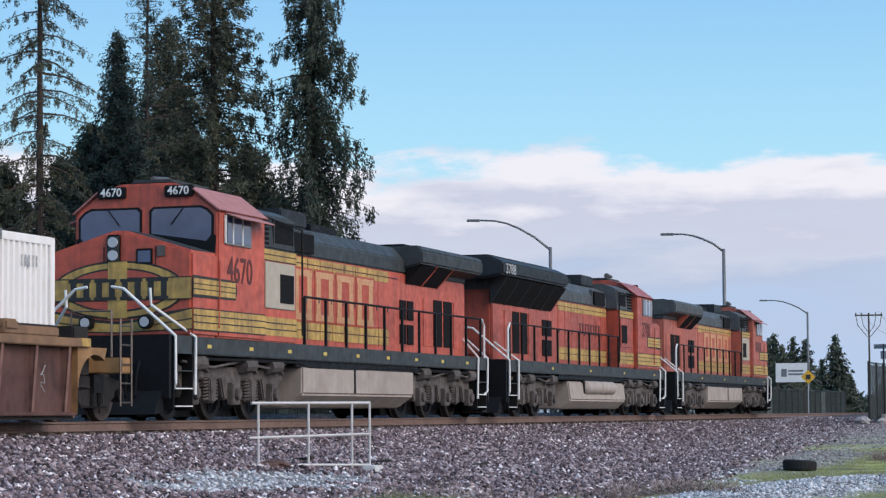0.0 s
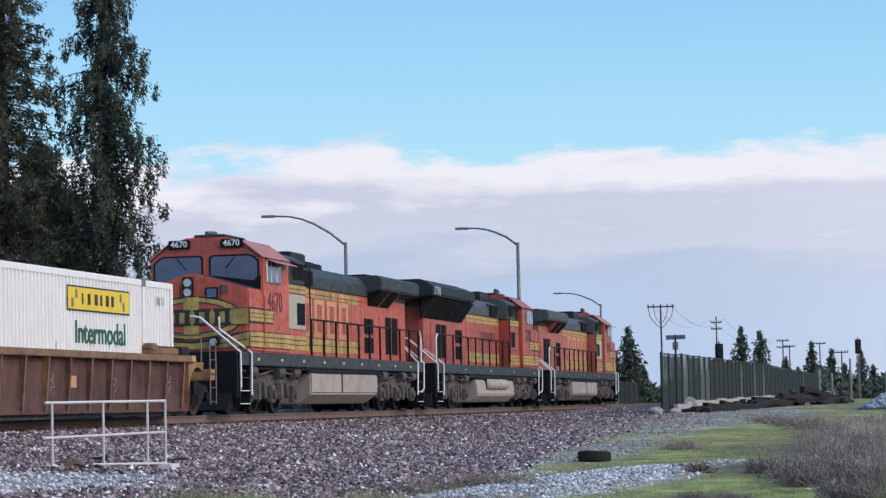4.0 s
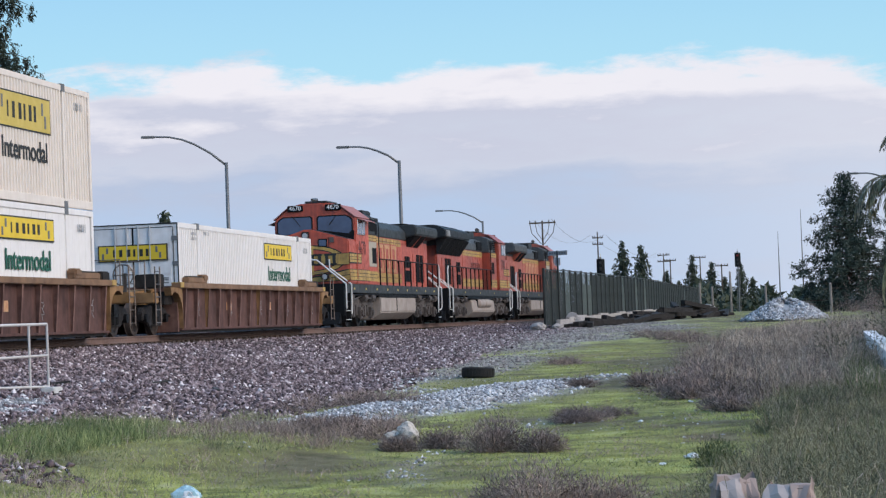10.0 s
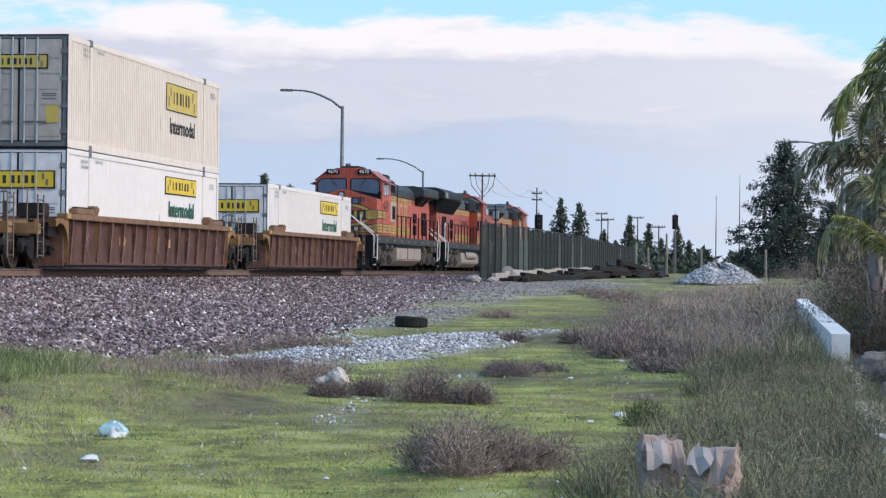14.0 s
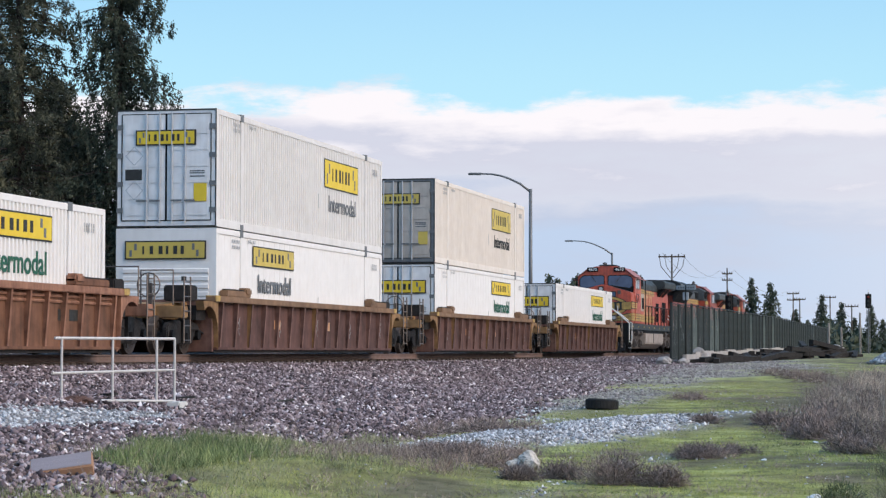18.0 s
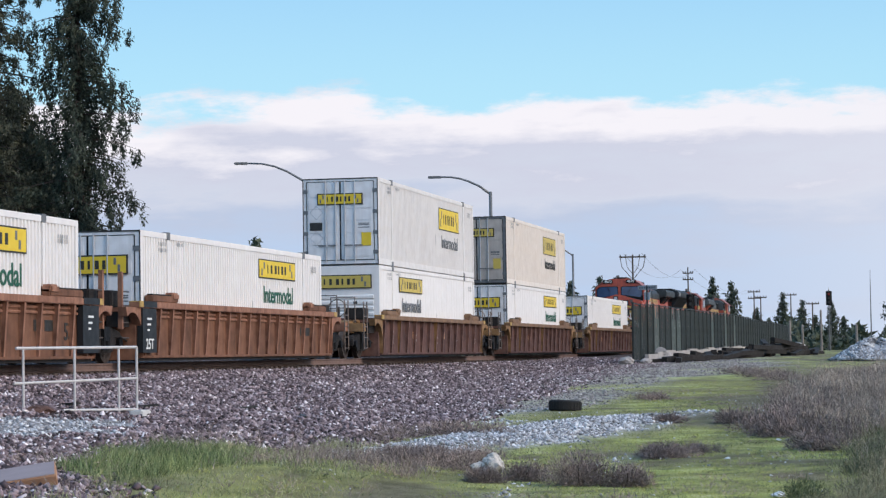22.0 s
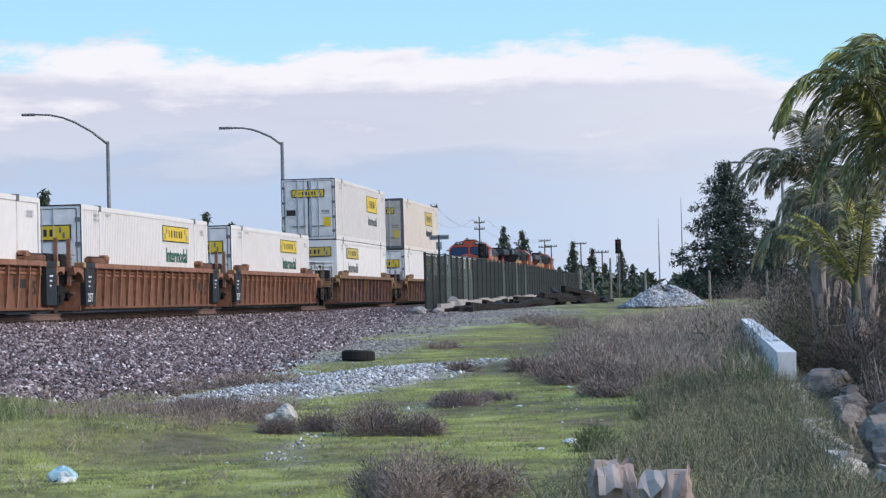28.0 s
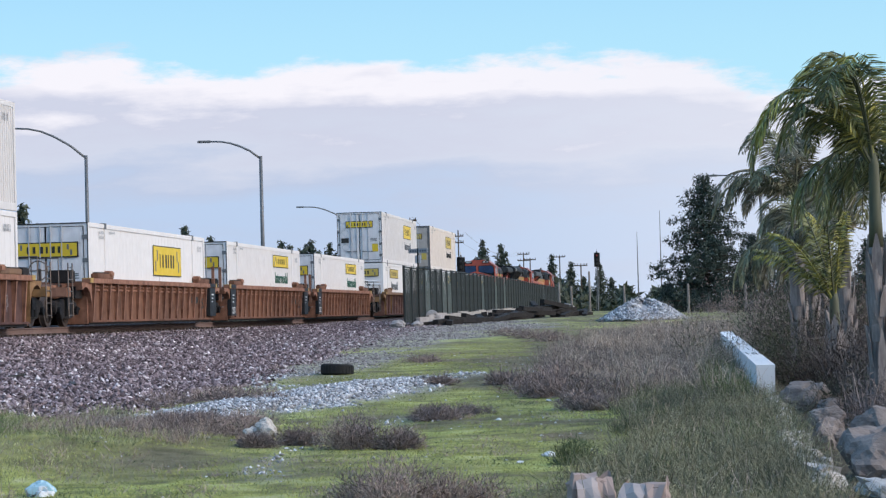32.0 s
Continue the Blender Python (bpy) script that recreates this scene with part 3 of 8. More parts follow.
        g = Shape().prism_x([(sd * 0.08, 3.74), (sd * 1.30, 3.56), (sd * 1.45, 3.70), (sd * 1.45, 4.12), (sd * 1.32, 4.25), (sd * 1.18, 4.31), (sd * 0.16, 4.31), (sd * 0.08, 4.24)][::sd], 3.035, 3.055)
        part("windscreen_gasket", g, BLACK, loco)
        part("glare_shield", Shape().prism_x([(sd * 0.10, 3.72), (sd * 1.47, 3.33), (sd * 1.50, 3.72)][::sd], 3.028, 3.049), BLACK, loco, "matt black panel below the windscreen")
        g = Shape().prism_x([(sd * 0.13, 3.78), (sd * 1.29, 3.61), (sd * 1.40, 3.73), (sd * 1.40, 4.10), (sd * 1.29, 4.21), (sd * 1.16, 4.265), (sd * 0.19, 4.265), (sd * 0.13, 4.20)][::sd], 3.025, 3.036)
        part("windscreen", g, GLASS, loco, "dark reflecting windscreen pane")
        part("wiper", Shape().tube([(3.02, sd * 0.8, 4.26), (3.0, sd * 0.55, 3.95)], 0.012, 5), BLACK, loco)
        nb = part("number_board", Shape().box(2.97, 3.10, *sorted((sd * 0.42, sd * 1.02)), 4.49, 4.72), BLACK, loco, "black number board with white numerals", bevel=0.02)
        lettering("numeral", number, 0.23, WHITE_RAIL, nb, Matrix.Translation((2.966, sd * 0.72, 4.605)) @ pose(0, 0, 0, 90, 0, -90))
        y = sd * 1.54
        lettering("side_numeral", number, 0.72, RED_BROWN, loco, facing(4.12, y + sd * 0.002, 3.05, sd, 0.90, 1.0), label="dark maroon numerals")
        w = part("side_window", Shape().box(3.36, 4.66, *sorted((y, y + sd * 0.03)), 3.56, 4.14), INK_GREY, loco, "dark framed sliding cab window with pale bars")
        for a, c in ((3.42, 3.66), (3.72, 4.14), (4.20, 4.60)):
            part("pane", Shape().box(a, c, *sorted((y + sd * 0.025, y + sd * 0.036)), 3.61, 4.09), GLASS, w)
        for a in (3.30, 3.68, 4.16):
            part("window_bar", Shape().box(a, a + 0.045, *sorted((y + sd * 0.02, y + sd * 0.045)), 3.58, 4.12), WHITE_RAIL, w)
        if style == "old":
            part("sun_visor", Shape().prism_x([(sd * 1.54, 4.16), (sd * 1.86, 4.05), (sd * 1.86, 4.07), (sd * 1.54, 4.19)][::-sd], 3.4, 5.2), VISOR, loco, "faded awning over the cab window")
        part("cab_door_rail", Shape().tube([(3.0, sd * 1.58, 1.9), (3.0, sd * 1.60, 3.2)], 0.016, 5), body, loco)
        part("cab_stripe", Shape().box(1.86, 5.44, *sorted((y, y + sd * 0.006)), 1.86, 2.24), YELLOW, loco)
        for z in (1.835, 1.98, 2.11, 2.24):
            part("stripe_line", Shape().box(1.86, 5.44, *sorted((y, y + sd * 0.010)), z, z + 0.022), INK, loco)
    part("roof_hatch", Shape().box(3.3, 5.2, -0.45, 0.45, 4.78, 4.88), LOCO_GREY, loco, bevel=0.04)
    part("horn", Shape().tube([(4.3, 0.3, 4.88), (4.3, 0.3, 4.95)], 0.04, 6).tube([(4.0, 0.3, 4.97), (4.7, 0.3, 4.97)], 0.05, 8, 0.10), STEEL, loco)
    # equipment section behind the cab
    part("equipment_section", Shape().prism_x([(-1.40, 1.72), (1.40, 1.72), (1.40, 3.66), (-1.40, 3.66)], 5.46, 7.55), body, loco, bevel=0.03)
    part("equipment_top", Shape().prism_x([(-1.36, 3.665), (1.36, 3.665), (1.30, 4.36), (0.9, 4.53), (-0.9, 4.53), (-1.30, 4.36)], 5.47, 7.6), hood_top, loco, bevel=0.03)
    for sd in (-1, 1):
        y = sd * 1.40
        pn = part("side_panel", Shape().box(5.75, 7.40, *sorted((y, y + sd * 0.03)), 2.42, 3.38), BEIGE if style == "old" else body, loco, "bare beige replacement panel" if style == "old" else "", bevel=0.01)
        part("panel_vent", Shape().box(6.55, 7.30, *sorted((y + sd * 0.03, y + sd * 0.045)), 2.55, 3.15), GRILLE, pn)
        part("upper_stripe", Shape().box(5.48, 7.54, *sorted((y, y + sd * 0.006)), 3.42, 3.64), YELLOW, loco)
        part("side_vent", Shape().box(6.45, 7.45, *sorted((sd * 1.29, sd * 1.375)), 3.80, 4.26), GRILLE, loco, "black square vent screen")
        part("vent_frame", Shape().box(6.38, 7.52, *sorted((sd * 1.25, sd * 1.36)), 3.74, 4.32), hood_top, loco)
        for i in range(6):
            part("louvre", Shape().box(5.5, 6.1, *sorted((sd * 1.30, sd * 1.37)), 3.74 + i * 0.10, 3.79 + i * 0.10), GRILLE, loco)
        part("lower_stripe", Shape().box(5.48, 7.54, *sorted((y, y + sd * 0.006)), 1.86, 2.24), YELLOW, loco)
        for z in (1.98, 2.11):
            part("stripe_line", Shape().box(5.48, 7.54, *sorted((y, y + sd * 0.010)), z, z + 0.022), INK, loco)
        for z in (3.40, 3.52, 3.64):
            part("stripe_line", Shape().box(5.48, 7.54, *sorted((y, y + sd * 0.010)), z, z + 0.02), INK, loco)
    # long hood with doors, stripes, rivet lines
    part("long_hood", Shape().box(7.56, 21.0, -0.98, 0.98, 1.725, 3.70), body, loco, bevel=0.03)
    part("hood_top", Shape().prism_x([(-0.99, 3.70), (0.99, 3.70), (0.99, 4.04), (0.72, 4.35), (-0.72, 4.35), (-0.99, 4.04)], 7.6, 21.02), hood_top, loco, bevel=0.03)
    RX0 = 15.4 if style == "old" else 14.6
    for sd in (-1, 1):
        y = sd * 0.98
        nd = int((RX0 - 7.75) / 0.78)
        for i in range(nd):
            x = 7.72 + i * 0.78
            part("hood_door", Shape().box(x, x + 0.74, *sorted((y, y + sd * 0.016)), 2.30, 3.36), body, loco)
            part("hood_door_upper", Shape().box(x, x + 0.74, *sorted((y, y + sd * 0.016)), 3.40, 3.66), YELLOW, loco)
            lo = part("hood_door_lower", Shape().box(x, x + 0.74, *sorted((y, y + sd * 0.016)), 1.88, 2.26), YELLOW, loco)
            part("door_latch", Shape().box(x + 0.62, x + 0.68, *sorted((y + sd * 0.016, y + sd * 0.04)), 2.7, 2.82), STEEL, loco)
            part("pin_line", Shape().box(x, x + 0.74, *sorted((y + sd * 0.016, y + sd * 0.020)), 2.06, 2.085), RED_BROWN, lo)
        part("pin_line", Shape().box(7.72, RX0, *sorted((y + sd * 0.016, y + sd * 0.021)), 3.52, 3.545), RED_BROWN, loco)
        if style == "old":
            block_marks(loco, 8.3, 13.7, 2.30, 3.40, y + sd * 0.018, sd, 4, CREAM, ORANGE_DEEP, "faded cream lettering block")
        else:
            block_marks(loco, 8.6, 11.4, 2.75, 3.08, y + sd * 0.018, sd, 4, RED_BROWN)
        # dark intake screens
        part("intake_screen", Shape().box(8.1, 9.5, *sorted((sd * 0.985, sd * 1.06)), 3.76, 4.18), GRILLE, loco)
        part("intake_frame", Shape().box(8.0, 9.6, *sorted((sd * 0.90, sd * 0.995)), 3.72, 4.24), hood_top, loco)
        for x0 in (RX0 + 0.15, RX0 + 0.72):
            for z0 in (1.95, 2.55):
                part("side_louvre", Shape().box(x0, x0 + 0.46, *sorted((y, y + sd * 0.03)), z0, z0 + 0.48), GRILLE, loco)
        for i in range(4):
            x = RX0 + 2.0 + i * 0.85
            part("engine_door", Shape().box(x, x + 0.70, *sorted((y, y + sd * 0.02)), 1.95, 3.15), GRILLE if i in (1, 2) else body, loco)
    part("resistor_box", Shape().box(8.35, 9.95, -0.72, 0.72, 4.355, 4.72), SOOT, loco, "black box on the hood roof", bevel=0.04)
    part("exhaust_housing", Shape().box(10.6, 12.3, -0.55, 0.55, 4.355, 4.54).box(10.8, 12.1, -0.38, 0.38, 4.54, 4.60), BLACK, loco, "soot-black exhaust housing", bevel=0.05)
    for i in range(5):
        x = 9.8 + i * 0.9
        part("roof_hatch_seam", Shape().box(x, x + 0.03, -0.70, 0.70, 4.352, 4.366), BLACK, loco)
    # radiator cab at the rear
    if style == "old":
        rp = [(-1.0, 3.82), (1.0, 3.82), (1.46, 3.94), (1.48, 4.26), (1.36, 4.39), (-1.36, 4.39), (-1.48, 4.26), (-1.46, 3.94)]
        part("radiator_housing", Shape().prism_x(rp, 15.9, 21.1), hood_top if style == "old" else LOCO_GREY, loco, "overhanging dark grey radiator housing", bevel=0.04)
        z1, zt = 3.92, 1.44
        tops = ((16.0, 18.0), (18.3, 20.7))
        zz = 4.39
    else:
        rp = [(-1.0, 3.96), (1.0, 3.96), (1.53, 4.06), (1.54, 4.40), (1.10, 4.60), (-1.10, 4.60), (-1.54, 4.40), (-1.53, 4.06)]
        part("radiator_housing", Shape().prism_x(rp, 14.7, 21.8), SOOT, loco, "large overhanging dark grey radiator housing", bevel=0.05)
        for sd in (-1, 1):
            lettering("radiator_numeral", number, 0.40, STENCIL, loco, facing(21.05, sd * 1.55, 4.21, sd, 1.3, 1.0))
        z1, zt = 4.02, 1.50
        tops = ((14.9, 17.2), (17.4, 19.4), (19.6, 21.3))
        zz = 4.60
    for a, b in tops:
        part("radiator_fan_grille", Shape().box(a, b, -0.95, 0.95, zz, zz + 0.05), GRILLE, loco)
    for sd in (-1, 1):
        zi = 3.42 if style == "old" else 3.28
        for i in range(2 if style == "old" else 5):
            x = RX0 + (0.6 if style == "old" else 0.2) + i * 1.3
            part("radiator_intake", Shape().prism_x([(sd * 1.0, zi + 0.03), (sd * zt, z1 - 0.02), (sd * 1.0, z1 - 0.02)][::sd], x, x + 1.18), GRILLE, loco, "sloped dark radiator screen")
            part("radiator_rib", Shape().prism_x([(sd * 1.0, zi), (sd * (zt + 0.01), z1), (sd * 1.0, z1)][::sd], x + 1.18, x + 1.26), body if style == "old" else SOOT, loco)
    part("rear_face", Shape().box(21.0, 21.06, -0.9, 0.9, 1.9, 3.6), body, loco)
    part("rear_headlight", Shape().box(21.06, 21.12, -0.2, 0.2, 3.2, 3.45), BLACK, loco)
    # handrails along the walkway, white at the ends
    for sd in (-1, 1):
        handrail(loco, sd, [7.9 + 1.30 * i for i in range(11)], 1.47)
        part("end_rail", Shape().tube([(21.15, sd * 1.47, 1.5), (21.15, sd * 1.47, 2.55), (20.95, sd * 1.47, 2.74)], 0.03, 6), WHITE_RAIL, loco, "white end handrail")
        part("cab_grab", Shape().tube([(7.75, sd * 1.46, 1.9), (7.75, sd * 1.46, 4.15), (5.7, sd * 1.46, 4.28)], 0.022, 5), BLACK, loco)
    # fuel tank
    if style == "old":
        tp = [(-1.05, 0.37), (1.05, 0.37), (1.46, 0.66), (1.46, 1.26), (-1.46, 1.26), (-1.46, 0.66)]
        part("fuel_tank", Shape().prism_x(tp, 7.75, 15.2), TANK, loco, "dusty grey-brown fuel tank", bevel=0.04)
        for sd in (-1, 1):
            part("tank_strap", Shape().box(10.95, 11.05, *sorted((sd * 1.46, sd * 1.475)), 0.7, 1.24), BLACK, loco)
    else:
        tp = [(-1.15, 0.35), (1.15, 0.35), (1.47, 0.62), (1.40, 1.20), (-1.40, 1.20), (-1.47, 0.62)]
        part("fuel_tank", Shape().prism_x(tp, 7.0, 14.3), TANK, loco, "dusty grey-brown fuel tank", bevel=0.04)
        for sd in (-1, 1):
            part("tank_recess", Shape().box(8.6, 12.6, *sorted((sd * 1.30, sd * 1.445)), 0.74, 1.22), BLACK, loco)
            for a, b in ((8.8, 10.5), (10.7, 12.4)):
                part("air_reservoir", Shape().tube([(a, sd * 1.38, 1.02), (a + 0.06, sd * 1.38, 1.02), (b - 0.06, sd * 1.38, 1.02), (b, sd * 1.38, 1.02)], 0.22, 14), TANK, loco, "dusty air cylinder", smooth=True)
    for cx in (4.3, 18.1):
        loco_truck(loco, cx, turned)
    return loco


def container(body, corrugated, end, end_mat, logo, logo_mat, word, ink, label):
    """53-foot box; local x runs from its rear (-16.15) to its front (0), z from its floor."""
    box = thing("shipping_container", label, "container", "containers on the train")
    L, H, W = 16.15, 2.89, 1.295
    s = Shape()
    s.box(-L + 0.06, -0.05, -W + 0.075, W - 0.075, 0.12, H - 0.03)
    part("body", s, body, box)
    for sd in (-1, 1):
        n = 84 if corrugated else 34
        c = Shape()
        w = (L - 0.36) / n
        d = 0.058 if corrugated else 0.007
        line = []
        for i in range(n):
            x = -L + 0.18 + i * w
            a, b = x + w * 0.12, x + w * (0.72 if corrugated else 0.94)
            e = 0.02 if corrugated else 0.008
            y1 = sd * (W - 0.008 if corrugated else W - 0.026)
            y0 = y1 - sd * d
            line += [(a, y0), (a + e, y1), (b - e, y1), (b, y0)]
        m = len(line)
        quads = [(i, i + 1, m + i + 1, m + i) for i in range(m - 1)]
        c.add([(x, y, 0.20) for x, y in line] + [(x, y, H - 0.14) for x, y in line], quads if sd < 0 else [q[::-1] for q in quads])
        part("side_sheet", c, body, box)
        for z0, z1 in ((0.0, 0.20), (H - 0.14, H)):
            part("side_rail", Shape().box(-L, 0, *sorted((sd * (W - 0.085), sd * W)), z0, z1), body, box, bevel=0.008)
        for x in (-L, -0.16):
            part("corner_post", Shape().box(x, x + 0.16, *sorted((sd * (W - 0.12), sd * (W + 0.002))), 0.0, H), body, box, bevel=0.01)
        for x in (-L + 1.98, -1.98):
            part("lift_post", Shape().box(x - 0.07, x + 0.07, *sorted((sd * (W - 0.05), sd * (W + 0.004))), 0.0, H), body, box)
            part("lift_casting", Shape().box(x - 0.12, x + 0.12, *sorted((sd * (W - 0.14), sd * (W + 0.012))), H - 0.15, H + 0.03), INK_GREY, box, "dark lifting casting")
            part("lift_casting", Shape().box(x - 0.12, x + 0.12, *sorted((sd * (W - 0.14), sd * (W + 0.012))), 0.0, 0.14), INK_GREY, box, "dark lifting casting")
    part("roof", Shape().box(-L + 0.1, -0.1, -W + 0.05, W - 0.05, H - 0.03, H - 0.008), body, box)
    # rear end
    X = -L
    if end == "doors":
        for sd in (-1, 1):
            lf = part("door", Shape().box(X - 0.03, X + 0.05, *sorted((sd * 0.02, sd * 1.14)), 0.16, H - 0.12), end_mat, box, "container door leaf with locking bars", bevel=0.012)
            for z in (0.42, 0.82, 1.22, 1.62, 2.02, 2.42):
                part("door_panel", Shape().box(X - 0.045, X - 0.03, *sorted((sd * 0.10, sd * 0.44)), z - 0.14, z + 0.14).box(X - 0.045, X - 0.03, *sorted((sd * 0.52, sd * 1.08)), z - 0.14, z + 0.14), end_mat, lf)
            for y in (0.16, 0.50):
                part("lock_rod", Shape().tube([(X - 0.07, sd * y, 0.10), (X - 0.07, sd * y, H - 0.08)], 0.022, 6), GALV, lf, "steel locking bar")
                part("lock_handle", Shape().box(X - 0.10, X - 0.07, *sorted((sd * (y - 0.02), sd * (y + 0.26))), 0.62, 0.66), INK_GREY, lf)
            for z in (0.35, 1.0, 1.7, 2.4):
                part("hinge", Shape().box(X - 0.05, X, *sorted((sd * 1.12, sd * 1.28)), z, z + 0.12), INK_GREY, lf)
        part("door_gasket", Shape().box(X - 0.035, X + 0.02, -0.02, 0.02, 0.16, H - 0.12), BLACK, box)
        part("end_frame", Shape().box(X - 0.02, X + 0.06, -W, W, 0.0, 0.15).box(X - 0.02, X + 0.06, -W, W, H - 0.11, H).box(X - 0.02, X + 0.06, -W, -1.16, 0.15, H - 0.11).box(X - 0.02, X + 0.06, 1.16, W, 0.15, H - 0.11), end_mat if end_mat is DOOR_GREY else INK_GREY, box, "door frame")
        for a, b, c, e in ((-W, W, 0.0, 0.03), (-W, W, H - 0.035, H), (-W, -W + 0.03, 0.03, H - 0.035), (W - 0.03, W, 0.03, H - 0.035), (-1.15, 1.15, 0.145, 0.165), (-1.15, 1.15, H - 0.125, H - 0.105), (-1.165, -1.145, 0.165, H - 0.125), (1.145, 1.165, 0.165, H - 0.125)):
            part("door_seal", Shape().box(X - 0.034, X - 0.020, a, b, c, e), INK, box)
        if logo_mat is LOGO_OLD or logo == "upper":
            part("warning_placard", Shape().box(X - 0.054, X - 0.046, -1.05, -0.72, 0.62, 1.06), logo_mat, box, "yellow door notice")
            part("vent_plate", Shape().box(X - 0.054, X - 0.046, 0.62, 1.05, 1.15, 1.42), INK, box)
            for z in (0.9, 1.75):
                for k in range(4):
                    part("placard_edge", Shape().box(X - 0.052, X - 0.046, -0.16, 0.16, -0.008, 0.008, Matrix.Translation((0, 0.82, z)) @ Matrix.Rotation(math.pi / 4 + k * math.pi / 2, 4, "X") @ Matrix.Translation((0, 0, 0.16))), GALV, box)
        for z in (1.35, 1.30, 1.22):
            part("notice_line", Shape().box(X - 0.052, X - 0.046, -1.0, -0.62, z + 0.0, z + 0.03), INK_GREY, box)
    else:
        part("end_wall", Shape().box(X - 0.01, X + 0.05, -W, W, 0.0, H), end_mat, box)
        for i in range(9):
            part("end_rib", Shape().prism_y([(X - 0.01, 0.25 + i * 0.19), (X - 0.05, 0.28 + i * 0.19), (X - 0.05, 0.36 + i * 0.19), (X - 0.01, 0.39 + i * 0.19)][::-1], -1.1, 1.1), end_mat, box)
        part("end_vent", Shape().box(X - 0.056, X - 0.05, -0.55, -0.42, 1.60, 1.70), INK, box)

    def plate(name, u0, u1, z0, z1, make):
        """Yellow plate with a rim, slanted corner marks and a row of plain bars."""
        pl = part(name, make(u0, u1, z0, z1, 0.004), INK, box, "yellow plate with dark rim and plain bars")
        part("plate_field", make(u0 + 0.04, u1 - 0.04, z0 + 0.035, z1 - 0.035, 0.010), logo_mat, pl)
        w, h = u1 - u0, z1 - z0
        for i, k in enumerate((0.22, 0.31, 0.42, 0.51, 0.60, 0.69)):
            part("plate_bar", make(u0 + k * w, u0 + (k + (0.022, 0.042, 0.048, 0.030, 0.048, 0.040)[i]) * w, z0 + 0.28 * h, z0 + 0.72 * h, 0.016), INK, pl)
        for a, b, c, d in ((0.06, 0.09, 0.15, 0.5), (0.12, 0.15, 0.5, 0.85), (0.88, 0.91, 0.15, 0.5), (0.83, 0.86, 0.5, 0.85)):
            part("plate_scroll", make(u0 + a * w, u0 + b * w, z0 + c * h, z0 + d * h, 0.016), INK_GREY, pl)

    for sd in (-1, 1):
        off = -6.55 if logo in ("front", "upper") else (-13.2 if logo == "rear" else -8.0)
        wd = 3.65 if logo != "tall" else 4.1
        z0, z1 = (2.05, 2.58) if logo == "front" or logo == "rear" else ((1.62, 2.45) if logo == "upper" else (1.40, 2.42))
        side = lambda a, b, c, e, t, sd=sd: Shape().box(a, b, *sorted((sd * (W - 0.005), sd * (W - 0.005 + t))), c, e)
        plate("side_plate", off, off + wd, z0, z1, side)
        if word:
            lettering("letter", "Intermodal", 0.72, ink, box, facing(off + wd / 2 + 0.05, sd * (W + 0.002), z0 - 0.46, sd, 0.94, 0.92), label="dark printed letter")
        for x, z in ((-14.9, 2.62), (-14.9, 2.48), (-13.6, 2.66), (-1.2, 2.5), (-1.2, 2.4)):
            for k in range(5):
                part("stencil_mark", Shape().box(x + k * 0.13, x + k * 0.13 + 0.05, *sorted((sd * W, sd * (W + 0.003))), z - 0.045, z + 0.045), STENCIL, box)
        for x in (-7.2, -2.0):
            part("stencil_bar", Shape().box(x, x + 0.05, *sorted((sd * W, sd * (W + 0.003))), 1.0, 1.4), STENCIL, box)
    zc = (2.12, 2.5) if end == "ribs" else ((2.0, 2.38) if logo == "upper" or logo_mat is LOGO_OLD else (1.86, 2.32))
    wd = 1.0 if not (logo == "upper") else 0.78
    if end == "ribs":
        plate("end_plate", -1.05, 1.05, 2.12, 2.58, lambda a, b, c, e, t: Shape().box(X - 0.052 - t, X - 0.05, -b, -a, c, e))
    else:
        plate("end_plate", -wd, wd, zc[0], zc[1], lambda a, b, c, e, t: Shape().box(X - 0.072 - t, X - 0.046, -b, -a, c, e))
    return box


def car_truck(parent, cx, turned, material):
    had = set(parent.children)
    for sd in (-1, 1):
        s = Shape()
        prof = [(-1.15, 0.60), (-1.05, 0.72), (-0.55, 0.80), (0.55, 0.80), (1.05, 0.72), (1.15, 0.60), (1.12, 0.40), (0.72, 0.40), (0.55, 0.24), (-0.55, 0.24), (-0.72, 0.40), (-1.12, 0.40)]
        s.prism_y([(cx + a, b) for a, b in prof][::-1], *sorted((sd * 0.98, sd * 1.12)))
        part("truck_frame", s, CAR_TRUCK, parent, bevel=0.025)
        for k in (-0.14, 0.14):
            part("spring", Shape().tube([(cx + k, sd * 1.14, 0.30), (cx + k, sd * 1.14, 0.58)], 0.07, 8), BLACK, parent)
        for k in (-0.89, 0.89):
            part("bearing_cap", Shape().tube([(cx + k, sd * 1.0, 0.46), (cx + k, sd * 1.2, 0.46)], 0.12, 10), BLACK, parent)
    part("bolster", Shape().box(cx - 0.2, cx + 0.2, -1.2, 1.2, 0.50, 0.82), BLACK, parent)
    for k in (-0.89, 0.89):
        add_wheelset(parent, CAR_WHEELS, 0.46, cx + k, turned)
    for o in parent.children:
        if o not in had and not o.name.startswith("wheelset"):
            o.location.z = RAIL_Z


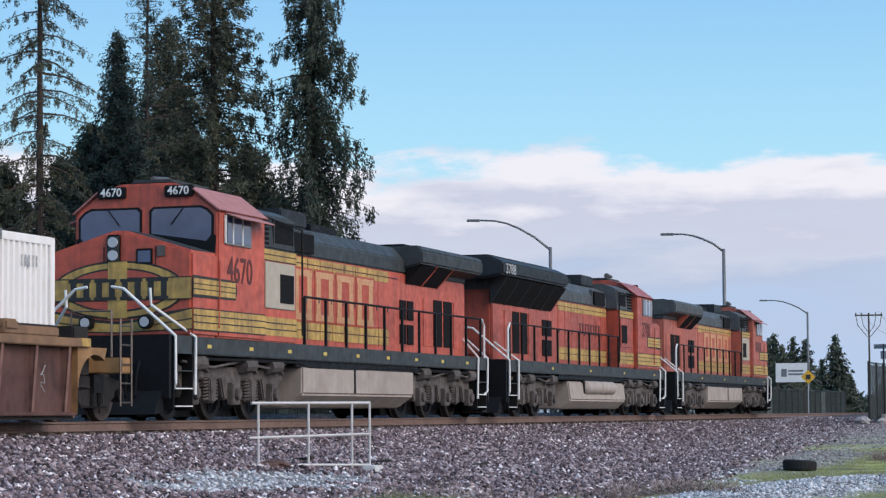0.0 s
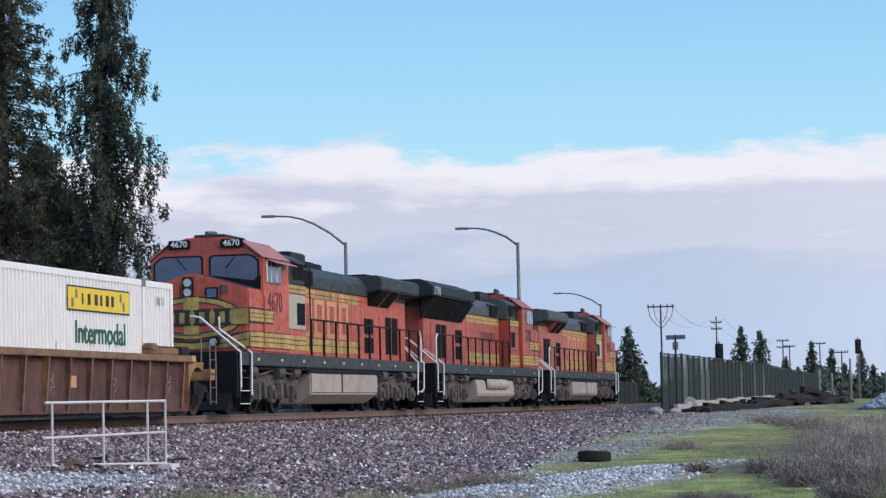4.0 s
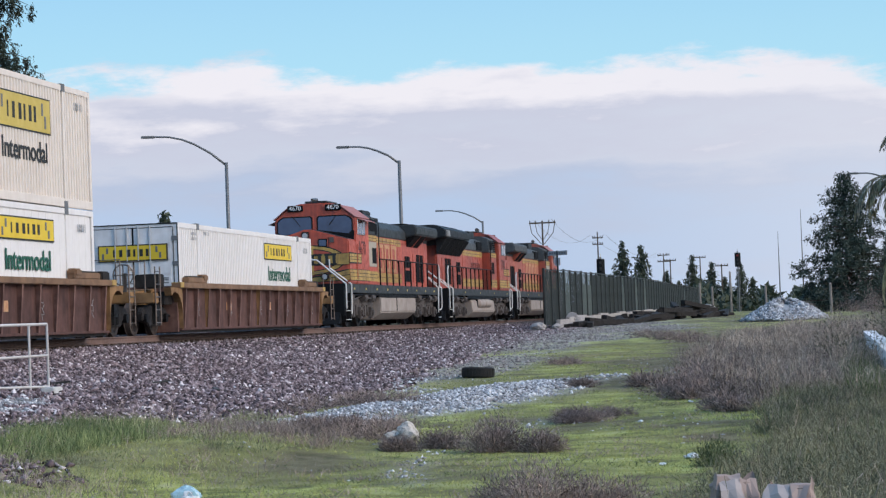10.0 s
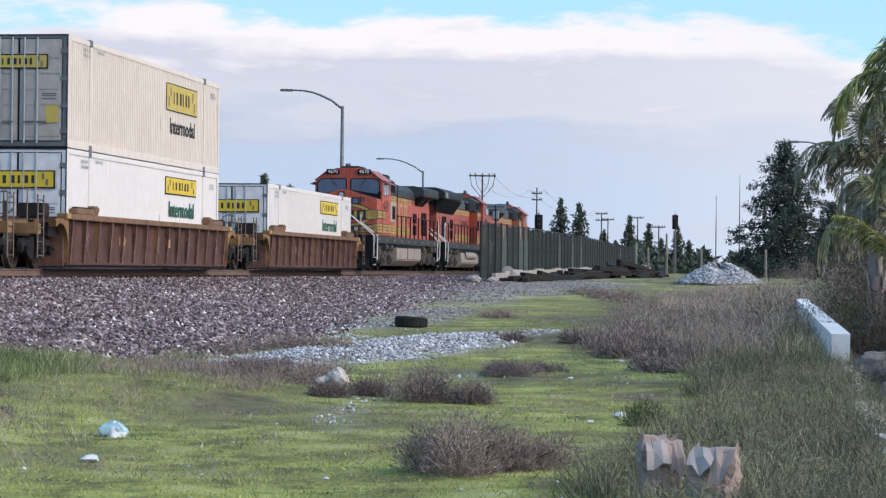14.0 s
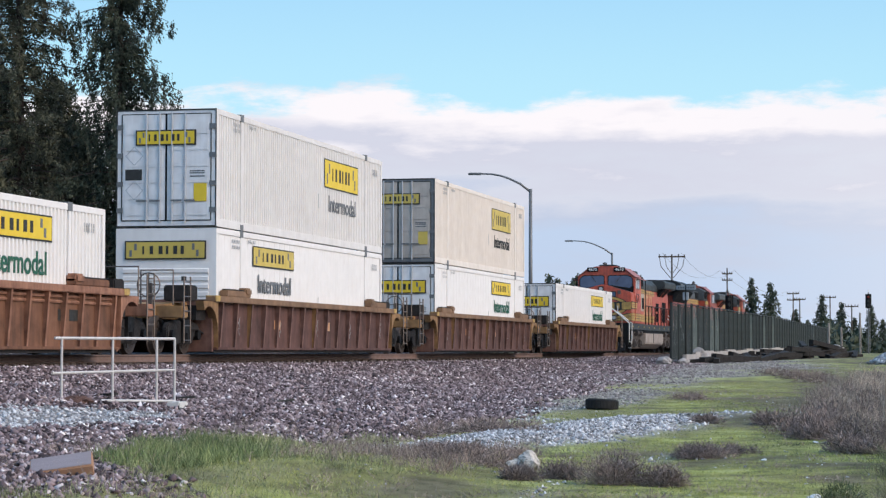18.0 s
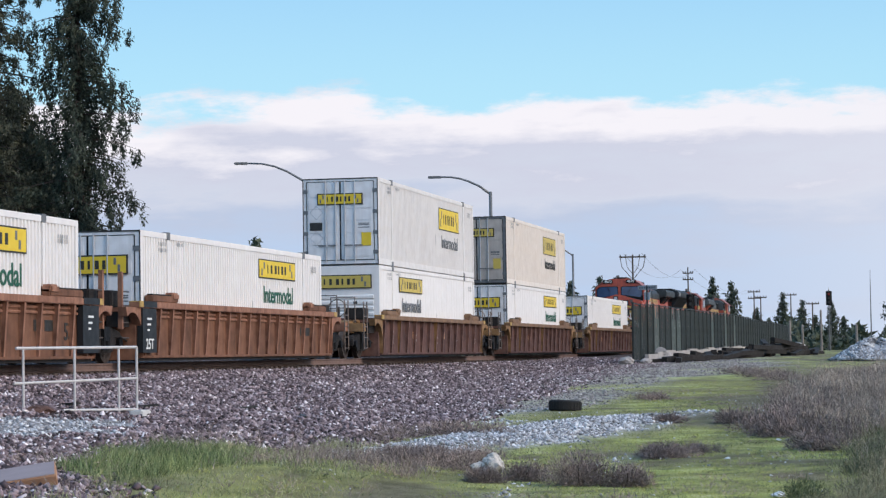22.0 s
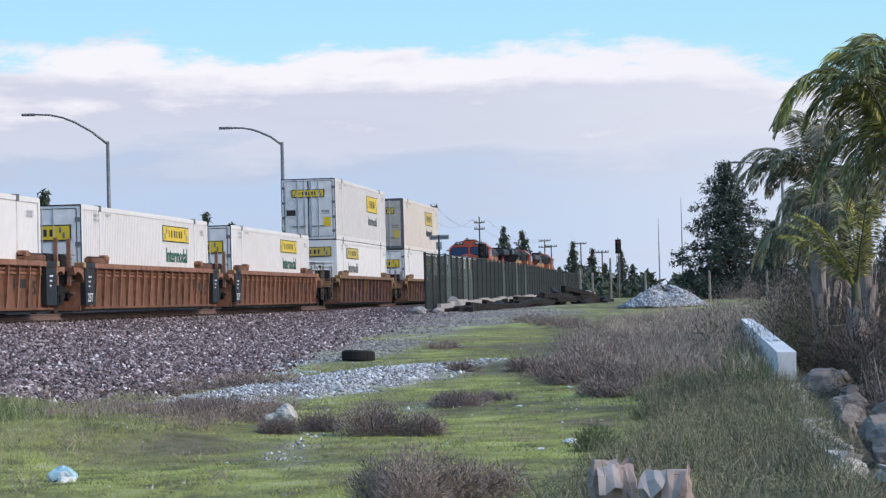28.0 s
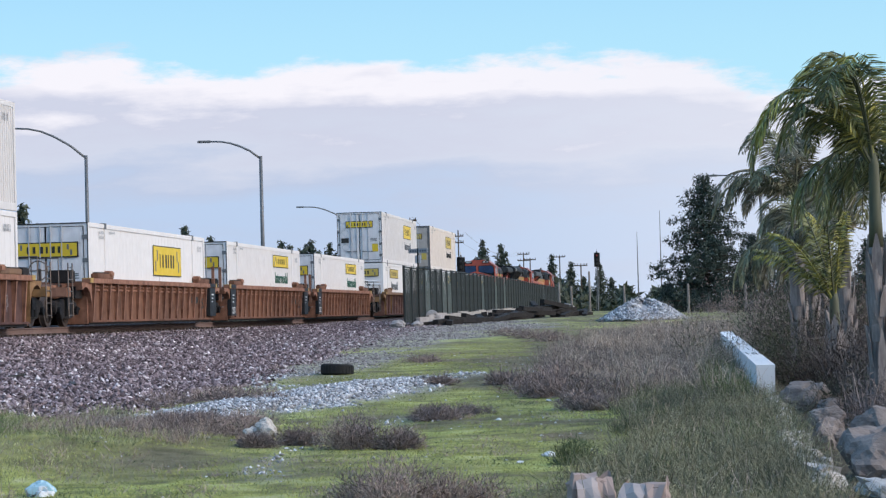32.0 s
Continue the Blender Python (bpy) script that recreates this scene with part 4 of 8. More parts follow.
def well_car(paint, chord, ribs, ends, label, dark_ends=False):
    """Container well; ends: per end 'coupler' (own truck and platform) or 'shared' (half of an articulated joint), 'none' truck-less joint."""
    car = thing("well_car", label, "railway car", "well cars of the train")
    HL = 8.55
    for sd in (-1, 1):
        # sheet and bottom chord: recess shade is put into the grimy colour
        part("side_sheet", Shape().box(-HL, HL, *sorted((sd * 1.36, sd * 1.385)), 0.20, 1.44), WELL_RUST_GRIME_SHADE if dark_ends else WELL_BROWN_GRIME_SHADE, car)
        part("top_chord", Shape().box(-HL - 0.35, HL + 0.35, *sorted((sd * 1.30, sd * 1.56)), 1.39, 1.54), chord, car, "scuffed top chord", bevel=0.015)
        part("bottom_chord", Shape().box(-HL, HL, *sorted((sd * 1.28, sd * 1.47)), 0.235, 0.30), WELL_RUST_GRIME_SHADE if dark_ends else WELL_BROWN_GRIME_SHADE, car, bevel=0.01)
        # dark strip added for the shaded gap below the bottom chord
        part("under_chord", Shape().box(-HL, HL, *sorted((sd * 1.26, sd * 1.40)), 0.17, 0.233), CAR_TRUCK, car)
        for i in range(ribs):
            x = -HL + 0.35 + i * (2 * HL - 0.7) / (ribs - 1)
            r = Shape().prism_x([(sd * 1.385, 0.30), (sd * 1.43, 0.30), (sd * 1.515, 1.40), (sd * 1.385, 1.40)][::sd], x - 0.028, x + 0.028)
            part("rib", r, END_YELLOW if (not dark_ends and i in (2, 7)) else paint, car)
            part("rib_flange", Shape().prism_x([(sd * 1.43, 0.30), (sd * 1.445, 0.30), (sd * 1.53, 1.40), (sd * 1.515, 1.40)][::sd], x - 0.04, x + 0.04), paint, car)
            if not dark_ends and i % 3 == 1:
                loop = [(x + 0.45 + 0.09 * math.sin(1.7 * q + i), sd * 1.388, 0.62 + 0.05 * q + 0.05 * math.cos(2.3 * q + i)) for q in range(9)]
                part("chalk_mark", Shape().tube(loop, 0.007, 4), STENCIL, car, "thin chalk scribble")
        if dark_ends:
            for z in (1.20, 1.31):
                part("stiffener", Shape().tube([(-HL + 0.35, sd * 1.40, z), (HL - 0.35, sd * 1.40, z)], 0.035, 6), paint, car)
            part("stencil_panel", Shape().box(5.3, 5.75, *sorted((sd * 1.386, sd * 1.393)), 0.82, 1.05).box(5.9, 6.35, *sorted((sd * 1.386, sd * 1.393)), 0.82, 1.05), INK, car, "dark stencilled panel")
            for x, kind in ((-HL - 0.1, ends[0]), (HL - 0.85, ends[1])):
                if kind == "coupler":
                    continue
                pn = part("end_panel", Shape().box(x, x + 0.95, *sorted((sd * 1.40, sd * 1.545)), 0.36, 1.38), SOOT, car, "black panel with white data marks")
                part("chord_band", Shape().box(x, x + 0.95, *sorted((sd * 1.29, sd * 1.57)), 1.405, 1.545), SOOT, car)
                for k in range(3):
                    part("data_mark", Shape().box(x + 0.3, x + 0.62 - 0.08 * k, *sorted((sd * 1.545, sd * 1.55)), 1.12 - k * 0.13, 1.165 - k * 0.13), WHITE_RAIL, pn)
                if x < 0:
                    lettering("stencil", "25T", 0.34, WHITE_RAIL, pn, facing(x + 0.47, sd * 1.547, 0.55, sd))
                else:
                    lettering("stencil", "53", 0.52, INK, car, facing(x - 0.5, sd * 1.393, 0.80, sd))
        else:
            for x in (-3.6, 1.2):
                part("data_panel", Shape().box(x, x + 0.55, *sorted((sd * 1.386, sd * 1.393)), 0.78, 1.02), CREAM, car, "faded stencilled panel")
        for x in (-HL + 0.7, HL - 2.6):
            part("guide_block", Shape().box(x, x + 1.9, *sorted((sd * 1.30, sd * 1.50)), 1.545, 1.70), WELL_RUST_GRIME_SHADE if dark_ends else CHORD, car, "rusty container guide", bevel=0.02)
            part("guide_rail", Shape().box(x + 0.1, x + 1.8, *sorted((sd * 1.33, sd * 1.47)), 1.70, 1.735), CAR_TRUCK, car)
            part("guide_head", Shape().box(x + (1.45 if x < 0 else 0.0), x + (1.9 if x < 0 else 0.45), *sorted((sd * 1.28, sd * 1.53)), 1.60, 1.79), chord, car, bevel=0.04)
    part("floor_beam", Shape().box(-HL, HL, -1.3, 1.3, 0.19, 0.33), BLACK, car)
    for d, kind in ((-1, ends[0]), (1, ends[1])):
        far = 10.95 if kind == "coupler" else 9.75
        b = Shape().box(*sorted((d * HL, d * (HL + 0.12))), -1.38, 1.38, 0.20, 1.46)
        part("bulkhead", b, paint, car)
        part("underframe", Shape().box(*sorted((d * HL, d * far)), -0.45, 0.45, 0.45, 0.97), CAR_TRUCK, car)
        for k in range(3):
            z = 0.62 + 0.16 * k
            part("brake_pipe", Shape().tube([(d * HL, -1.15 + 0.2 * k, z), (d * (HL + 0.7), -1.2 + 0.15 * k, z + 0.12), (d * far, -0.9 + 0.3 * k, z + 0.05)], 0.025, 5), CAR_TRUCK, car)
        part("equipment_box", Shape().box(*sorted((d * (HL + 0.5), d * (HL + 1.1))), -1.15, -0.5, 1.40, 1.78), CAR_TRUCK, car, "grimy brake equipment box", bevel=0.03)
        s = Shape().prism_y([(d * HL, 0.95), (d * HL, 1.40), (d * far, 1.28), (d * far, 0.98)][::d], -0.75, 0.75)
        part("end_platform", s, END_YELLOW if not dark_ends else paint, car, "rust-stained end platform", bevel=0.02)
        for sd in (-1, 1):
            arch = [(d * (9.2 + 0.66 * math.cos(q)), 0.62 + 0.66 * math.sin(q)) for q in (radians(58 + 122 * k / 7) for k in range(8))]
            g = Shape().prism_y(([(d * (HL - 0.02), 0.25), (d * (HL - 0.02), 1.40), (d * (HL + 1.1), 1.40)] + arch)[::d], *sorted((sd * 1.30, sd * 1.50)))
            part("end_gusset", g, END_YELLOW if not dark_ends else paint, car, "rust-stained gusset plate", bevel=0.02)
            part("yellow_patch", Shape().box(*sorted((d * (HL + 0.02), d * (HL + 0.34))), *sorted((sd * 1.30, sd * 1.566)), 1.408, 1.546), YELLOW, car, "worn yellow paint patch")
            part("bearing_shroud", Shape().box(*sorted((d * (HL + 0.2), d * (HL + 0.9))), *sorted((sd * 0.95, sd * 1.25)), 0.95, 1.30), CAR_TRUCK, car)
            if kind == "coupler":
                part("end_beam", Shape().box(*sorted((d * (far - 0.5), d * (far - 0.1))), *sorted((sd * 0.7, sd * 1.40)), 0.98, 1.26), END_YELLOW if not dark_ends else paint, car, bevel=0.02)
                ld = part("ladder", Shape().tube([(d * (far - 0.15), sd * 1.42, 0.40), (d * (far - 0.15), sd * 1.42, 1.95)], 0.02, 5).tube([(d * (far - 0.6), sd * 1.42, 0.40), (d * (far - 0.6), sd * 1.42, 1.95)], 0.02, 5), STEEL, car, "rusty steel end ladder")
                for k in range(5):
                    part("rung", Shape().tube([(d * (far - 0.15), sd * 1.42, 0.46 + k * 0.34), (d * (far - 0.6), sd * 1.42, 0.46 + k * 0.34)], 0.016, 5), STEEL, ld)
            else:
                part("end_post", Shape().box(*sorted((d * (far - 0.35), d * (far - 0.25))), *sorted((sd * 1.25, sd * 1.35)), 0.9, 2.2), paint, car)
                for k in range(4):
                    part("rung", Shape().tube([(d * (far - 0.3), sd * 1.33, 0.7 + k * 0.35), (d * (far - 0.75), sd * 1.33, 0.7 + k * 0.35)], 0.016, 5), STEEL, car)
        if kind == "coupler":
            part("end_rail", Shape().tube([(d * (far - 0.3), -1.1, 1.28), (d * (far - 0.3), -1.1, 2.1), (d * (far - 0.3), -0.3, 2.1), (d * (far - 0.3), -0.3, 1.28)], 0.022, 5), STEEL, car)
            c = Shape().box(*sorted((d * far, d * 11.45)), -0.12, 0.12, 0.80, 1.02).box(*sorted((d * 11.35, d * 11.72)), -0.19, 0.19, 0.72, 1.08)
            part("coupler", c, STEEL, car, bevel=0.03)
            part("hose", Shape().tube([(d * far, 0.4, 0.95), (d * (far + 0.3), 0.42, 0.7), (d * (far + 0.6), 0.4, 0.5)], 0.022, 6), BLACK, car)
            if d < 0:
                w = [(d * (far - 0.15), -0.55 + 0.28 * math.cos(a), 1.75 + 0.28 * math.sin(a)) for a in (2 * math.pi * i / 16 for i in range(17))]
                part("brake_wheel", Shape().tube(w, 0.018, 5).box(d * (far - 0.15) - 0.012, d * (far - 0.15) + 0.012, -0.83, -0.27, 1.735, 1.765).box(d * (far - 0.15) - 0.012, d * (far - 0.15) + 0.012, -0.565, -0.535, 1.47, 2.03), STEEL, car, "round hand-brake wheel")
                part("brake_post", Shape().box(d * (far - 0.3), d * (far - 0.22), -0.6, -0.5, 1.2, 1.8), STEEL, car)
        if kind == "coupler":
            car_truck(car, d * 9.95, False, paint)
        elif kind == "shared":
            car_truck(car, d * 10.05, False, paint)
    return car


def build_train():
    """Offsets are counted from the front end of the first container."""
    for number, style, turned, off, body, top in (("4670", "old", False, 3.3, ORANGE, LOCO_GREY), ("3788", "new", True, 47.9, ORANGE_DARK, LOCO_GREY_PALE), ("", "old", True, 70.2, ORANGE_FADED, LOCO_GREY_PALE)):
        MOVERS.append((locomotive(number, style, turned, body, top), off, turned))
    c1 = well_car(WELL_BROWN, CHORD, 15, ("coupler", "coupler"), "dark brown stand-alone double-stack well car")
    MOVERS.append((c1, -8.08, False))
    for off in (-31.5, -54.9):
        k0 = [o for o in c1.children if o.name.startswith("wheelset")]
        c = copy_thing(c1, Matrix())
        for o, q in zip([o for o in c.children if o.name.startswith("wheelset")], k0):
            WHEELS.append((o, tuple(q.location), 0.46, False))
        MOVERS.append((c, off, False))
    rust = "rusty orange-brown articulated well car"
    for ends, off in ((("shared", "coupler"), -78.5), (("shared", "none"), -98.65), (("coupler", "none"), -118.8), (("shared", "coupler"), -142.2)):
        MOVERS.append((well_car(WELL_RUST, WELL_RUST, 19, ends, rust, dark_ends=off > -130), off, False))
    lower, upper = 0.33, 3.25
    white = "white corrugated shipping container with yellow plate"
    plain = "white smooth-sided shipping container with yellow plate"
    for args, off, z in (
        ((BOX_WHITE, True, "doors", DOOR_GREY, "front", LOGO_YELLOW, True, INK_GREEN, white + " and green word"), 0.0, lower),
        ((BOX_WHITE, False, "doors", DOOR_GREY, "front", LOGO_YELLOW, True, INK_GREEN, plain + " and green word"), -23.45, lower),
        ((BOX_TAN, True, "doors", DOOR_TAN, "upper", LOGO_OLD, True, INK, "aged cream shipping container with soiled doors"), -23.45, upper),
        ((BOX_WHITE, False, "ribs", BOX_WHITE, "rear", LOGO_OLD, True, INK_GREY, "white insulated container with ribbed end wall"), -46.85, lower),
        ((BOX_OFFWHITE, True, "doors", DOOR_GREY, "upper", LOGO_YELLOW, True, INK_GREY, "dusty white corrugated container with grey doors"), -46.85, upper),
        ((BOX_WHITE, True, "doors", DOOR_GREY, "front", LOGO_YELLOW, True, INK_GREEN, white + " and green word"), -70.4, lower),
        ((BOX_WHITE, True, "doors", DOOR_GREY, "front", LOGO_YELLOW, True, INK_GREEN, white + " and green word"), -90.55, lower),
        ((BOX_WHITE, False, "doors", DOOR_GREY, "tall", LOGO_YELLOW, False, INK, "white smooth container with large yellow plate"), -110.7, lower),
        ((BOX_WHITE, False, "doors", DOOR_GREY, "front", LOGO_YELLOW, True, INK_GREEN, plain + " and green word"), -134.0, lower),
        ((BOX_OFFWHITE, True, "doors", DOOR_GREY, "upper", LOGO_YELLOW, True, INK_GREY, "dusty white corrugated container with grey doors"), -134.0, upper),
    ):
        MOVERS.append((container(*args), (off, z), False))


# distance of the first container's front end along the track, second by second
REACH = [35.03, 39.05, 43.12, 47.25, 51.43, 55.67, 59.97, 64.34, 68.77, 73.27, 77.84, 82.48, 87.18, 91.95, 96.78, 101.68, 106.64, 111.67, 116.75,
         121.9, 127.1, 132.36, 137.68, 143.05, 148.48, 153.96, 159.5, 165.09, 170.74, 176.44, 182.21, 188.05, 193.95]


def track_y(u):
    """The line bends gently to the right far off."""
    return TRACK_Y - 2.4e-4 * max(0.0, u - 190.0) ** 2


def on_track(u, mid, z, turned):
    """Pose of a vehicle whose origin is at u and whose middle lies mid metres further on."""
    turn = math.atan2(track_y(u + mid + 5) - track_y(u + mid - 5), 10.0)
    y = track_y(u + mid) - math.tan(turn) * mid
    return pose(u, y, z, 0, 0, math.degrees(turn) + (180 if turned else 0))


def gust(t):
    """How hard the wind bends the palms: strong early and late, weak in between."""
    return float(np.interp(t, [0, 10, 13.5, 16, 24, 26.5, 27.7, 29, 29.6, 30.1, 30.6, 31.1, 31.6, 32], [0.7, 0.9, 1.0, 0.6, 0.6, 0.9, 0.1, 0.2, 0.4, 0.1, 0.6, 0.95, 0.9, 0.6]))


def motions():
    for ob, off, turned in MOVERS:
        off, z = off if isinstance(off, tuple) else (off, 0.0)
        walk(ob, [(t, on_track(s + off, -11.15 if turned else (11.15 if off > 0 else (-8.0 if z else 0.0)), z, turned)) for t, s in enumerate(REACH)])
    # palm fronds nod in the wind
    for fr, at, k in FRONDS:
        walk(fr, [(t * 0.4, Matrix.Translation(at) @ pose(0, 0, 0, 3.0 * math.sin(t * 0.5 + k) - 17.0 * gust(t * 0.4), 2.2 * math.sin(t * 0.7 + k * 1.7), 2.0 * math.sin(t * 0.35 + k))) for t in range(81)])
    steps = [i * 0.1 for i in range(321)]
    reach = [float(np.interp(t, range(33), REACH)) for t in steps]
    for ob, at, r, turned in WHEELS:
        walk(ob, [(t, Matrix.Translation(at) @ Matrix.Rotation((-1 if turned else 1) * (s - REACH[0]) / r, 4, "Y")) for t, s in zip(steps, reach)])


# ---- ground, track ----


def grid_mesh(name, xs, ys, zf, material, attrs=None):
    xs, ys = np.array(xs), np.array(ys)
    nx, ny = len(xs), len(ys)
    v = [(x, y, zf(x, y)) for x in xs for y in ys]
    f = [(i * ny + j, (i + 1) * ny + j, (i + 1) * ny + j + 1, i * ny + j + 1) for i in range(nx - 1) for j in range(ny - 1)]
    me = bpy.data.meshes.new(name)
    me.from_pydata(v, [], f)
    for key, fn in (attrs or {}).items():
        a = me.attributes.new(key, "FLOAT", "POINT")
        a.data.foreach_set("value", [fn(p[0], p[1]) for p in v])
    me.materials.append(material)
    me.shade_smooth()
    return me


def smoothstep(a, b, v):
    t = min(1.0, max(0.0, (v - a) / (b - a)))
    return t * t * (3 - 2 * t)


def n2(x, y, s, o=0.0):
    return noise.noise(Vector((x * s, y * s, o)))


def ballast_amount(x, y):
    edge = 8.7 + 0.5 * n2(x, 0, 0.12, 5) + 0.7 * n2(x, y, 0.5, 2) + max(0.0, (x - 34) * 0.035) + 1.2 * smoothstep(23.6, 26.5, x) * smoothstep(33, 30.5, x)
    return smoothstep(edge - 0.5, edge + 0.7, y)


def pale_gravel(x, y):
    """Pale grey crushed stone: a tongue in the grass, spill by the barrier, thin cover further off."""
    a = 1.0 - smoothstep(0.55, 1.25, math.hypot((x - 38.3) / 6.8, (y - 6.65 + (x - 39) * 0.22) / 1.45) + 0.35 * n2(x, y, 0.8, 9))
    b = 1.0 - smoothstep(0.55, 1.2, math.hypot((x - 31.6) / 4.8, (y - 12.8) / 1.45) + 0.55 * n2(x, y, 0.9, 4) + 0.4 * n2(x, y, 2.3, 8))
    c = 0.6 * smoothstep(50, 75, x) * smoothstep(6.4, 8.4, y + 2.4 * n2(x, y, 0.25, 7)) * (1 - smoothstep(10.5, 13.5, y + 1.5 * n2(x, y, 0.3, 13))) * (1 - smoothstep(100, 125, x))
    d = (1.0 - smoothstep(0.4, 1.1, abs(y - 4.75 - 0.3 * math.sin(x * 0.5)) / 0.45 + 0.25 + 0.8 * n2(x, y, 0.9, 11) + 1.2 * smoothstep(33, 36, x) + 1.2 * smoothstep(23.5, 21.5, x))) * 0.32
    e = 0.5 * (1.0 - smoothstep(0.5, 1.15, math.hypot((x - 53) / 13, (y - 8.5) / 1.5) + 0.5 * n2(x, y, 0.7, 19)))
    return max(a, 0.56 * b, c, d, e)


def green_amount(x, y):
    return min(1.0, max(0.0, 0.66 - 0.34 * smoothstep(40, 56, x) - 0.5 * max(0.0, n2(x * 0.5, y, 0.5, 77)) * smoothstep(30, 42, x) - 2.0 * smoothstep(-0.9, -1.4, y) + 1.0 * n2(x, y, 0.22, 1) + 0.7 * n2(x, y, 0.9, 6) - 0.9 * smoothstep(36, 44, x) * (1 - smoothstep(3.2, 5.2, y)) * (1 - smoothstep(68, 80, x))))


def ground_material():
    m = bpy.data.materials.new("trackside_soil_and_grass")
    m.use_nodes = True
    nt = m.node_tree
    N, K = nt.nodes.new, nt.links.new
    b = nt.nodes["Principled BSDF"]
    b.inputs["Roughness"].default_value = 0.95
    b.inputs["Specular IOR Level"].default_value = 0.15
    geo = N("ShaderNodeNewGeometry")

    def noise_node(scale, detail=5, rough=0.6):
        n = N("ShaderNodeTexNoise")
        n.inputs["Scale"].default_value, n.inputs["Detail"].default_value, n.inputs["Roughness"].default_value = scale, detail, rough
        K(geo.outputs["Position"], n.inputs["Vector"])
        return n.outputs[0]

    def ramp(v, *stops):
        r = N("ShaderNodeValToRGB")
        K(v, r.inputs[0])
        e = r.color_ramp.elements
        e[0].position, e[0].color = stops[0][0], (*stops[0][1], 1)
        e[1].position, e[1].color = stops[-1][0], (*stops[-1][1], 1)
        for p, c in stops[1:-1]:
            e.new(p).color = (*c, 1)
        return r.outputs[0]

    def attr(name):
        a = N("ShaderNodeAttribute")
        a.attribute_name = name
        return a.outputs["Fac"]

    def mix(f, a, c):
        x = N("ShaderNodeMix")
        x.data_type = "RGBA"
        K(f, x.inputs["Factor"])
        K(a, x.inputs["A"])
        K(c, x.inputs["B"])
        return x.outputs["Result"]

    def stones(scale, lo, mid, hi):
        vo = N("ShaderNodeTexVoronoi")
        vo.inputs["Scale"].default_value = scale
        K(geo.outputs["Position"], vo.inputs["Vector"])
        se = N("ShaderNodeSeparateColor")
        K(vo.outputs["Color"], se.inputs[0])
        return ramp(se.outputs[0], (0.0, lo), (0.5, mid), (0.86, mid), (1.0, hi)), vo.outputs["Distance"]

    soil = ramp(noise_node(2.2), (0.35, (0.12, 0.105, 0.06)), (0.65, (0.25, 0.22, 0.135)))
    fine = N("ShaderNodeMath")
    fine.operation = "MULTIPLY_ADD"
    K(noise_node(26.0, 6, 0.8), fine.inputs[0])
    fine.inputs[1].default_value = 0.9
    sh = N("ShaderNodeMath")
    sh.operation = "MULTIPLY_ADD"
    K(noise_node(1.6, 4, 0.6), sh.inputs[0])
    sh.inputs[1].default_value, sh.inputs[2].default_value = 2.0, -0.98
    K(sh.outputs[0], fine.inputs[2])
    grass = ramp(fine.outputs[0], (0.18, (0.17, 0.17, 0.08)), (0.42, (0.36, 0.375, 0.115)), (0.6, (0.48, 0.50, 0.155)), (0.85, (0.56, 0.54, 0.28)))
    # ballast base is darkened: it carries the shade in the gaps between loose stones
    ball, bd = stones(17.0, (0.030, 0.024, 0.024), (0.105, 0.082, 0.080), (0.36, 0.31, 0.30))
    pale, pd = stones(15.0, (0.20, 0.195, 0.195), (0.44, 0.425, 0.42), (0.72, 0.70, 0.68))
    # darker brown ground right of the low wall, round the palms
    dark_soil = ramp(noise_node(9.0, 6, 0.7), (0.3, (0.045, 0.036, 0.026)), (0.7, (0.13, 0.105, 0.075)))
    col = mix(attr("dark_soil"), mix(attr("green"), soil, grass), dark_soil)
    col = mix(attr("ballast"), col, ball)
    col = mix(attr("pale"), col, pale)
    K(col, b.inputs["Base Color"])
    bp = N("ShaderNodeBump")
    bp.inputs["Strength"].default_value, bp.inputs["Distance"].default_value = 0.8, 0.05
    hm = N("ShaderNodeMix")
    K(attr("ballast"), hm.inputs["Factor"])
    K(noise_node(22.0, 6, 0.75), hm.inputs["A"])
    K(bd, hm.inputs["B"])
    K(hm.outputs["Result"], bp.inputs["Height"])
    K(bp.outputs[0], b.inputs["Normal"])
    return m


def stretch(a, b, n, k=1.0):
    return [a + (b - a) * (i / n) ** k for i in range(n)]


GROUND_MAT = ground_material()
gx = [-2500, -800, -250, -80, -30, -10] + list(np.arange(0, 14, 2.0)) + list(np.arange(14, 62, 0.4)) + list(np.arange(62, 130, 1.2)) + [135, 145, 160, 180, 210, 250, 320, 450, 800, 1500, 3000]
gy = [-2500, -800, -250, -90, -40, -20, -12, -8, -6, -5] + list(np.arange(-4.4, 18.4, 0.4)) + [18.8, 20, 21.3, 21.9, 22.7, 23.5, 24.3, 25.1, 26, 30, 40, 60, 100, 200, 500, 1200, 2500]
ground = new("ground", grid_mesh("ground", gx, gy, ground_z, GROUND_MAT, {"ballast": lambda x, y: ballast_amount(x, y) if y < 25 else 0.0, "pale": pale_gravel, "dark_soil": lambda x, y: smoothstep(-0.8, -1.3, y + 0.3 * n2(x, y, 0.8, 3)) * smoothstep(90, 70, x) * smoothstep(10, 18, x), "green": lambda x, y: green_amount(x, y) if y < 24 else 0.0}))
tagged(ground, "trackside ground of ballast, pale gravel, soil and green moss-like grass", "ground", kind="structure")


def bend(u):
    return -2.4e-4 * max(0.0, u - 190.0) ** 2


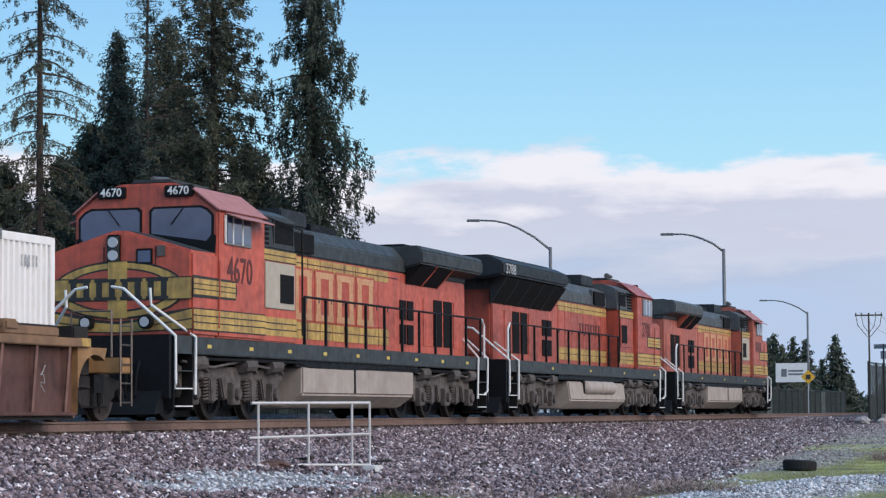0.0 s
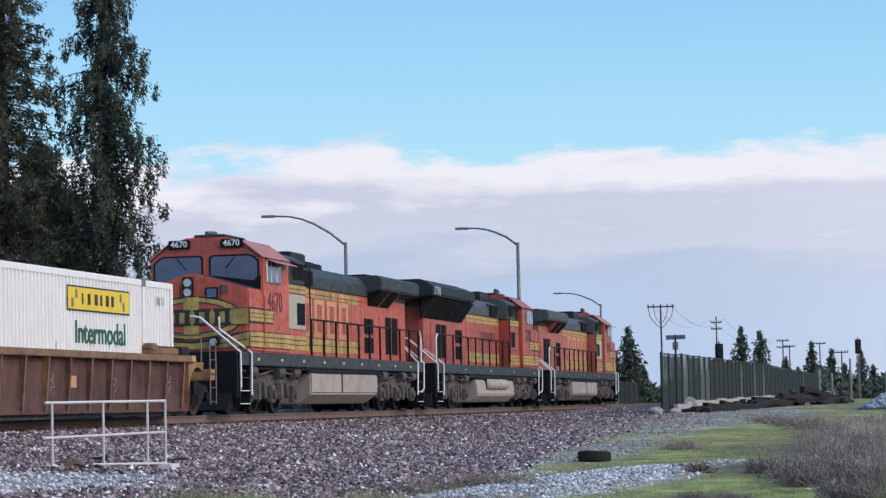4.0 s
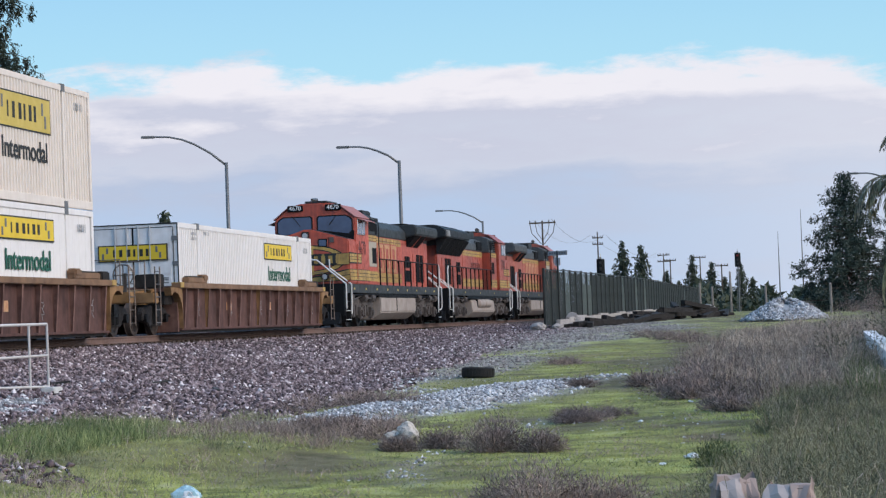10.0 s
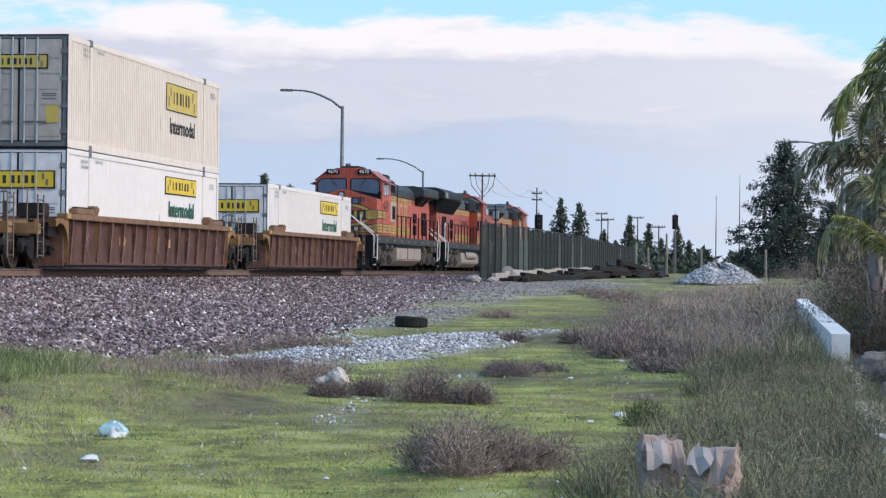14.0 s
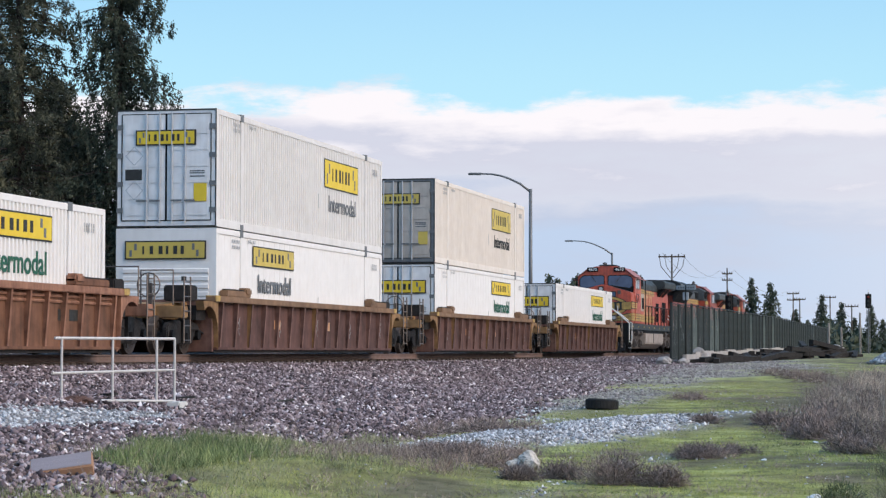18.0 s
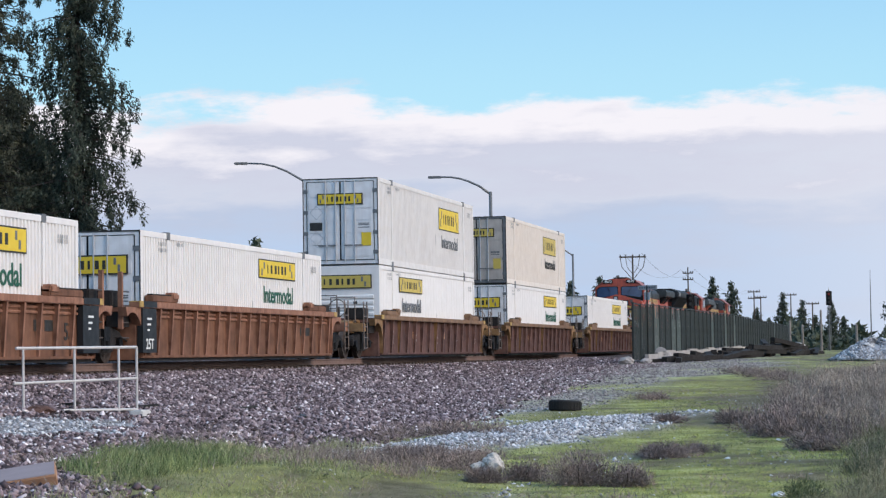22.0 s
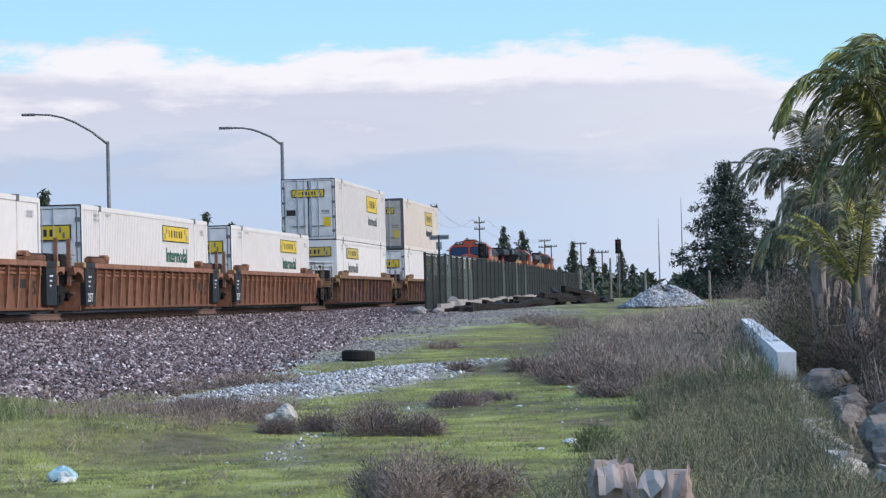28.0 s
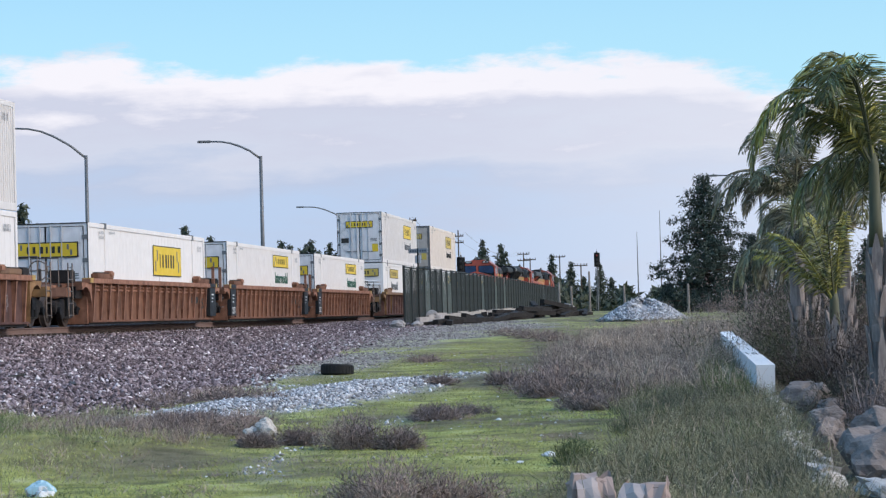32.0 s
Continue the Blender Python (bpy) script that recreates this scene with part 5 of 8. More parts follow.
def rail(y):
    r = thing("rail", "rusty steel running rail with polished top on wooden ties", "rail", "rails of the track", "structure")
    s = Shape()
    w = [(-0.07, -0.172), (0.07, -0.172), (0.07, -0.155), (0.012, -0.13), (0.012, -0.05), (0.036, -0.035), (0.036, -0.003), (-0.036, -0.003), (-0.036, -0.035), (-0.012, -0.05), (-0.012, -0.13), (-0.07, -0.155)]
    cuts = [-400, 190] + [200 + 12 * i for i in range(12)]
    for a, b in zip(cuts, cuts[1:]):
        s.prism_x([(bend(a) + y + p, q + RAIL_Z) for p, q in w], a, b, [(bend(b) + y + p, q + RAIL_Z) for p, q in w])
    part("web", s, RAIL_SIDE, r)
    part("running_surface", Shape().box(-400, 190, y - 0.033, y + 0.033, RAIL_Z - 0.003, RAIL_Z), RAIL_TOP, r)


for sd in (-1, 1):
    rail(TRACK_Y + sd * 0.753)

ties = thing("railway_ties", "weathered wooden ties under the rails", "railway tie", kind="structure")
tie_me = Shape().box(-0.115, 0.115, -1.3, 1.3, -0.36, -0.172).mesh("tie", TIE, bevel=0.01)
for i in range(190):
    x = 12 + i * 0.52
    share("tie", tie_me, ties, pose(x + random.uniform(-0.03, 0.03), TRACK_Y + random.uniform(-0.05, 0.05), RAIL_Z + random.uniform(-0.01, 0.0), 0, 0, random.uniform(-1.2, 1.2)))

road = tagged(new("road", grid_mesh("road", [-200, -60, 0, 40, 80, 130, 200, 300, 500], [26.0, 29, 32, 35.0], lambda x, y: -0.36, mat("pale_worn_road_concrete", (0.44, 0.43, 0.42), 0.85, dark=(0.30, 0.29, 0.28), scale=2, bump=0.2))), "pale worn concrete road beyond the track", "road", kind="structure")

# ---- plants ----


def leaf_mat(name, a, b, rough=0.6):
    m = bpy.data.materials.new(name)
    m.use_nodes = True
    nt = m.node_tree
    bs = nt.nodes["Principled BSDF"]
    N, K = nt.nodes.new, nt.links.new
    geo = N("ShaderNodeNewGeometry")
    r = N("ShaderNodeValToRGB")
    K(geo.outputs["Random Per Island"], r.inputs[0])
    r.color_ramp.elements[0].color, r.color_ramp.elements[1].color = (*a, 1), (*b, 1)
    n = N("ShaderNodeTexNoise")
    n.inputs["Scale"].default_value, n.inputs["Detail"].default_value = 0.9, 4
    K(geo.outputs["Position"], n.inputs["Vector"])
    patch = N("ShaderNodeValToRGB")
    K(n.outputs[0], patch.inputs[0])
    e = patch.color_ramp.elements
    e[0].position, e[0].color, e[1].position, e[1].color = 0.35, (0.70, 0.72, 0.76, 1), 0.65, (1.28, 1.25, 1.18, 1)
    mx = N("ShaderNodeMix")
    mx.data_type, mx.blend_type = "RGBA", "MULTIPLY"
    mx.inputs["Factor"].default_value = 1.0
    K(r.outputs[0], mx.inputs["A"])
    K(patch.outputs[0], mx.inputs["B"])
    K(mx.outputs["Result"], bs.inputs["Base Color"])
    bs.inputs["Roughness"].default_value = rough
    bs.inputs["Specular IOR Level"].default_value = 0.2
    return m


NEEDLE = leaf_mat("dark_conifer_needles", (0.020, 0.027, 0.020), (0.068, 0.084, 0.060))
NEEDLE_BROWN = leaf_mat("brownish_conifer_needles", (0.030, 0.034, 0.023), (0.108, 0.110, 0.074))
NEEDLE_BLUE = leaf_mat("blue_green_conifer_needles", (0.020, 0.029, 0.025), (0.076, 0.102, 0.084))
FAR_LEAF = leaf_mat("distant_foliage", (0.035, 0.048, 0.034), (0.085, 0.10, 0.07))
BARK = mat("conifer_bark", (0.062, 0.044, 0.037), 0.9, dark=(0.022, 0.017, 0.015), scale=6, amount=0.8, bump=0.5, bscale=12)
DRY = leaf_mat("dry_weed_stems", (0.15, 0.118, 0.105), (0.48, 0.405, 0.345), 0.8)
DRY_DARK = leaf_mat("dark_dry_brush", (0.115, 0.088, 0.082), (0.43, 0.345, 0.32), 0.8)
STALK = leaf_mat("bleached_weed_stalks", (0.30, 0.255, 0.21), (0.62, 0.54, 0.45), 0.8)
GRASS = leaf_mat("green_grass_blades", (0.24, 0.27, 0.085), (0.44, 0.46, 0.16), 0.7)
GRASS_FOOT = leaf_mat("grey_green_foot_grass", (0.13, 0.15, 0.075), (0.48, 0.50, 0.27), 0.75)
GRASS_LUSH = leaf_mat("fresh_grass_blades", (0.065, 0.105, 0.042), (0.27, 0.33, 0.15), 0.7)
GRASS_DEEP = leaf_mat("lush_grass_blades", (0.055, 0.078, 0.038), (0.195, 0.235, 0.115), 0.7)
GRASS_PALE = leaf_mat("grey_green_grass", (0.075, 0.077, 0.050), (0.34, 0.33, 0.22), 0.75)
UNDER = leaf_mat("dark_brown_undergrowth", (0.035, 0.030, 0.027), (0.15, 0.125, 0.11), 0.8)
UNDER_GREEN = leaf_mat("dark_green_undergrowth", (0.025, 0.030, 0.020), (0.115, 0.125, 0.08), 0.8)
UNDER_STEM = leaf_mat("bare_grey_stems", (0.06, 0.052, 0.05), (0.24, 0.205, 0.195), 0.8)
PALM_LEAF = leaf_mat("palm_leaflets", (0.062, 0.072, 0.034), (0.31, 0.325, 0.145), 0.45)
# own yellow of the young palm; also paints sunlit fronds on the near palm
PALM_YELLOW = leaf_mat("yellow_and_sunlit_palm_leaflets", (0.17, 0.165, 0.04), (0.48, 0.45, 0.12), 0.45)
PALM_GREY = leaf_mat("dusty_palm_leaflets", (0.09, 0.095, 0.056), (0.35, 0.345, 0.215), 0.6)
PALM_BROWN = leaf_mat("dead_palm_leaflets", (0.11, 0.105, 0.075), (0.37, 0.345, 0.255), 0.7)
PALM_SHEATH = mat("grey_green_crown_shaft", (0.11, 0.115, 0.065), 0.6, dark=(0.05, 0.05, 0.035), scale=6, amount=0.7, stretch=(2, 2, 0.4))
PALM_TRUNK = mat("fibrous_palm_trunk", (0.34, 0.30, 0.28), 0.9, dark=(0.08, 0.065, 0.06), scale=10, amount=0.9, stretch=(3, 3, 0.5), bump=0.4)


def blades(name, rows, material, sides=4):
    """rows: array of (base xyz, tip xyz, half width): one narrow blade each, a diamond or a needle."""
    rows = np.asarray(rows, float)
    b, t, w = rows[:, 0:3], rows[:, 3:6], rows[:, 6:7]
    d = t - b
    rng = np.random.default_rng(len(rows))
    side = np.cross(d, rng.normal(size=d.shape))
    side /= np.linalg.norm(side, axis=1, keepdims=True) + 1e-9
    mid = b + d * 0.45
    v = np.stack([b, mid + side * w, t, mid - side * w] if sides == 4 else [b + side * w, t, b - side * w], 1).reshape(-1, 3)
    me = bpy.data.meshes.new(name)
    n = len(rows)
    me.vertices.add(sides * n)
    me.vertices.foreach_set("co", v.ravel())
    me.loops.add(sides * n)
    me.loops.foreach_set("vertex_index", np.arange(sides * n))
    me.polygons.add(n)
    me.polygons.foreach_set("loop_start", np.arange(n) * sides)
    me.polygons.foreach_set("loop_total", np.full(n, sides))
    me.materials.append(material)
    me.update(calc_edges=True)
    me.validate()
    return me


def conifer_rows(rng, H, h0, R, limbs, power, ragged, rise, droop, bare, step, fan, hang, per, size, width, radius):
    """Blades in sprays that hang from side twigs along every limb; also the limbs as (height, direction, length)."""
    out, arms = [], []
    for i in range(limbs):
        k = (i + rng.random()) / limbs
        h = h0 + (H - h0) * k
        a = i * 2.399 + rng.normal() * 0.35
        L = R * ((1 - k) ** power) * (1 - ragged * rng.random()) + 0.05 * R
        d = np.array([math.cos(a), math.sin(a), 0.0])
        side = np.array([-d[1], d[0], 0.0])
        arms.append((h, d, L))
        s = np.arange(min(bare, 0.5), 1.02, step / max(L, step))
        s = np.clip(s + rng.normal(size=len(s)) * 0.04, 0.05, 1.03)
        e = rng.uniform(-1, 1, len(s)) * fan * L * (1.05 - 0.7 * s)
        c = d[None] * (L * s)[:, None] + side[None] * e[:, None]
        c[:, 2] += h + rise * L * s - droop * L * s * s - 0.25 * np.abs(e)
        for q in c:
            n = int(per * (0.6 + 0.8 * rng.random()))
            u = rng.random(n)
            hl = hang * (0.5 + rng.random())
            p = q[None] + rng.normal(size=(n, 3)) * radius * (1.1 - 0.6 * u)[:, None]
            p[:, 2] -= hl * u
            v = rng.normal(size=(n, 3)) * 0.55 + d[None] * 0.35
            v[:, 2] -= 0.35 + 1.1 * min(1.0, hang)
            v /= np.linalg.norm(v, axis=1, keepdims=True)
            ln = size * (0.6 + 0.7 * rng.random(n))
            out.append(np.concatenate([p, p + v * ln[:, None], (ln * width)[:, None]], 1))
    return np.concatenate(out), arms


def conifer_meshes(seed, H, R, leaf, trunk=0.3, h0=1.0, limbs=200, power=0.8, ragged=0.5, rise=0.1, droop=0.3, bare=0.2, step=0.4, fan=0.25, hang=0.3, per=20, size=0.2, width=0.16, radius=0.12):
    rng = np.random.default_rng(seed)
    rows, arms = conifer_rows(rng, H, h0, R, limbs, power, ragged, rise, droop, bare, step, fan, hang, per, size, width, radius)
    s = Shape().tube([(0, 0, -0.5), (0.02, 0, H * 0.3), (0.05 * rng.normal(), 0.05, H * 0.65), (0, 0, H * 0.985)], trunk, 8, 0.03)
    for h, d, L in arms:
        s.tube([(0, 0, h)] + [tuple(d * L * k + np.array([0, 0, h + rise * L * k - droop * L * k * k])) for k in (0.35, 0.7, 0.97)], 0.012 + 0.016 * L, 4, 0.006)
    return s.mesh("trunk", BARK), blades("crown", rows, leaf, 3)


def plant(name, label, category, meshes, m, group=""):
    t = thing(name, label, category, group)
    t.matrix_basis = m
    for key, me in zip(("trunk", "crown"), meshes):
        share(key, me, t)
    return t


def polar(az, dist, z=None):
    x, y = dist * math.cos(radians(az)), dist * math.sin(radians(az))
    return (x, y, ground_z(x, y) if z is None else z)


def big_trees():
    g = "tall conifers behind the track"
    redwood = dict(limbs=125, power=0.62, ragged=0.6, rise=0.02, droop=0.38, bare=0.06, step=0.15, fan=0.10, hang=0.24, per=30, size=0.11, width=0.19, radius=0.055, trunk=0.20)
    fir = dict(limbs=270, power=0.85, ragged=0.5, rise=0.12, droop=0.26, bare=0.14, step=0.26, fan=0.36, hang=0.16, per=56, size=0.135, width=0.20, radius=0.11, trunk=0.30)
    airy = dict(limbs=170, power=0.7, ragged=0.6, rise=0.25, droop=0.25, bare=0.12, step=0.24, fan=0.22, hang=0.2, per=30, size=0.11, width=0.21, radius=0.075, trunk=0.15)
    weeping = dict(limbs=230, power=0.56, ragged=0.5, rise=0.10, droop=0.28, bare=0.10, step=0.27, fan=0.20, hang=0.62, per=74, size=0.13, width=0.22, radius=0.085, trunk=0.24)
    filler = dict(limbs=170, power=0.5, ragged=0.4, rise=0.12, droop=0.25, bare=0.1, step=0.38, fan=0.42, hang=0.25, per=46, size=0.19, width=0.24, radius=0.17, trunk=0.2)
    for az, dist, H, R, leaf, seed, kw, label in (
        (27.62, 84, 24.0, 3.7, NEEDLE_BROWN, 1, redwood, "sparse dark conifer with drooping bare-looking limbs"),
        (25.75, 92, 15.9, 3.9, NEEDLE_BLUE, 2, fir, "dense blue-green conifer with pointed top"),
        (25.0, 99, 24.0, 2.6, NEEDLE_BLUE, 6, airy, "tall slender blue-green conifer"),
        (23.35, 86, 23.0, 4.6, NEEDLE_BROWN, 3, fir, "dense tall conifer with reddish visible trunk"),
        (20.9, 85, 21.4, 2.9, NEEDLE, 4, weeping, "dark weeping conifer with hanging foliage clumps"),
        (24.55, 101, 18.0, 3.4, NEEDLE_BROWN, 20, filler, "brownish conifer between taller trees"),
        (24.1, 95, 12.6, 3.6, NEEDLE_BROWN, 13, filler, "brownish conifer between taller trees"),
        (22.45, 97, 12.0, 3.2, NEEDLE_BROWN, 14, filler, "brownish conifer between taller trees"),
        (21.75, 99, 10.2, 2.6, NEEDLE, 15, filler, "dark green conifer between taller trees"),
        (26.35, 93, 12.4, 3.2, NEEDLE, 16, filler, "dark green conifer between taller trees"),
        (28.5, 95, 11.0, 3.0, NEEDLE_BROWN, 17, filler, "brownish conifer between taller trees"),
        (27.05, 98, 11.6, 3.2, NEEDLE, 11, filler, "dark green conifer between taller trees"),
        (25.6, 101, 14.6, 3.2, NEEDLE, 18, filler, "dark green conifer between taller trees"),
        (24.35, 103, 15.5, 3.2, NEEDLE_BLUE, 19, filler, "blue-green conifer between taller trees"),
        (25.0, 101, 13.4, 3.6, NEEDLE_BLUE, 7, filler, "blue-green conifer between taller trees"),
        (30.6, 96, 22.0, 4.2, NEEDLE, 10, fir, "dense tall dark conifer"),
    ):
        plant("conifer_tree", label, "tree", conifer_meshes(seed, H=H, R=R, leaf=leaf, **kw), Matrix.Translation(polar(az, dist)), g)


def far_trees():
    sets = [conifer_meshes(20 + i, H=10.0, R=(3.4, 2.8, 3.6)[i], h0=0.3, limbs=95, power=(0.85, 0.85, 0.7)[i], ragged=0.4, rise=0.1, droop=(0.15, 0.3, 0.05)[i], bare=0.08, step=0.5, fan=0.35, hang=0.25, per=9, size=0.50, width=0.25, radius=0.18, leaf=FAR_LEAF, trunk=0.13) for i in range(3)]
    rng = random.Random(4)
    g = "distant conifers"
    spots = [(5.37, 300, 9.9, 0), (4.9, 300, 9.3, 0), (3.67, 330, 8.6, 1), (3.2, 340, 7.7, 1), (2.48, 330, 7.0, 0), (9.40, 200, 6.2, 0), (9.15, 215, 7.4, 1), (8.85, 215, 7.2, 1), (9.62, 215, 7.6, 2), (9.05, 205, 4.9, 2), (8.45, 230, 5.6, 0), (8.12, 225, 7.8, 0), (8.0, 225, 5.5, 2), (7.8, 260, 4.6, 2),
             (12.69, 260, 11.2, 1), (12.05, 260, 9.8, 0), (16.64, 240, 12.8, 0), (14.6, 250, 8, 1), (10.35, 250, 8.9, 1), (10.15, 250, 8.3, 0), (9.9, 255, 8.0, 2), (6.4, 330, 5.0, 2), (5.9, 330, 4.4, 2),
             (4.3, 340, 6.6, 2), (4.0, 350, 5.2, 2), (3.45, 350, 5.4, 2), (2.9, 350, 5.6, 2), (2.2, 340, 5.2, 2), (1.9, 350, 4.2, 2), (1.2, 360, 3.9, 2), (0.75, 350, 4.0, 2), (0.3, 340, 5.2, 2), (-1.0, 300, 6.5, 2), (-2.0, 300, 7.2, 2), (-3.0, 280, 8.0, 2), (-4.0, 280, 8, 2), (-5.2, 260, 8, 2)]
    for az, dist, H, k in spots:
        p = polar(az, dist, -0.3)
        plant("distant_conifer", "dark green conifer in the far distance", "tree", sets[k], Matrix.Translation(p) @ Matrix.Rotation(rng.random() * 6.28, 4, "Z") @ Matrix.Diagonal((*((H / 10) ** 0.8 * rng.uniform(0.9, 1.1),) * 2, H / 10, 1)), g)
    # low hedge of scrub along the horizon
    r = np.random.default_rng(5)
    n = 26000
    az = np.radians(r.uniform(-6, 10.2, n))
    dist = r.uniform(255, 330, n)
    top = 1.5 + 1.3 * np.sin(az * 190) * np.sin(az * 71 + 1) + 0.9 * np.sin(az * 430)
    p = np.stack([dist * np.cos(az), dist * np.sin(az), r.random(n) * np.maximum(top, 0.7) * 1.1 - 0.2], 1)
    v = r.normal(size=(n, 3)) * 0.55
    v[:, 2] = np.abs(v[:, 2])
    me = blades("scrub_line", np.concatenate([p, p + v, np.full((n, 1), 0.22)], 1), FAR_LEAF)
    tagged(new("scrub_line", me), "low dark scrub along the far horizon", "scrub", kind="stuff")


def right_tree():
    meshes = conifer_meshes(40, H=7.7, R=4.7, h0=0.1, limbs=130, power=0.78, ragged=0.5, rise=0.16, droop=0.16, bare=0.10, step=0.28, fan=0.40, hang=0.16, per=36, size=0.15, width=0.24, radius=0.13, leaf=NEEDLE_BLUE, trunk=0.17)
    plant("cedar_tree", "broad dark evergreen tree at the end of the lot", "tree", meshes, Matrix.Translation(polar(-0.12, 132)), "evergreens at the lot's end")
    for az, d, k in ((-1.25, 160, 0.66), (-4.6, 150, 0.6)):
        plant("cedar_tree", "dark evergreen tree at the end of the lot", "tree", meshes, Matrix.Translation(polar(az, d)) @ Matrix.Rotation(d, 4, "Z") @ Matrix.Diagonal((k * 1.2, k * 1.2, k, 1)), "evergreens at the lot's end")


FRONDS = []


def palm(at, height, fronds, length, seed, leaf, lean, label, second=None, shaft=0.7, girth=0.13, spread=1.0, every=5, stiff=1.0):
    """Shaggy trunk, smooth green crown shaft, and fronds with two combs of long leaflets that hang and trail with the wind."""
    rng = random.Random(seed)
    t = thing("palm_tree", label, "palm", "palms by the low wall")
    t.matrix_basis = Matrix.Translation(at)
    low = height - shaft
    part("trunk", Shape().tube([(0, 0, -0.3), (0.03, 0.02, low * 0.4), (-0.02, 0.03, low * 0.8), (0, 0, low + 0.1)], girth, 10, girth * 0.72), PALM_TRUNK, t, smooth=True)
    part("crown_shaft", Shape().tube([(0, 0, low), (0, 0, low + shaft * 0.35), (0, 0, height), (0, 0.02, height + 0.15)], girth * 0.80, 10, girth * 0.42), PALM_SHEATH, t, "smooth grey-green crown shaft", smooth=True)
    for i in range(18):  # split old sheaths that cling to the trunk
        a, z = i * 2.4, low * (0.02 + 0.048 * i)
        r, h = girth * (1.0 - 0.2 * i / 18), rng.uniform(0.3, 0.75)
        w, o = rng.uniform(0.05, 0.10), rng.uniform(0.0, 0.06)
        c, sn = math.cos(a), math.sin(a)
        at2 = lambda rad, k, zz: (rad * c - k * sn, rad * sn + k * c, zz)
        part("old_sheath", Shape().add([at2(r, -w, z), at2(r, w, z), at2(r + 0.03, w * 0.8, z + h * 0.6), at2(r + 0.03, -w * 0.8, z + h * 0.6), at2(r + 0.03 + o, w * 0.15, z + h), at2(r + 0.03 + o, -w * 0.15, z + h), at2(r - 0.03, 0, z), at2(r, 0, z + h * 0.9)], [(0, 1, 2, 3), (3, 2, 4, 5), (1, 6, 7, 2), (0, 3, 7, 6), (2, 7, 4), (3, 5, 7), (4, 7, 5)]), PALM_TRUNK, t)
    for i in range(fronds):
        a = i * 2.399 + rng.uniform(-0.3, 0.3)
        up = 1.50 - spread * (0.10 + 0.62 * ((i * 0.618) % 1.0))
        L = length * rng.uniform(0.8, 1.1)
        d = Vector((math.cos(a) * math.cos(up), math.sin(a) * math.cos(up), math.sin(up)))
        d = (d + Vector(lean) * rng.uniform(0.2, 0.6)).normalized()
        pts, p, v = [], Vector((0, 0, 0)), d.copy()
        n = 16
        for j in range(n + 1):
            pts.append(p.copy())
            p = p + v * (L / n)
            v = (v + Vector((0.0, lean[1] * 0.40 * (j / n), -0.70 / stiff * (j / n) ** 1.25))).normalized()
        rows = []
        sag = rng.uniform(0.7, 1.2)
        for j in range(2, n):
            for k in range(4):
                f = k / 4
                q = pts[j].lerp(pts[j + 1], f)
                tang = (pts[j + 1] - pts[j]).normalized()
                sd = tang.cross(Vector((0, 0, 1)))
                sd = (sd if sd.length > 0.05 else Vector((1, 0, 0))).normalized()
                ll = L * (0.27 if stiff < 3 else 0.20) * math.sin(math.pi * (0.16 + 0.76 * (j + f) / n)) * rng.uniform(0.85, 1.1)
                for e in (-1, 1):
                    w = (sd * e * 0.8 + tang * 0.6 + Vector((lean[0] * 0.5, lean[1] * 0.6, 0.1 - 0.25 * sag + rng.uniform(-0.12, 0.12)))).normalized()
                    m1 = q + w * ll * 0.5
                    w2 = (w * 0.9 + Vector((0, lean[1] * 0.6, -0.85 * sag))).normalized()
                    m2 = m1 + w2 * ll * 0.55
                    rows.append((*q, *m1, 0.014))
                    rows.append((*(m1 - w * ll * 0.12), *m2, 0.0115))
        lm = leaf if not (second and i % every == 1) else second
        bl = blades("foliage", rows, lm)
        fr = share("frond", Shape().tube(pts, 0.026, 5, 0.004).mesh("rachis", lm if lm is not PALM_LEAF else PALM_SHEATH), t, Matrix.Translation((0, 0, height - 0.05)), "feathery arching frond")
        share("foliage", bl, fr)
        FRONDS.append((fr, Vector((0, 0, height - 0.05)), seed + i))
    return t


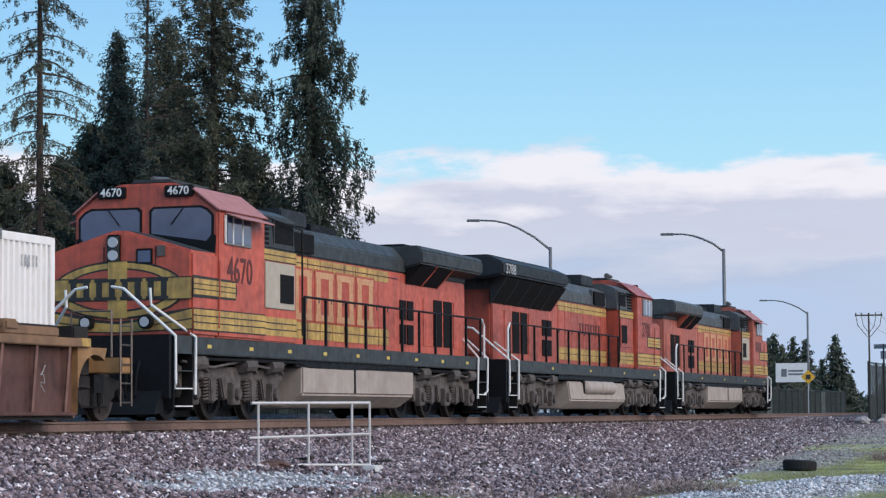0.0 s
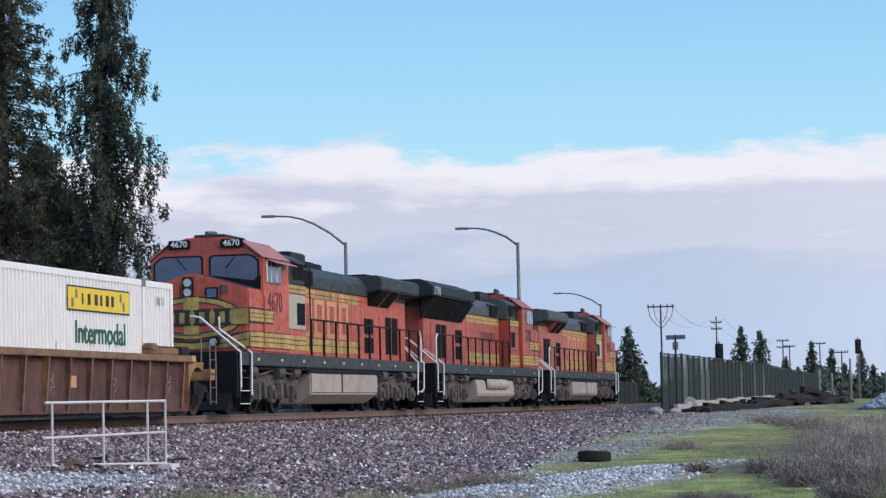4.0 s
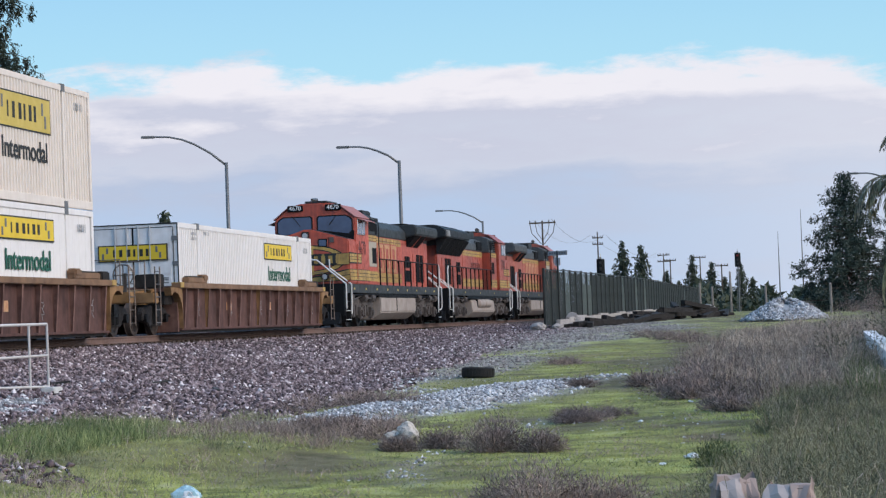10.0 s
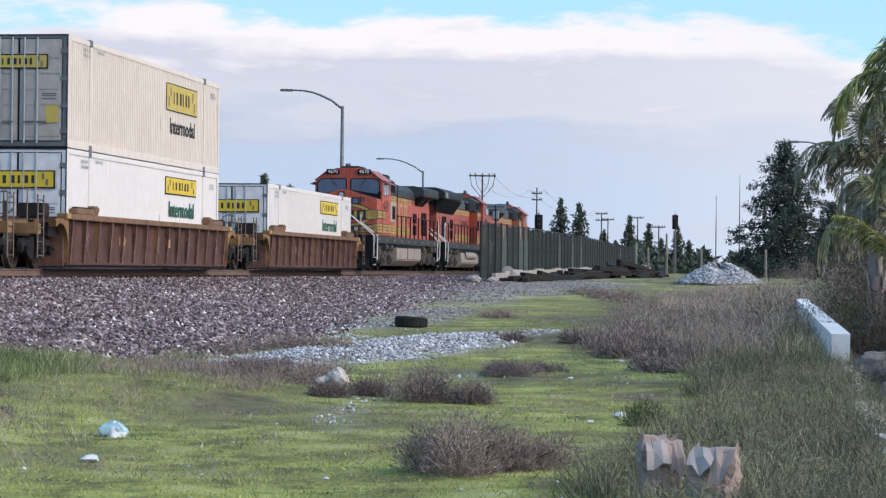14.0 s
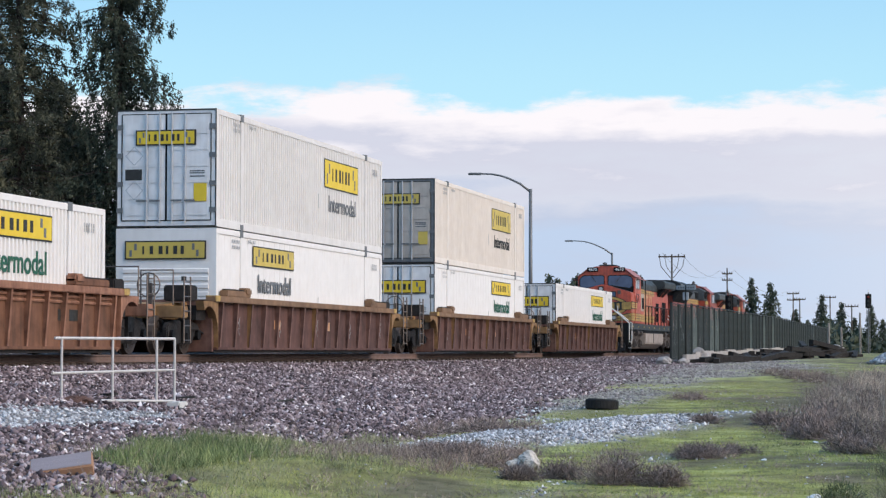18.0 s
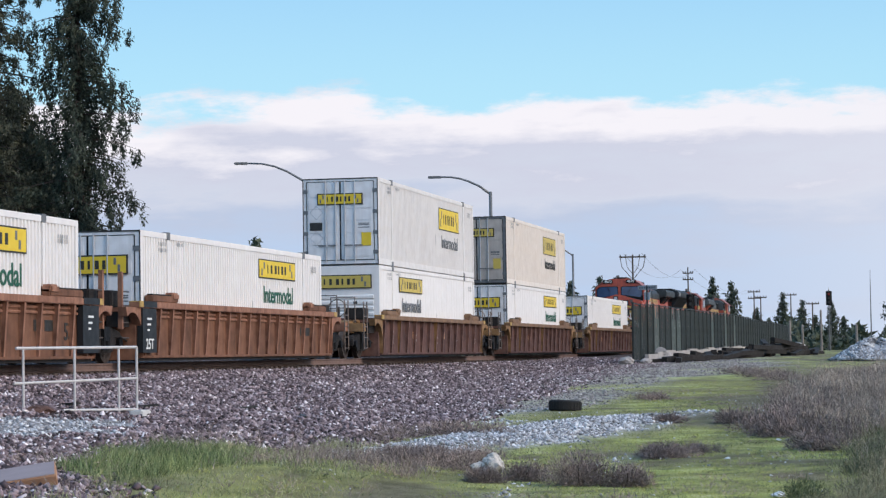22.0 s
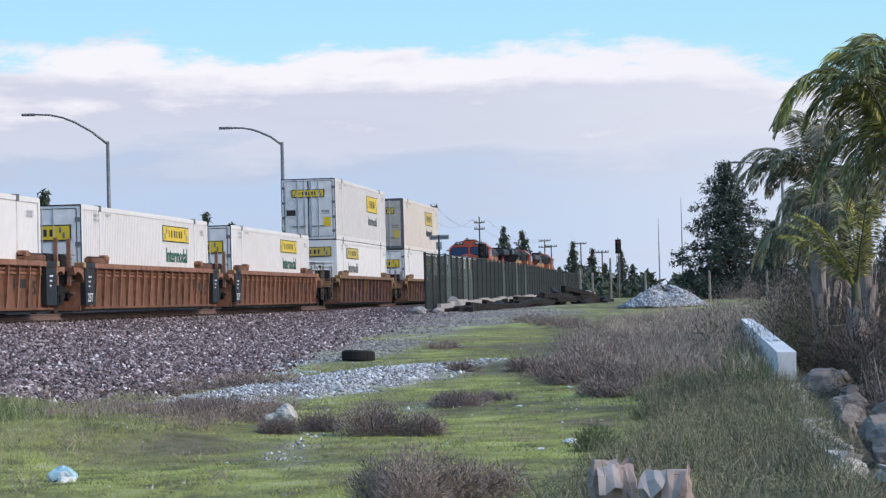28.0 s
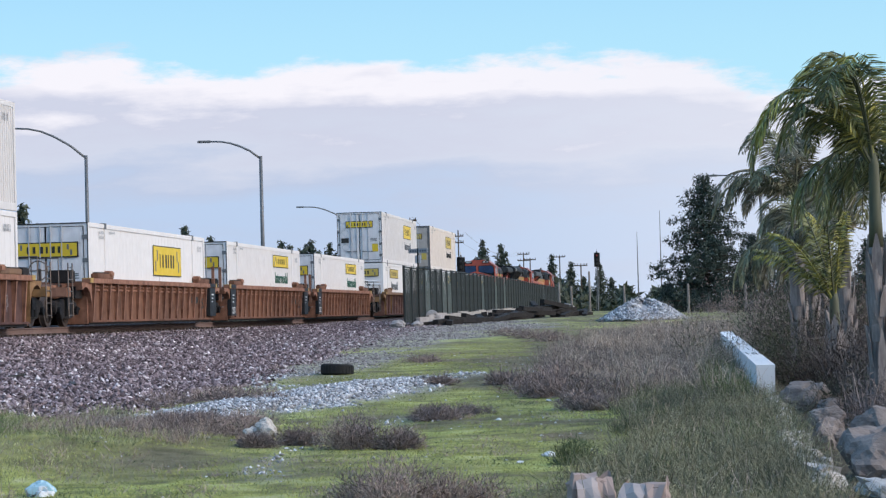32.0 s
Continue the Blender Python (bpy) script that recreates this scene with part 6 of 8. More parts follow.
def shrub(at, size, n, seed, material, name, label, category="shrub", flat=0.6, stem=0.5):
    rng = np.random.default_rng(seed)
    big = at[0] > 34
    rows = []
    mounds = [(0.0, 0.0, 0.62, 1.0)] + [(rng.normal() * 0.34, rng.normal() * 0.42, rng.uniform(0.35, 0.55), rng.uniform(0.55, 0.95)) for _ in range(5)]
    for mx, my, mr, mh in mounds:
        k = int(n * (0.55 if big else 1.1) * mr)
        d = rng.normal(size=(k, 3))
        d[:, 2] = np.abs(d[:, 2])
        d /= np.linalg.norm(d, axis=1, keepdims=True)
        r = rng.random(k) ** 0.45
        p = d * r[:, None] * size * mr * np.array([1, 1, 0]) + np.array([mx * size, my * size, 0.0])
        p[:, 2] = d[:, 2] * r * size * flat * 1.15 * mh
        v = d * 0.9 + rng.normal(size=(k, 3)) * 0.65 + np.array([0, 0, 0.45])
        v /= np.linalg.norm(v, axis=1, keepdims=True)
        q = p + v * ((0.075 if not big else 0.12) * (0.4 + 0.9 * rng.random(k)))[:, None]
        q[:, 2] = np.maximum(q[:, 2], 0.0)
        rows.append(np.concatenate([p, q, np.full((k, 1), 0.0030 if not big else 0.0062)], 1))
    me = blades("foliage", np.concatenate(rows), material)
    t = thing(name, label, category, "dry shrubs on the lot")
    t.matrix_basis = Matrix.Translation(at) @ Matrix.Rotation(0.3 * math.sin(seed), 4, "Z") @ Matrix.Diagonal((0.9, 1.15, 0.95, 1))
    s = Shape()
    for k in range(6):
        b = k * 1.05 + seed
        s.tube([(0, 0, -0.03), (0.3 * size * math.cos(b), 0.3 * size * math.sin(b), 0.4 * size * flat), (0.6 * size * math.cos(b), 0.6 * size * math.sin(b), 0.6 * size * flat)], 0.008, 4, 0.003)
    part("stem", s, BARK, t)
    share("foliage", me, t)
    return t


def clumps(name, label, n, per, seed, region, height, width, material, keep, lean=0.35, category="weeds", twig=2):
    """Tufts of thin stems with side twigs."""
    rng = np.random.default_rng(seed)
    out = []
    for u, v in rng.random((n, 2)):
        x, y = region(u, v)
        if not keep(x, y):
            continue
        z = ground_z(x, y) - 0.02
        h = height(x, y) * (0.55 + 0.75 * rng.random())
        b = np.stack([x + rng.normal(size=per) * 0.10, y + rng.normal(size=per) * 0.10, np.full(per, z)], 1)
        tip = b + np.stack([rng.normal(size=per) * lean * h, rng.normal(size=per) * lean * h, h * (0.5 + 0.6 * rng.random(per))], 1)
        out.append(np.concatenate([b, tip, np.full((per, 1), width)], 1))
        for _ in range(twig):
            k = 0.35 + 0.6 * rng.random((per, 1))
            m = b + (tip - b) * k
            e = m + rng.normal(size=(per, 3)) * h * 0.16 + np.array([0, 0, h * 0.06])
            out.append(np.concatenate([m, e, np.full((per, 1), width * 0.9)], 1))
    tagged(new(name, blades(name, np.concatenate(out), material)), label, category, kind="stuff")


def field(name, label, n, seed, region, height, width, material, category="grass", lean=0.25, keep=None):
    """Scattered blades over a region given as a function of two random numbers."""
    rng = np.random.default_rng(seed)
    rows = []
    for u, v in rng.random((n, 2)):
        x, y = region(u, v)
        if keep and not keep(x, y):
            continue
        h = height(x, y) * (0.5 + 0.7 * rng.random())
        z = ground_z(x, y) - 0.01
        rows.append((x, y, z, x + rng.normal() * lean * h, y + rng.normal() * lean * h, z + h, width * (0.6 + 0.6 * rng.random())))
    tagged(new(name, blades(name, rows, material)), label, category, kind="stuff")


def in_brush(x, y):
    """Where the dry weeds grow: between the open lot and the low wall."""
    left = 1.75 + 0.9 * n2(x, 0, 0.35, 9) + 0.7 * n2(x, y, 0.9, 3) + 1.3 * smoothstep(38, 46, x) - 1.0 * smoothstep(62, 74, x)
    return -0.7 < y < left and 30.5 < x < 74 + 3 * n2(0, y, 0.7, 5) and x > 36 - 2.6 * n2(x, y, 0.5, 8) - 1.0 * (y > 1.0)


def vegetation():
    open_lot = lambda x, y: ballast_amount(x, y) < 0.5 and pale_gravel(x, y) < 0.35
    field("short_grass", "short yellow-green grass over the lot", 150000, 11, lambda u, v: (14 + 52 * u ** 1.5, -1.0 + 12.5 * v), lambda x, y: 0.035 + 0.03 * max(0, n2(x, y, 0.7, 3)), 0.004, GRASS, lean=0.7, keep=lambda x, y: green_amount(x, y) > 0.08 and open_lot(x, y))
    clumps("weed_tufts", "grey-brown weed tufts in the grass", 1700, 14, 51, lambda u, v: (15 + 45 * u ** 1.2, 1.0 + 9.5 * v), lambda x, y: 0.11, 0.003, DRY, lambda x, y: open_lot(x, y) and n2(x, y, 0.5, 41) > 0.12, lean=0.6, category="weeds")
    clumps("dark_tufts", "small dark green tufts in the lot's grass", 2600, 12, 61, lambda u, v: (14.5 + 40 * u ** 1.2, 1.0 + 9.0 * v), lambda x, y: 0.05 + 0.05 * max(0.0, n2(x, y, 0.9, 5)), 0.0035, GRASS_DEEP, lambda x, y: open_lot(x, y) and n2(x, y, 0.7, 71) > 0.0, lean=0.8, category="grass", twig=0)
    clumps("tall_grass", "taller grey-green grass by the ballast's foot", 2300, 16, 12, lambda u, v: (18 + 17 * u, 6.0 + 5.2 * v), lambda x, y: 0.07 + 0.10 * smoothstep(8.0, 9.0, y) + 0.10 * max(0, n2(x, y, 0.5, 8)), 0.0032, GRASS_FOOT, lambda x, y: ballast_amount(x, y) < 0.75 and y - 7.0 + (x - 24) * 0.14 + 0.9 * n2(x, y, 0.6, 3) > 0 and not (x < 26.5 and y > 9.0), category="grass", twig=1)
    clumps("foot_stalks", "thin grey stalks above the grass at the ballast's foot", 420, 7, 66, lambda u, v: (18.5 + 16 * u, 6.2 + 4.6 * v), lambda x, y: 0.24, 0.0028, DRY, lambda x, y: n2(x, y, 0.6, 91) > 0.0 and pale_gravel(x, y) < 0.5, lean=0.4, twig=3)
    clumps("purple_weeds", "dull purple-brown weeds at the ballast's foot", 1100, 14, 52, lambda u, v: (27 + 12 * u, 6.2 + 3.6 * v), lambda x, y: 0.17, 0.003, DRY_DARK, lambda x, y: ballast_amount(x, y) < 0.8 and n2(x, y, 0.6, 44) > 0.02 and pale_gravel(x, y) < 0.6, lean=0.5)
    clumps("lush_grass", "lush dark green grass at the ballast's foot", 1900, 15, 13, lambda u, v: (23.5 + 9.0 * u, 7.8 + 3.2 * v), lambda x, y: 0.15 + 0.12 * max(0.0, 0.4 + n2(x, y, 1.1, 4)), 0.0036, GRASS_LUSH, lambda x, y: math.hypot((x - 27.6) / 4.2, (y - 9.4 - 0.12 * (x - 27)) / 1.0) + 0.6 * n2(x, y, 0.8, 21) < 0.85, category="grass", twig=0)
    clumps("bank_grass", "long grey-green grass growing before the low wall", 3400, 15, 14, lambda u, v: (13.5 + 24 * u, -1.05 + 2.7 * v), lambda x, y: 0.28 + 0.18 * n2(x, y, 0.6, 5), 0.0028, GRASS_PALE, lambda x, y: y < 1.2 + 0.6 * n2(x, y, 0.5, 2) - 0.02 * (x - 20) and (x < 35.4 or y > -0.5), lean=0.42, category="grass")
    clumps("bank_undergrass", "dark green grass below the taller stalks", 3000, 14, 53, lambda u, v: (13.5 + 26 * u, -1.05 + 2.6 * v), lambda x, y: 0.17, 0.004, GRASS_DEEP, lambda x, y: y < 1.25 + 0.6 * n2(x, y, 0.5, 2) - 0.02 * (x - 20) and (x < 35.4 or y > -0.55), lean=0.5, category="grass", twig=0)
    clumps("bank_grass_green", "fresh green grass tufts before the low wall", 700, 16, 15, lambda u, v: (24 + 22 * u, -0.85 + 1.9 * v), lambda x, y: 0.30, 0.004, GRASS_DEEP, lambda x, y: n2(x, y, 0.45, 31) > 0.12 and (x < 35.4 or y > -0.5 + 0.02 * (x - 35)), category="grass", twig=0)
    clumps("wall_grass", "long grass leaning on the low wall", 420, 14, 63, lambda u, v: (35 + 20 * u ** 1.3, -0.62 + 0.50 * v + 0.02 * 20 * u ** 1.3), lambda x, y: 0.46, 0.0040, GRASS_DEEP, lambda x, y: x < 43 or n2(x, y, 0.8, 3) > 0.1, lean=0.25, category="grass", twig=0)
    clumps("bank_stalks", "thin pale stalks above the bank grass", 260, 3, 64, lambda u, v: (14 + 22 * u, -1.0 + 2.5 * v), lambda x, y: 0.44, 0.0026, DRY, lambda x, y: y < 1.2 + 0.6 * n2(x, y, 0.5, 2) - 0.02 * (x - 20), lean=0.2, twig=2)
    clumps("dry_weeds", "tall pale dry weeds", 3600, 16, 16, lambda u, v: (30.5 + 44 * u, -0.7 + 5.2 * v), lambda x, y: 0.42 + 0.34 * n2(x, y, 0.6, 4) + 0.2 * n2(x, y, 1.9, 2), 0.0036, DRY, lambda x, y: in_brush(x, y) and n2(x, y, 0.7, 17) > -0.25, lean=0.33)
    clumps("tall_stalks", "tall bleached weed stalks above the brush", 750, 7, 62, lambda u, v: (31 + 42 * u, -0.7 + 4.6 * v), lambda x, y: 0.62 + 0.2 * n2(x, y, 1.3, 2), 0.0042, STALK, lambda x, y: in_brush(x, y) and n2(x, y, 0.55, 81) > 0.02, lean=0.16, twig=3)
    clumps("dark_weeds", "dark dead brush among the dry weeds", 2900, 18, 17, lambda u, v: (30.5 + 44 * u, -0.7 + 5.2 * v), lambda x, y: 0.30 + 0.16 * n2(x, y, 0.8, 6), 0.0036, DRY_DARK, lambda x, y: in_brush(x, y) and n2(x, y, 0.5, 27) > -0.12, lean=0.6)
    clumps("green_weeds", "grey-green weeds among the dry brush", 2200, 14, 18, lambda u, v: (30.5 + 34 * u, -0.7 + 4.6 * v), lambda x, y: 0.24, 0.0036, GRASS_PALE, lambda x, y: in_brush(x, y) and n2(x, y, 0.6, 37) > 0.0, lean=0.5)
    for x, y, s, n, f in ((18.7, 2.55, 0.55, 3400, 0.85), (18.9, 2.05, 0.40, 2000, 0.75), (27.7, 4.25, 0.50, 2400, 0.85), (27.6, 3.65, 0.36, 1500, 0.75), (27.8, 5.42, 0.24, 1200, 0.8), (29.4, 6.4, 0.45, 2200, 0.5), (33.2, 3.9, 0.4, 1400, 0.5), (38.0, 2.5, 0.5, 1500, 0.5), (40.5, 3.0, 0.45, 1300, 0.4), (34.6, 1.8, 0.45, 1500, 0.6), (33.4, 3.85, 0.42, 1000, 0.5), (34.0, 3.5, 0.26, 600, 0.5), (30.4, 6.9, 0.5, 1700, 0.35), (29.2, 5.9, 0.55, 1700, 0.6), (28.4, 5.0, 0.38, 1200, 0.7), (37.0, 7.6, 0.9, 1500, 0.22), (42, 4.84, 0.35, 600, 0.4), (42, 3.7, 0.42, 900, 0.6), (53.4, 6.4, 0.45, 500, 0.25), (70, 5.2, 0.9, 900, 0.3), (74, 6.2, 1.0, 800, 0.25), (39.0, 2.5, 0.6, 1300, 0.7), (43.0, 2.7, 0.7, 1400, 0.65), (36.5, 1.9, 0.5, 1100, 0.8), (49.5, 2.9, 0.8, 1300, 0.6), (66, 4.4, 0.8, 900, 0.35)):
        shrub((x, y, ground_z(x, y)), s, n, int(x * 7), DRY_DARK, "dry_shrub", "low dark dead shrub on the grass", flat=f)
    for az, d, s, n, f in ((-0.7, 117, 0.9, 1200, 1.2), (-0.2, 121, 0.8, 1000, 0.9), (0.9, 122, 0.7, 900, 0.8), (-1.5, 110, 1.0, 1200, 1.0), (1.4, 128, 0.8, 900, 0.9)):
        x, y, z = polar(az, d)
        shrub((x, y, z), s, n, int(d * 3), DRY_DARK, "dry_shrub", "dark bare shrub below the evergreen", flat=f)
    for x, y, s, n in ((24.6, 1.35, 0.35, 900), (22.0, 0.5, 0.3, 700)):
        shrub((x, y, ground_z(x, y)), s, n, int(x * 9), GRASS_DEEP, "weed_clump", "leafy green weed clump", "weed", flat=0.8)
    # undergrowth round the palms
    for x, y, s, n, m in ((40, -2.3, 0.9, 1500, UNDER), (44, -2.0, 1.1, 1600, UNDER_GREEN), (48, -1.7, 1.2, 1800, UNDER), (38, -3.2, 1.1, 1600, UNDER), (34.5, -2.9, 0.8, 1200, UNDER_GREEN), (56, -2.6, 1.6, 2000, UNDER_GREEN), (65, -2.6, 1.8, 2000, DRY_DARK), (46, -3.8, 1.8, 2200, UNDER_GREEN), (36.5, -2.1, 1.0, 2600, UNDER), (41.5, -2.4, 1.3, 3400, UNDER), (44.5, -1.7, 1.3, 3000, UNDER_GREEN), (40.2, -1.6, 0.8, 2000, UNDER_GREEN), (47, -2.9, 1.8, 3200, DRY_DARK), (43, -3.4, 1.7, 3200, UNDER), (35, -3.0, 1.1, 2400, UNDER), (33, -2.2, 0.6, 1400, UNDER_GREEN), (50, -2.4, 1.3, 2400, UNDER_GREEN), (29, -2.4, 0.5, 900, DRY_DARK), (58, -4.2, 2.0, 2600, UNDER_GREEN), (68, -3.6, 2.2, 2600, UNDER_GREEN), (80, -5.5, 2.6, 2600, NEEDLE), (52, -4.4, 2.2, 2400, UNDER_GREEN), (62, -1.6, 1.2, 1400, DRY_DARK), (78, -2.8, 1.9, 2000, UNDER), (30.5, -3.4, 0.9, 1000, UNDER)):
        shrub((x, y, ground_z(x, y) - 0.02), s, n, int(x * 3), m, "undergrowth", "tangled undergrowth below the palms", flat=1.25, stem=0.7)
    clumps("bare_stems", "bare grey stems standing in the undergrowth", 520, 8, 75, lambda u, v: (29 + 36 * u, -1.9 - (1.2 + 3.2 * u) * v), lambda x, y: 0.75 + 0.5 * n2(x, y, 0.8, 6), 0.0075, UNDER_STEM, lambda x, y: True, lean=0.22, category="undergrowth", twig=3)
    wind = (0.0, 0.20, 0.0)
    # every sixth frond takes the yellow, as if sunlit
    palm(polar(-4.25, 31.4), 3.4, 14, 2.4, 50, PALM_LEAF, wind, "feather palm with wind-bent fronds and pale shaggy trunk", PALM_YELLOW, 1.1, 0.125, 0.45, 6)
    palm(polar(-3.2, 37.5), 1.5, 8, 1.75, 80, PALM_LEAF, (0.0, 0.06, 0.0), "young feather palm with yellow inner fronds", PALM_YELLOW, 0.5, 0.13, 0.9, 2, 4.0)
    palm(polar(-2.35, 43.0), 3.25, 17, 1.95, 97, PALM_BROWN, wind, "palm with dark drooping half-dead fronds", PALM_GREY, 0.5, 0.15, 1.2, 2, 1.4)
    palm(polar(-2.65, 46.0), 2.2, 18, 2.0, 95, PALM_GREY, wind, "dusty grey-green palm with drooping fronds", PALM_BROWN, 0.4, 0.14, 1.5, 3)
    palm(polar(-3.5, 41.0), 2.4, 17, 2.0, 120, PALM_BROWN, wind, "dark green feather palm behind the others", None, 0.5, 0.14, 1.4)
    palm(polar(-2.95, 47.5), 2.9, 18, 1.9, 133, PALM_GREY, wind, "dusty palm with hanging grey-green fronds behind the others", PALM_BROWN, 0.5, 0.15, 1.5, 2)
    palm(polar(-5.25, 33.0), 3.0, 17, 2.4, 140, PALM_LEAF, wind, "dark feather palm beside the boulders", None, 0.9, 0.15, 1.0)


# ---- built things round the track ----


PALE_PIPE = mat("pale_dull_pipe_paint", (0.62, 0.60, 0.585), 0.55, metal=0.15, dark=(0.40, 0.37, 0.35), scale=9, amount=0.7)


def pipe_barrier():
    b = thing("pipe_barrier", "galvanised pipe barrier standing loose beside the ballast", "barrier")
    A, B = Vector((34.45, 14.12, 0)), Vector((36.55, 12.98, 0))
    at = lambda k, z: tuple(A.lerp(B, k)[:2]) + (z,)
    part("top_rail", Shape().tube([at(-0.06, 0.415), at(1.0, 0.415)], 0.024, 8), PALE_PIPE, b)
    part("middle_rail", Shape().tube([at(-0.08, -0.14), at(1.0, -0.10)], 0.022, 8), PALE_PIPE, b)
    part("bottom_rail", Shape().tube([at(0.34, -0.585), at(1.0, -0.615)], 0.022, 8), PALE_PIPE, b)
    for k, z in ((0.0, -0.66), (0.44, -0.70), (0.835, -0.68), (1.0, -0.66)):
        part("upright", Shape().tube([at(k, z - 0.03), at(k, 0.415)], 0.022, 8), PALE_PIPE, b)
    part("foot_slab", Shape().box(36.15, 36.6, 12.75, 12.98, -0.74, -0.62), mat("concrete_slab", (0.66, 0.65, 0.63), 0.9, scale=9, bump=0.3), b, "small concrete slab", bevel=0.02)


def tyre():
    s = Shape()
    prof = [(0.20, -0.10), (0.27, -0.115), (0.325, -0.10), (0.34, -0.05), (0.34, 0.05), (0.325, 0.10), (0.27, 0.115), (0.20, 0.10), (0.20, 0.07), (0.27, 0.05), (0.27, -0.05), (0.20, -0.07)]
    n, seg = len(prof), 28
    v = [(r * math.cos(2 * math.pi * j / seg), r * math.sin(2 * math.pi * j / seg), z) for r, z in prof for j in range(seg)]
    s.add(v, [(i * seg + j, i * seg + (j + 1) % seg, ((i + 1) % n) * seg + (j + 1) % seg, ((i + 1) % n) * seg + j) for i in range(n) for j in range(seg)])
    t = thing("tyre", "old black car tyre lying flat on gravel", "tyre")
    t.matrix_basis = Matrix.Translation((47.3, 7.52, ground_z(47.3, 7.52) + 0.10)) @ pose(0, 0, 0, 3, 2, 10)
    part("casing", s, RUBBER, t, smooth=True)
    for i in range(28):
        a = 2 * math.pi * i / 28
        part("tread_block", Shape().box(0.335, 0.343, -0.031, 0.031, -0.08, 0.08, Matrix.Rotation(a, 4, "Z")), RUBBER, t)


def rock_mesh(name, seed, material, sub=3, rough=0.45):
    bm = bmesh.new()
    bmesh.ops.create_icosphere(bm, subdivisions=sub, radius=1.0)
    rr = random.Random(seed)
    cuts = [(Vector((rr.gauss(0, 1), rr.gauss(0, 1), rr.gauss(0.3, 1))).normalized(), rr.uniform(0.72, 0.98)) for _ in range(14)]
    for v in bm.verts:
        o = Vector((seed * 3.7, seed * 1.3, 0))
        k = 1 + rough * noise.noise(v.co * 1.1 + o) + rough * 0.5 * noise.noise(v.co * 2.7 + o) + rough * 0.2 * noise.noise(v.co * 6 + o)
        v.co = v.co * k
        for c, dist in cuts:
            over = v.co.dot(c) - dist
            if over > 0:
                v.co -= c * over * 0.8
        v.co += Vector((1, 1, 1)) * (rough * 0.10 * noise.noise(v.co * 5 + o))
        v.co.z = max(v.co.z, -0.55)
    me = bpy.data.meshes.new(name)
    bm.to_mesh(me)
    bm.free()
    me.materials.append(material)
    return me


BOULDER = mat("tan_boulder_stone", (0.28, 0.24, 0.22), 0.9, dark=(0.070, 0.056, 0.050), scale=2.2, amount=0.95, bump=0.6, bscale=10)
PALE_ROCK = mat("pale_limestone", (0.78, 0.72, 0.65), 0.9, dark=(0.07, 0.055, 0.05), scale=22, amount=0.9, bump=0.6, bscale=14)
CONCRETE = mat("broken_concrete", (0.42, 0.39, 0.37), 0.9, dark=(0.24, 0.22, 0.21), scale=5, amount=0.8, bump=0.4)
SLAB_WHITE = mat("whitewashed_concrete", (0.44, 0.43, 0.42), 0.85, dark=(0.22, 0.205, 0.19), scale=5, amount=0.7, bump=0.4)
PALE_STONE = mat("pale_crushed_stone", (0.42, 0.43, 0.45), 0.9, dark=(0.22, 0.225, 0.235), scale=14, amount=0.9)


def stone(at, size, seed, material, name, label, group="", rough=0.45):
    t = tagged(new(name, rock_mesh(name, seed, material, 4, rough)), label, "rock", group)
    t.matrix_basis = Matrix.Translation((at[0], at[1], ground_z(*at[:2]) + size[2] * 0.42)) @ Matrix.Rotation(seed, 4, "Z") @ Matrix.Diagonal((*size, 1))


def rocks():
    stone((28.5, 5.5), (0.20, 0.19, 0.22), 14, PALE_ROCK, "pale_rock", "pale pitted rock among dead shrubs", rough=0.85)
    g = "boulders by the palms"
    for x, y, sx, sz, k in ((22.3, -1.72, 0.50, 0.36, 2), (25.6, -1.32, 0.24, 0.26, 3), (24.2, -2.35, 0.46, 0.34, 4), (33.6, -1.45, 0.42, 0.32, 5), (26.6, -1.95, 0.34, 0.30, 7), (30.2, -1.55, 0.26, 0.20, 8), (32.8, -1.75, 0.22, 0.18, 6), (27.6, -2.2, 0.26, 0.2, 9)):
        stone((x, y), (sx, sx * 0.9, sz), k, BOULDER, "boulder", "tan weathered boulder beside the low wall", g)
    stone((186, -3.4), (1.2, 0.9, 0.75), 12, BOULDER, "boulder", "tan boulder at the far end of the lot", g)
    for x, y, s, k in ((91.6, 12.1, 0.34, 20), (94.6, 11.6, 0.22, 21), (97, 11.8, 0.30, 22), (101.5, 11.9, 0.55, 23), (104, 11.8, 0.32, 24), (92.9, 11.5, 0.22, 25), (99, 11.6, 0.2, 26)):
        stone((x, y), (s, s * 0.8, s * 0.75), k, CONCRETE, "concrete_chunk", "broken grey concrete chunk at the fence's foot", "concrete chunks by the fence")


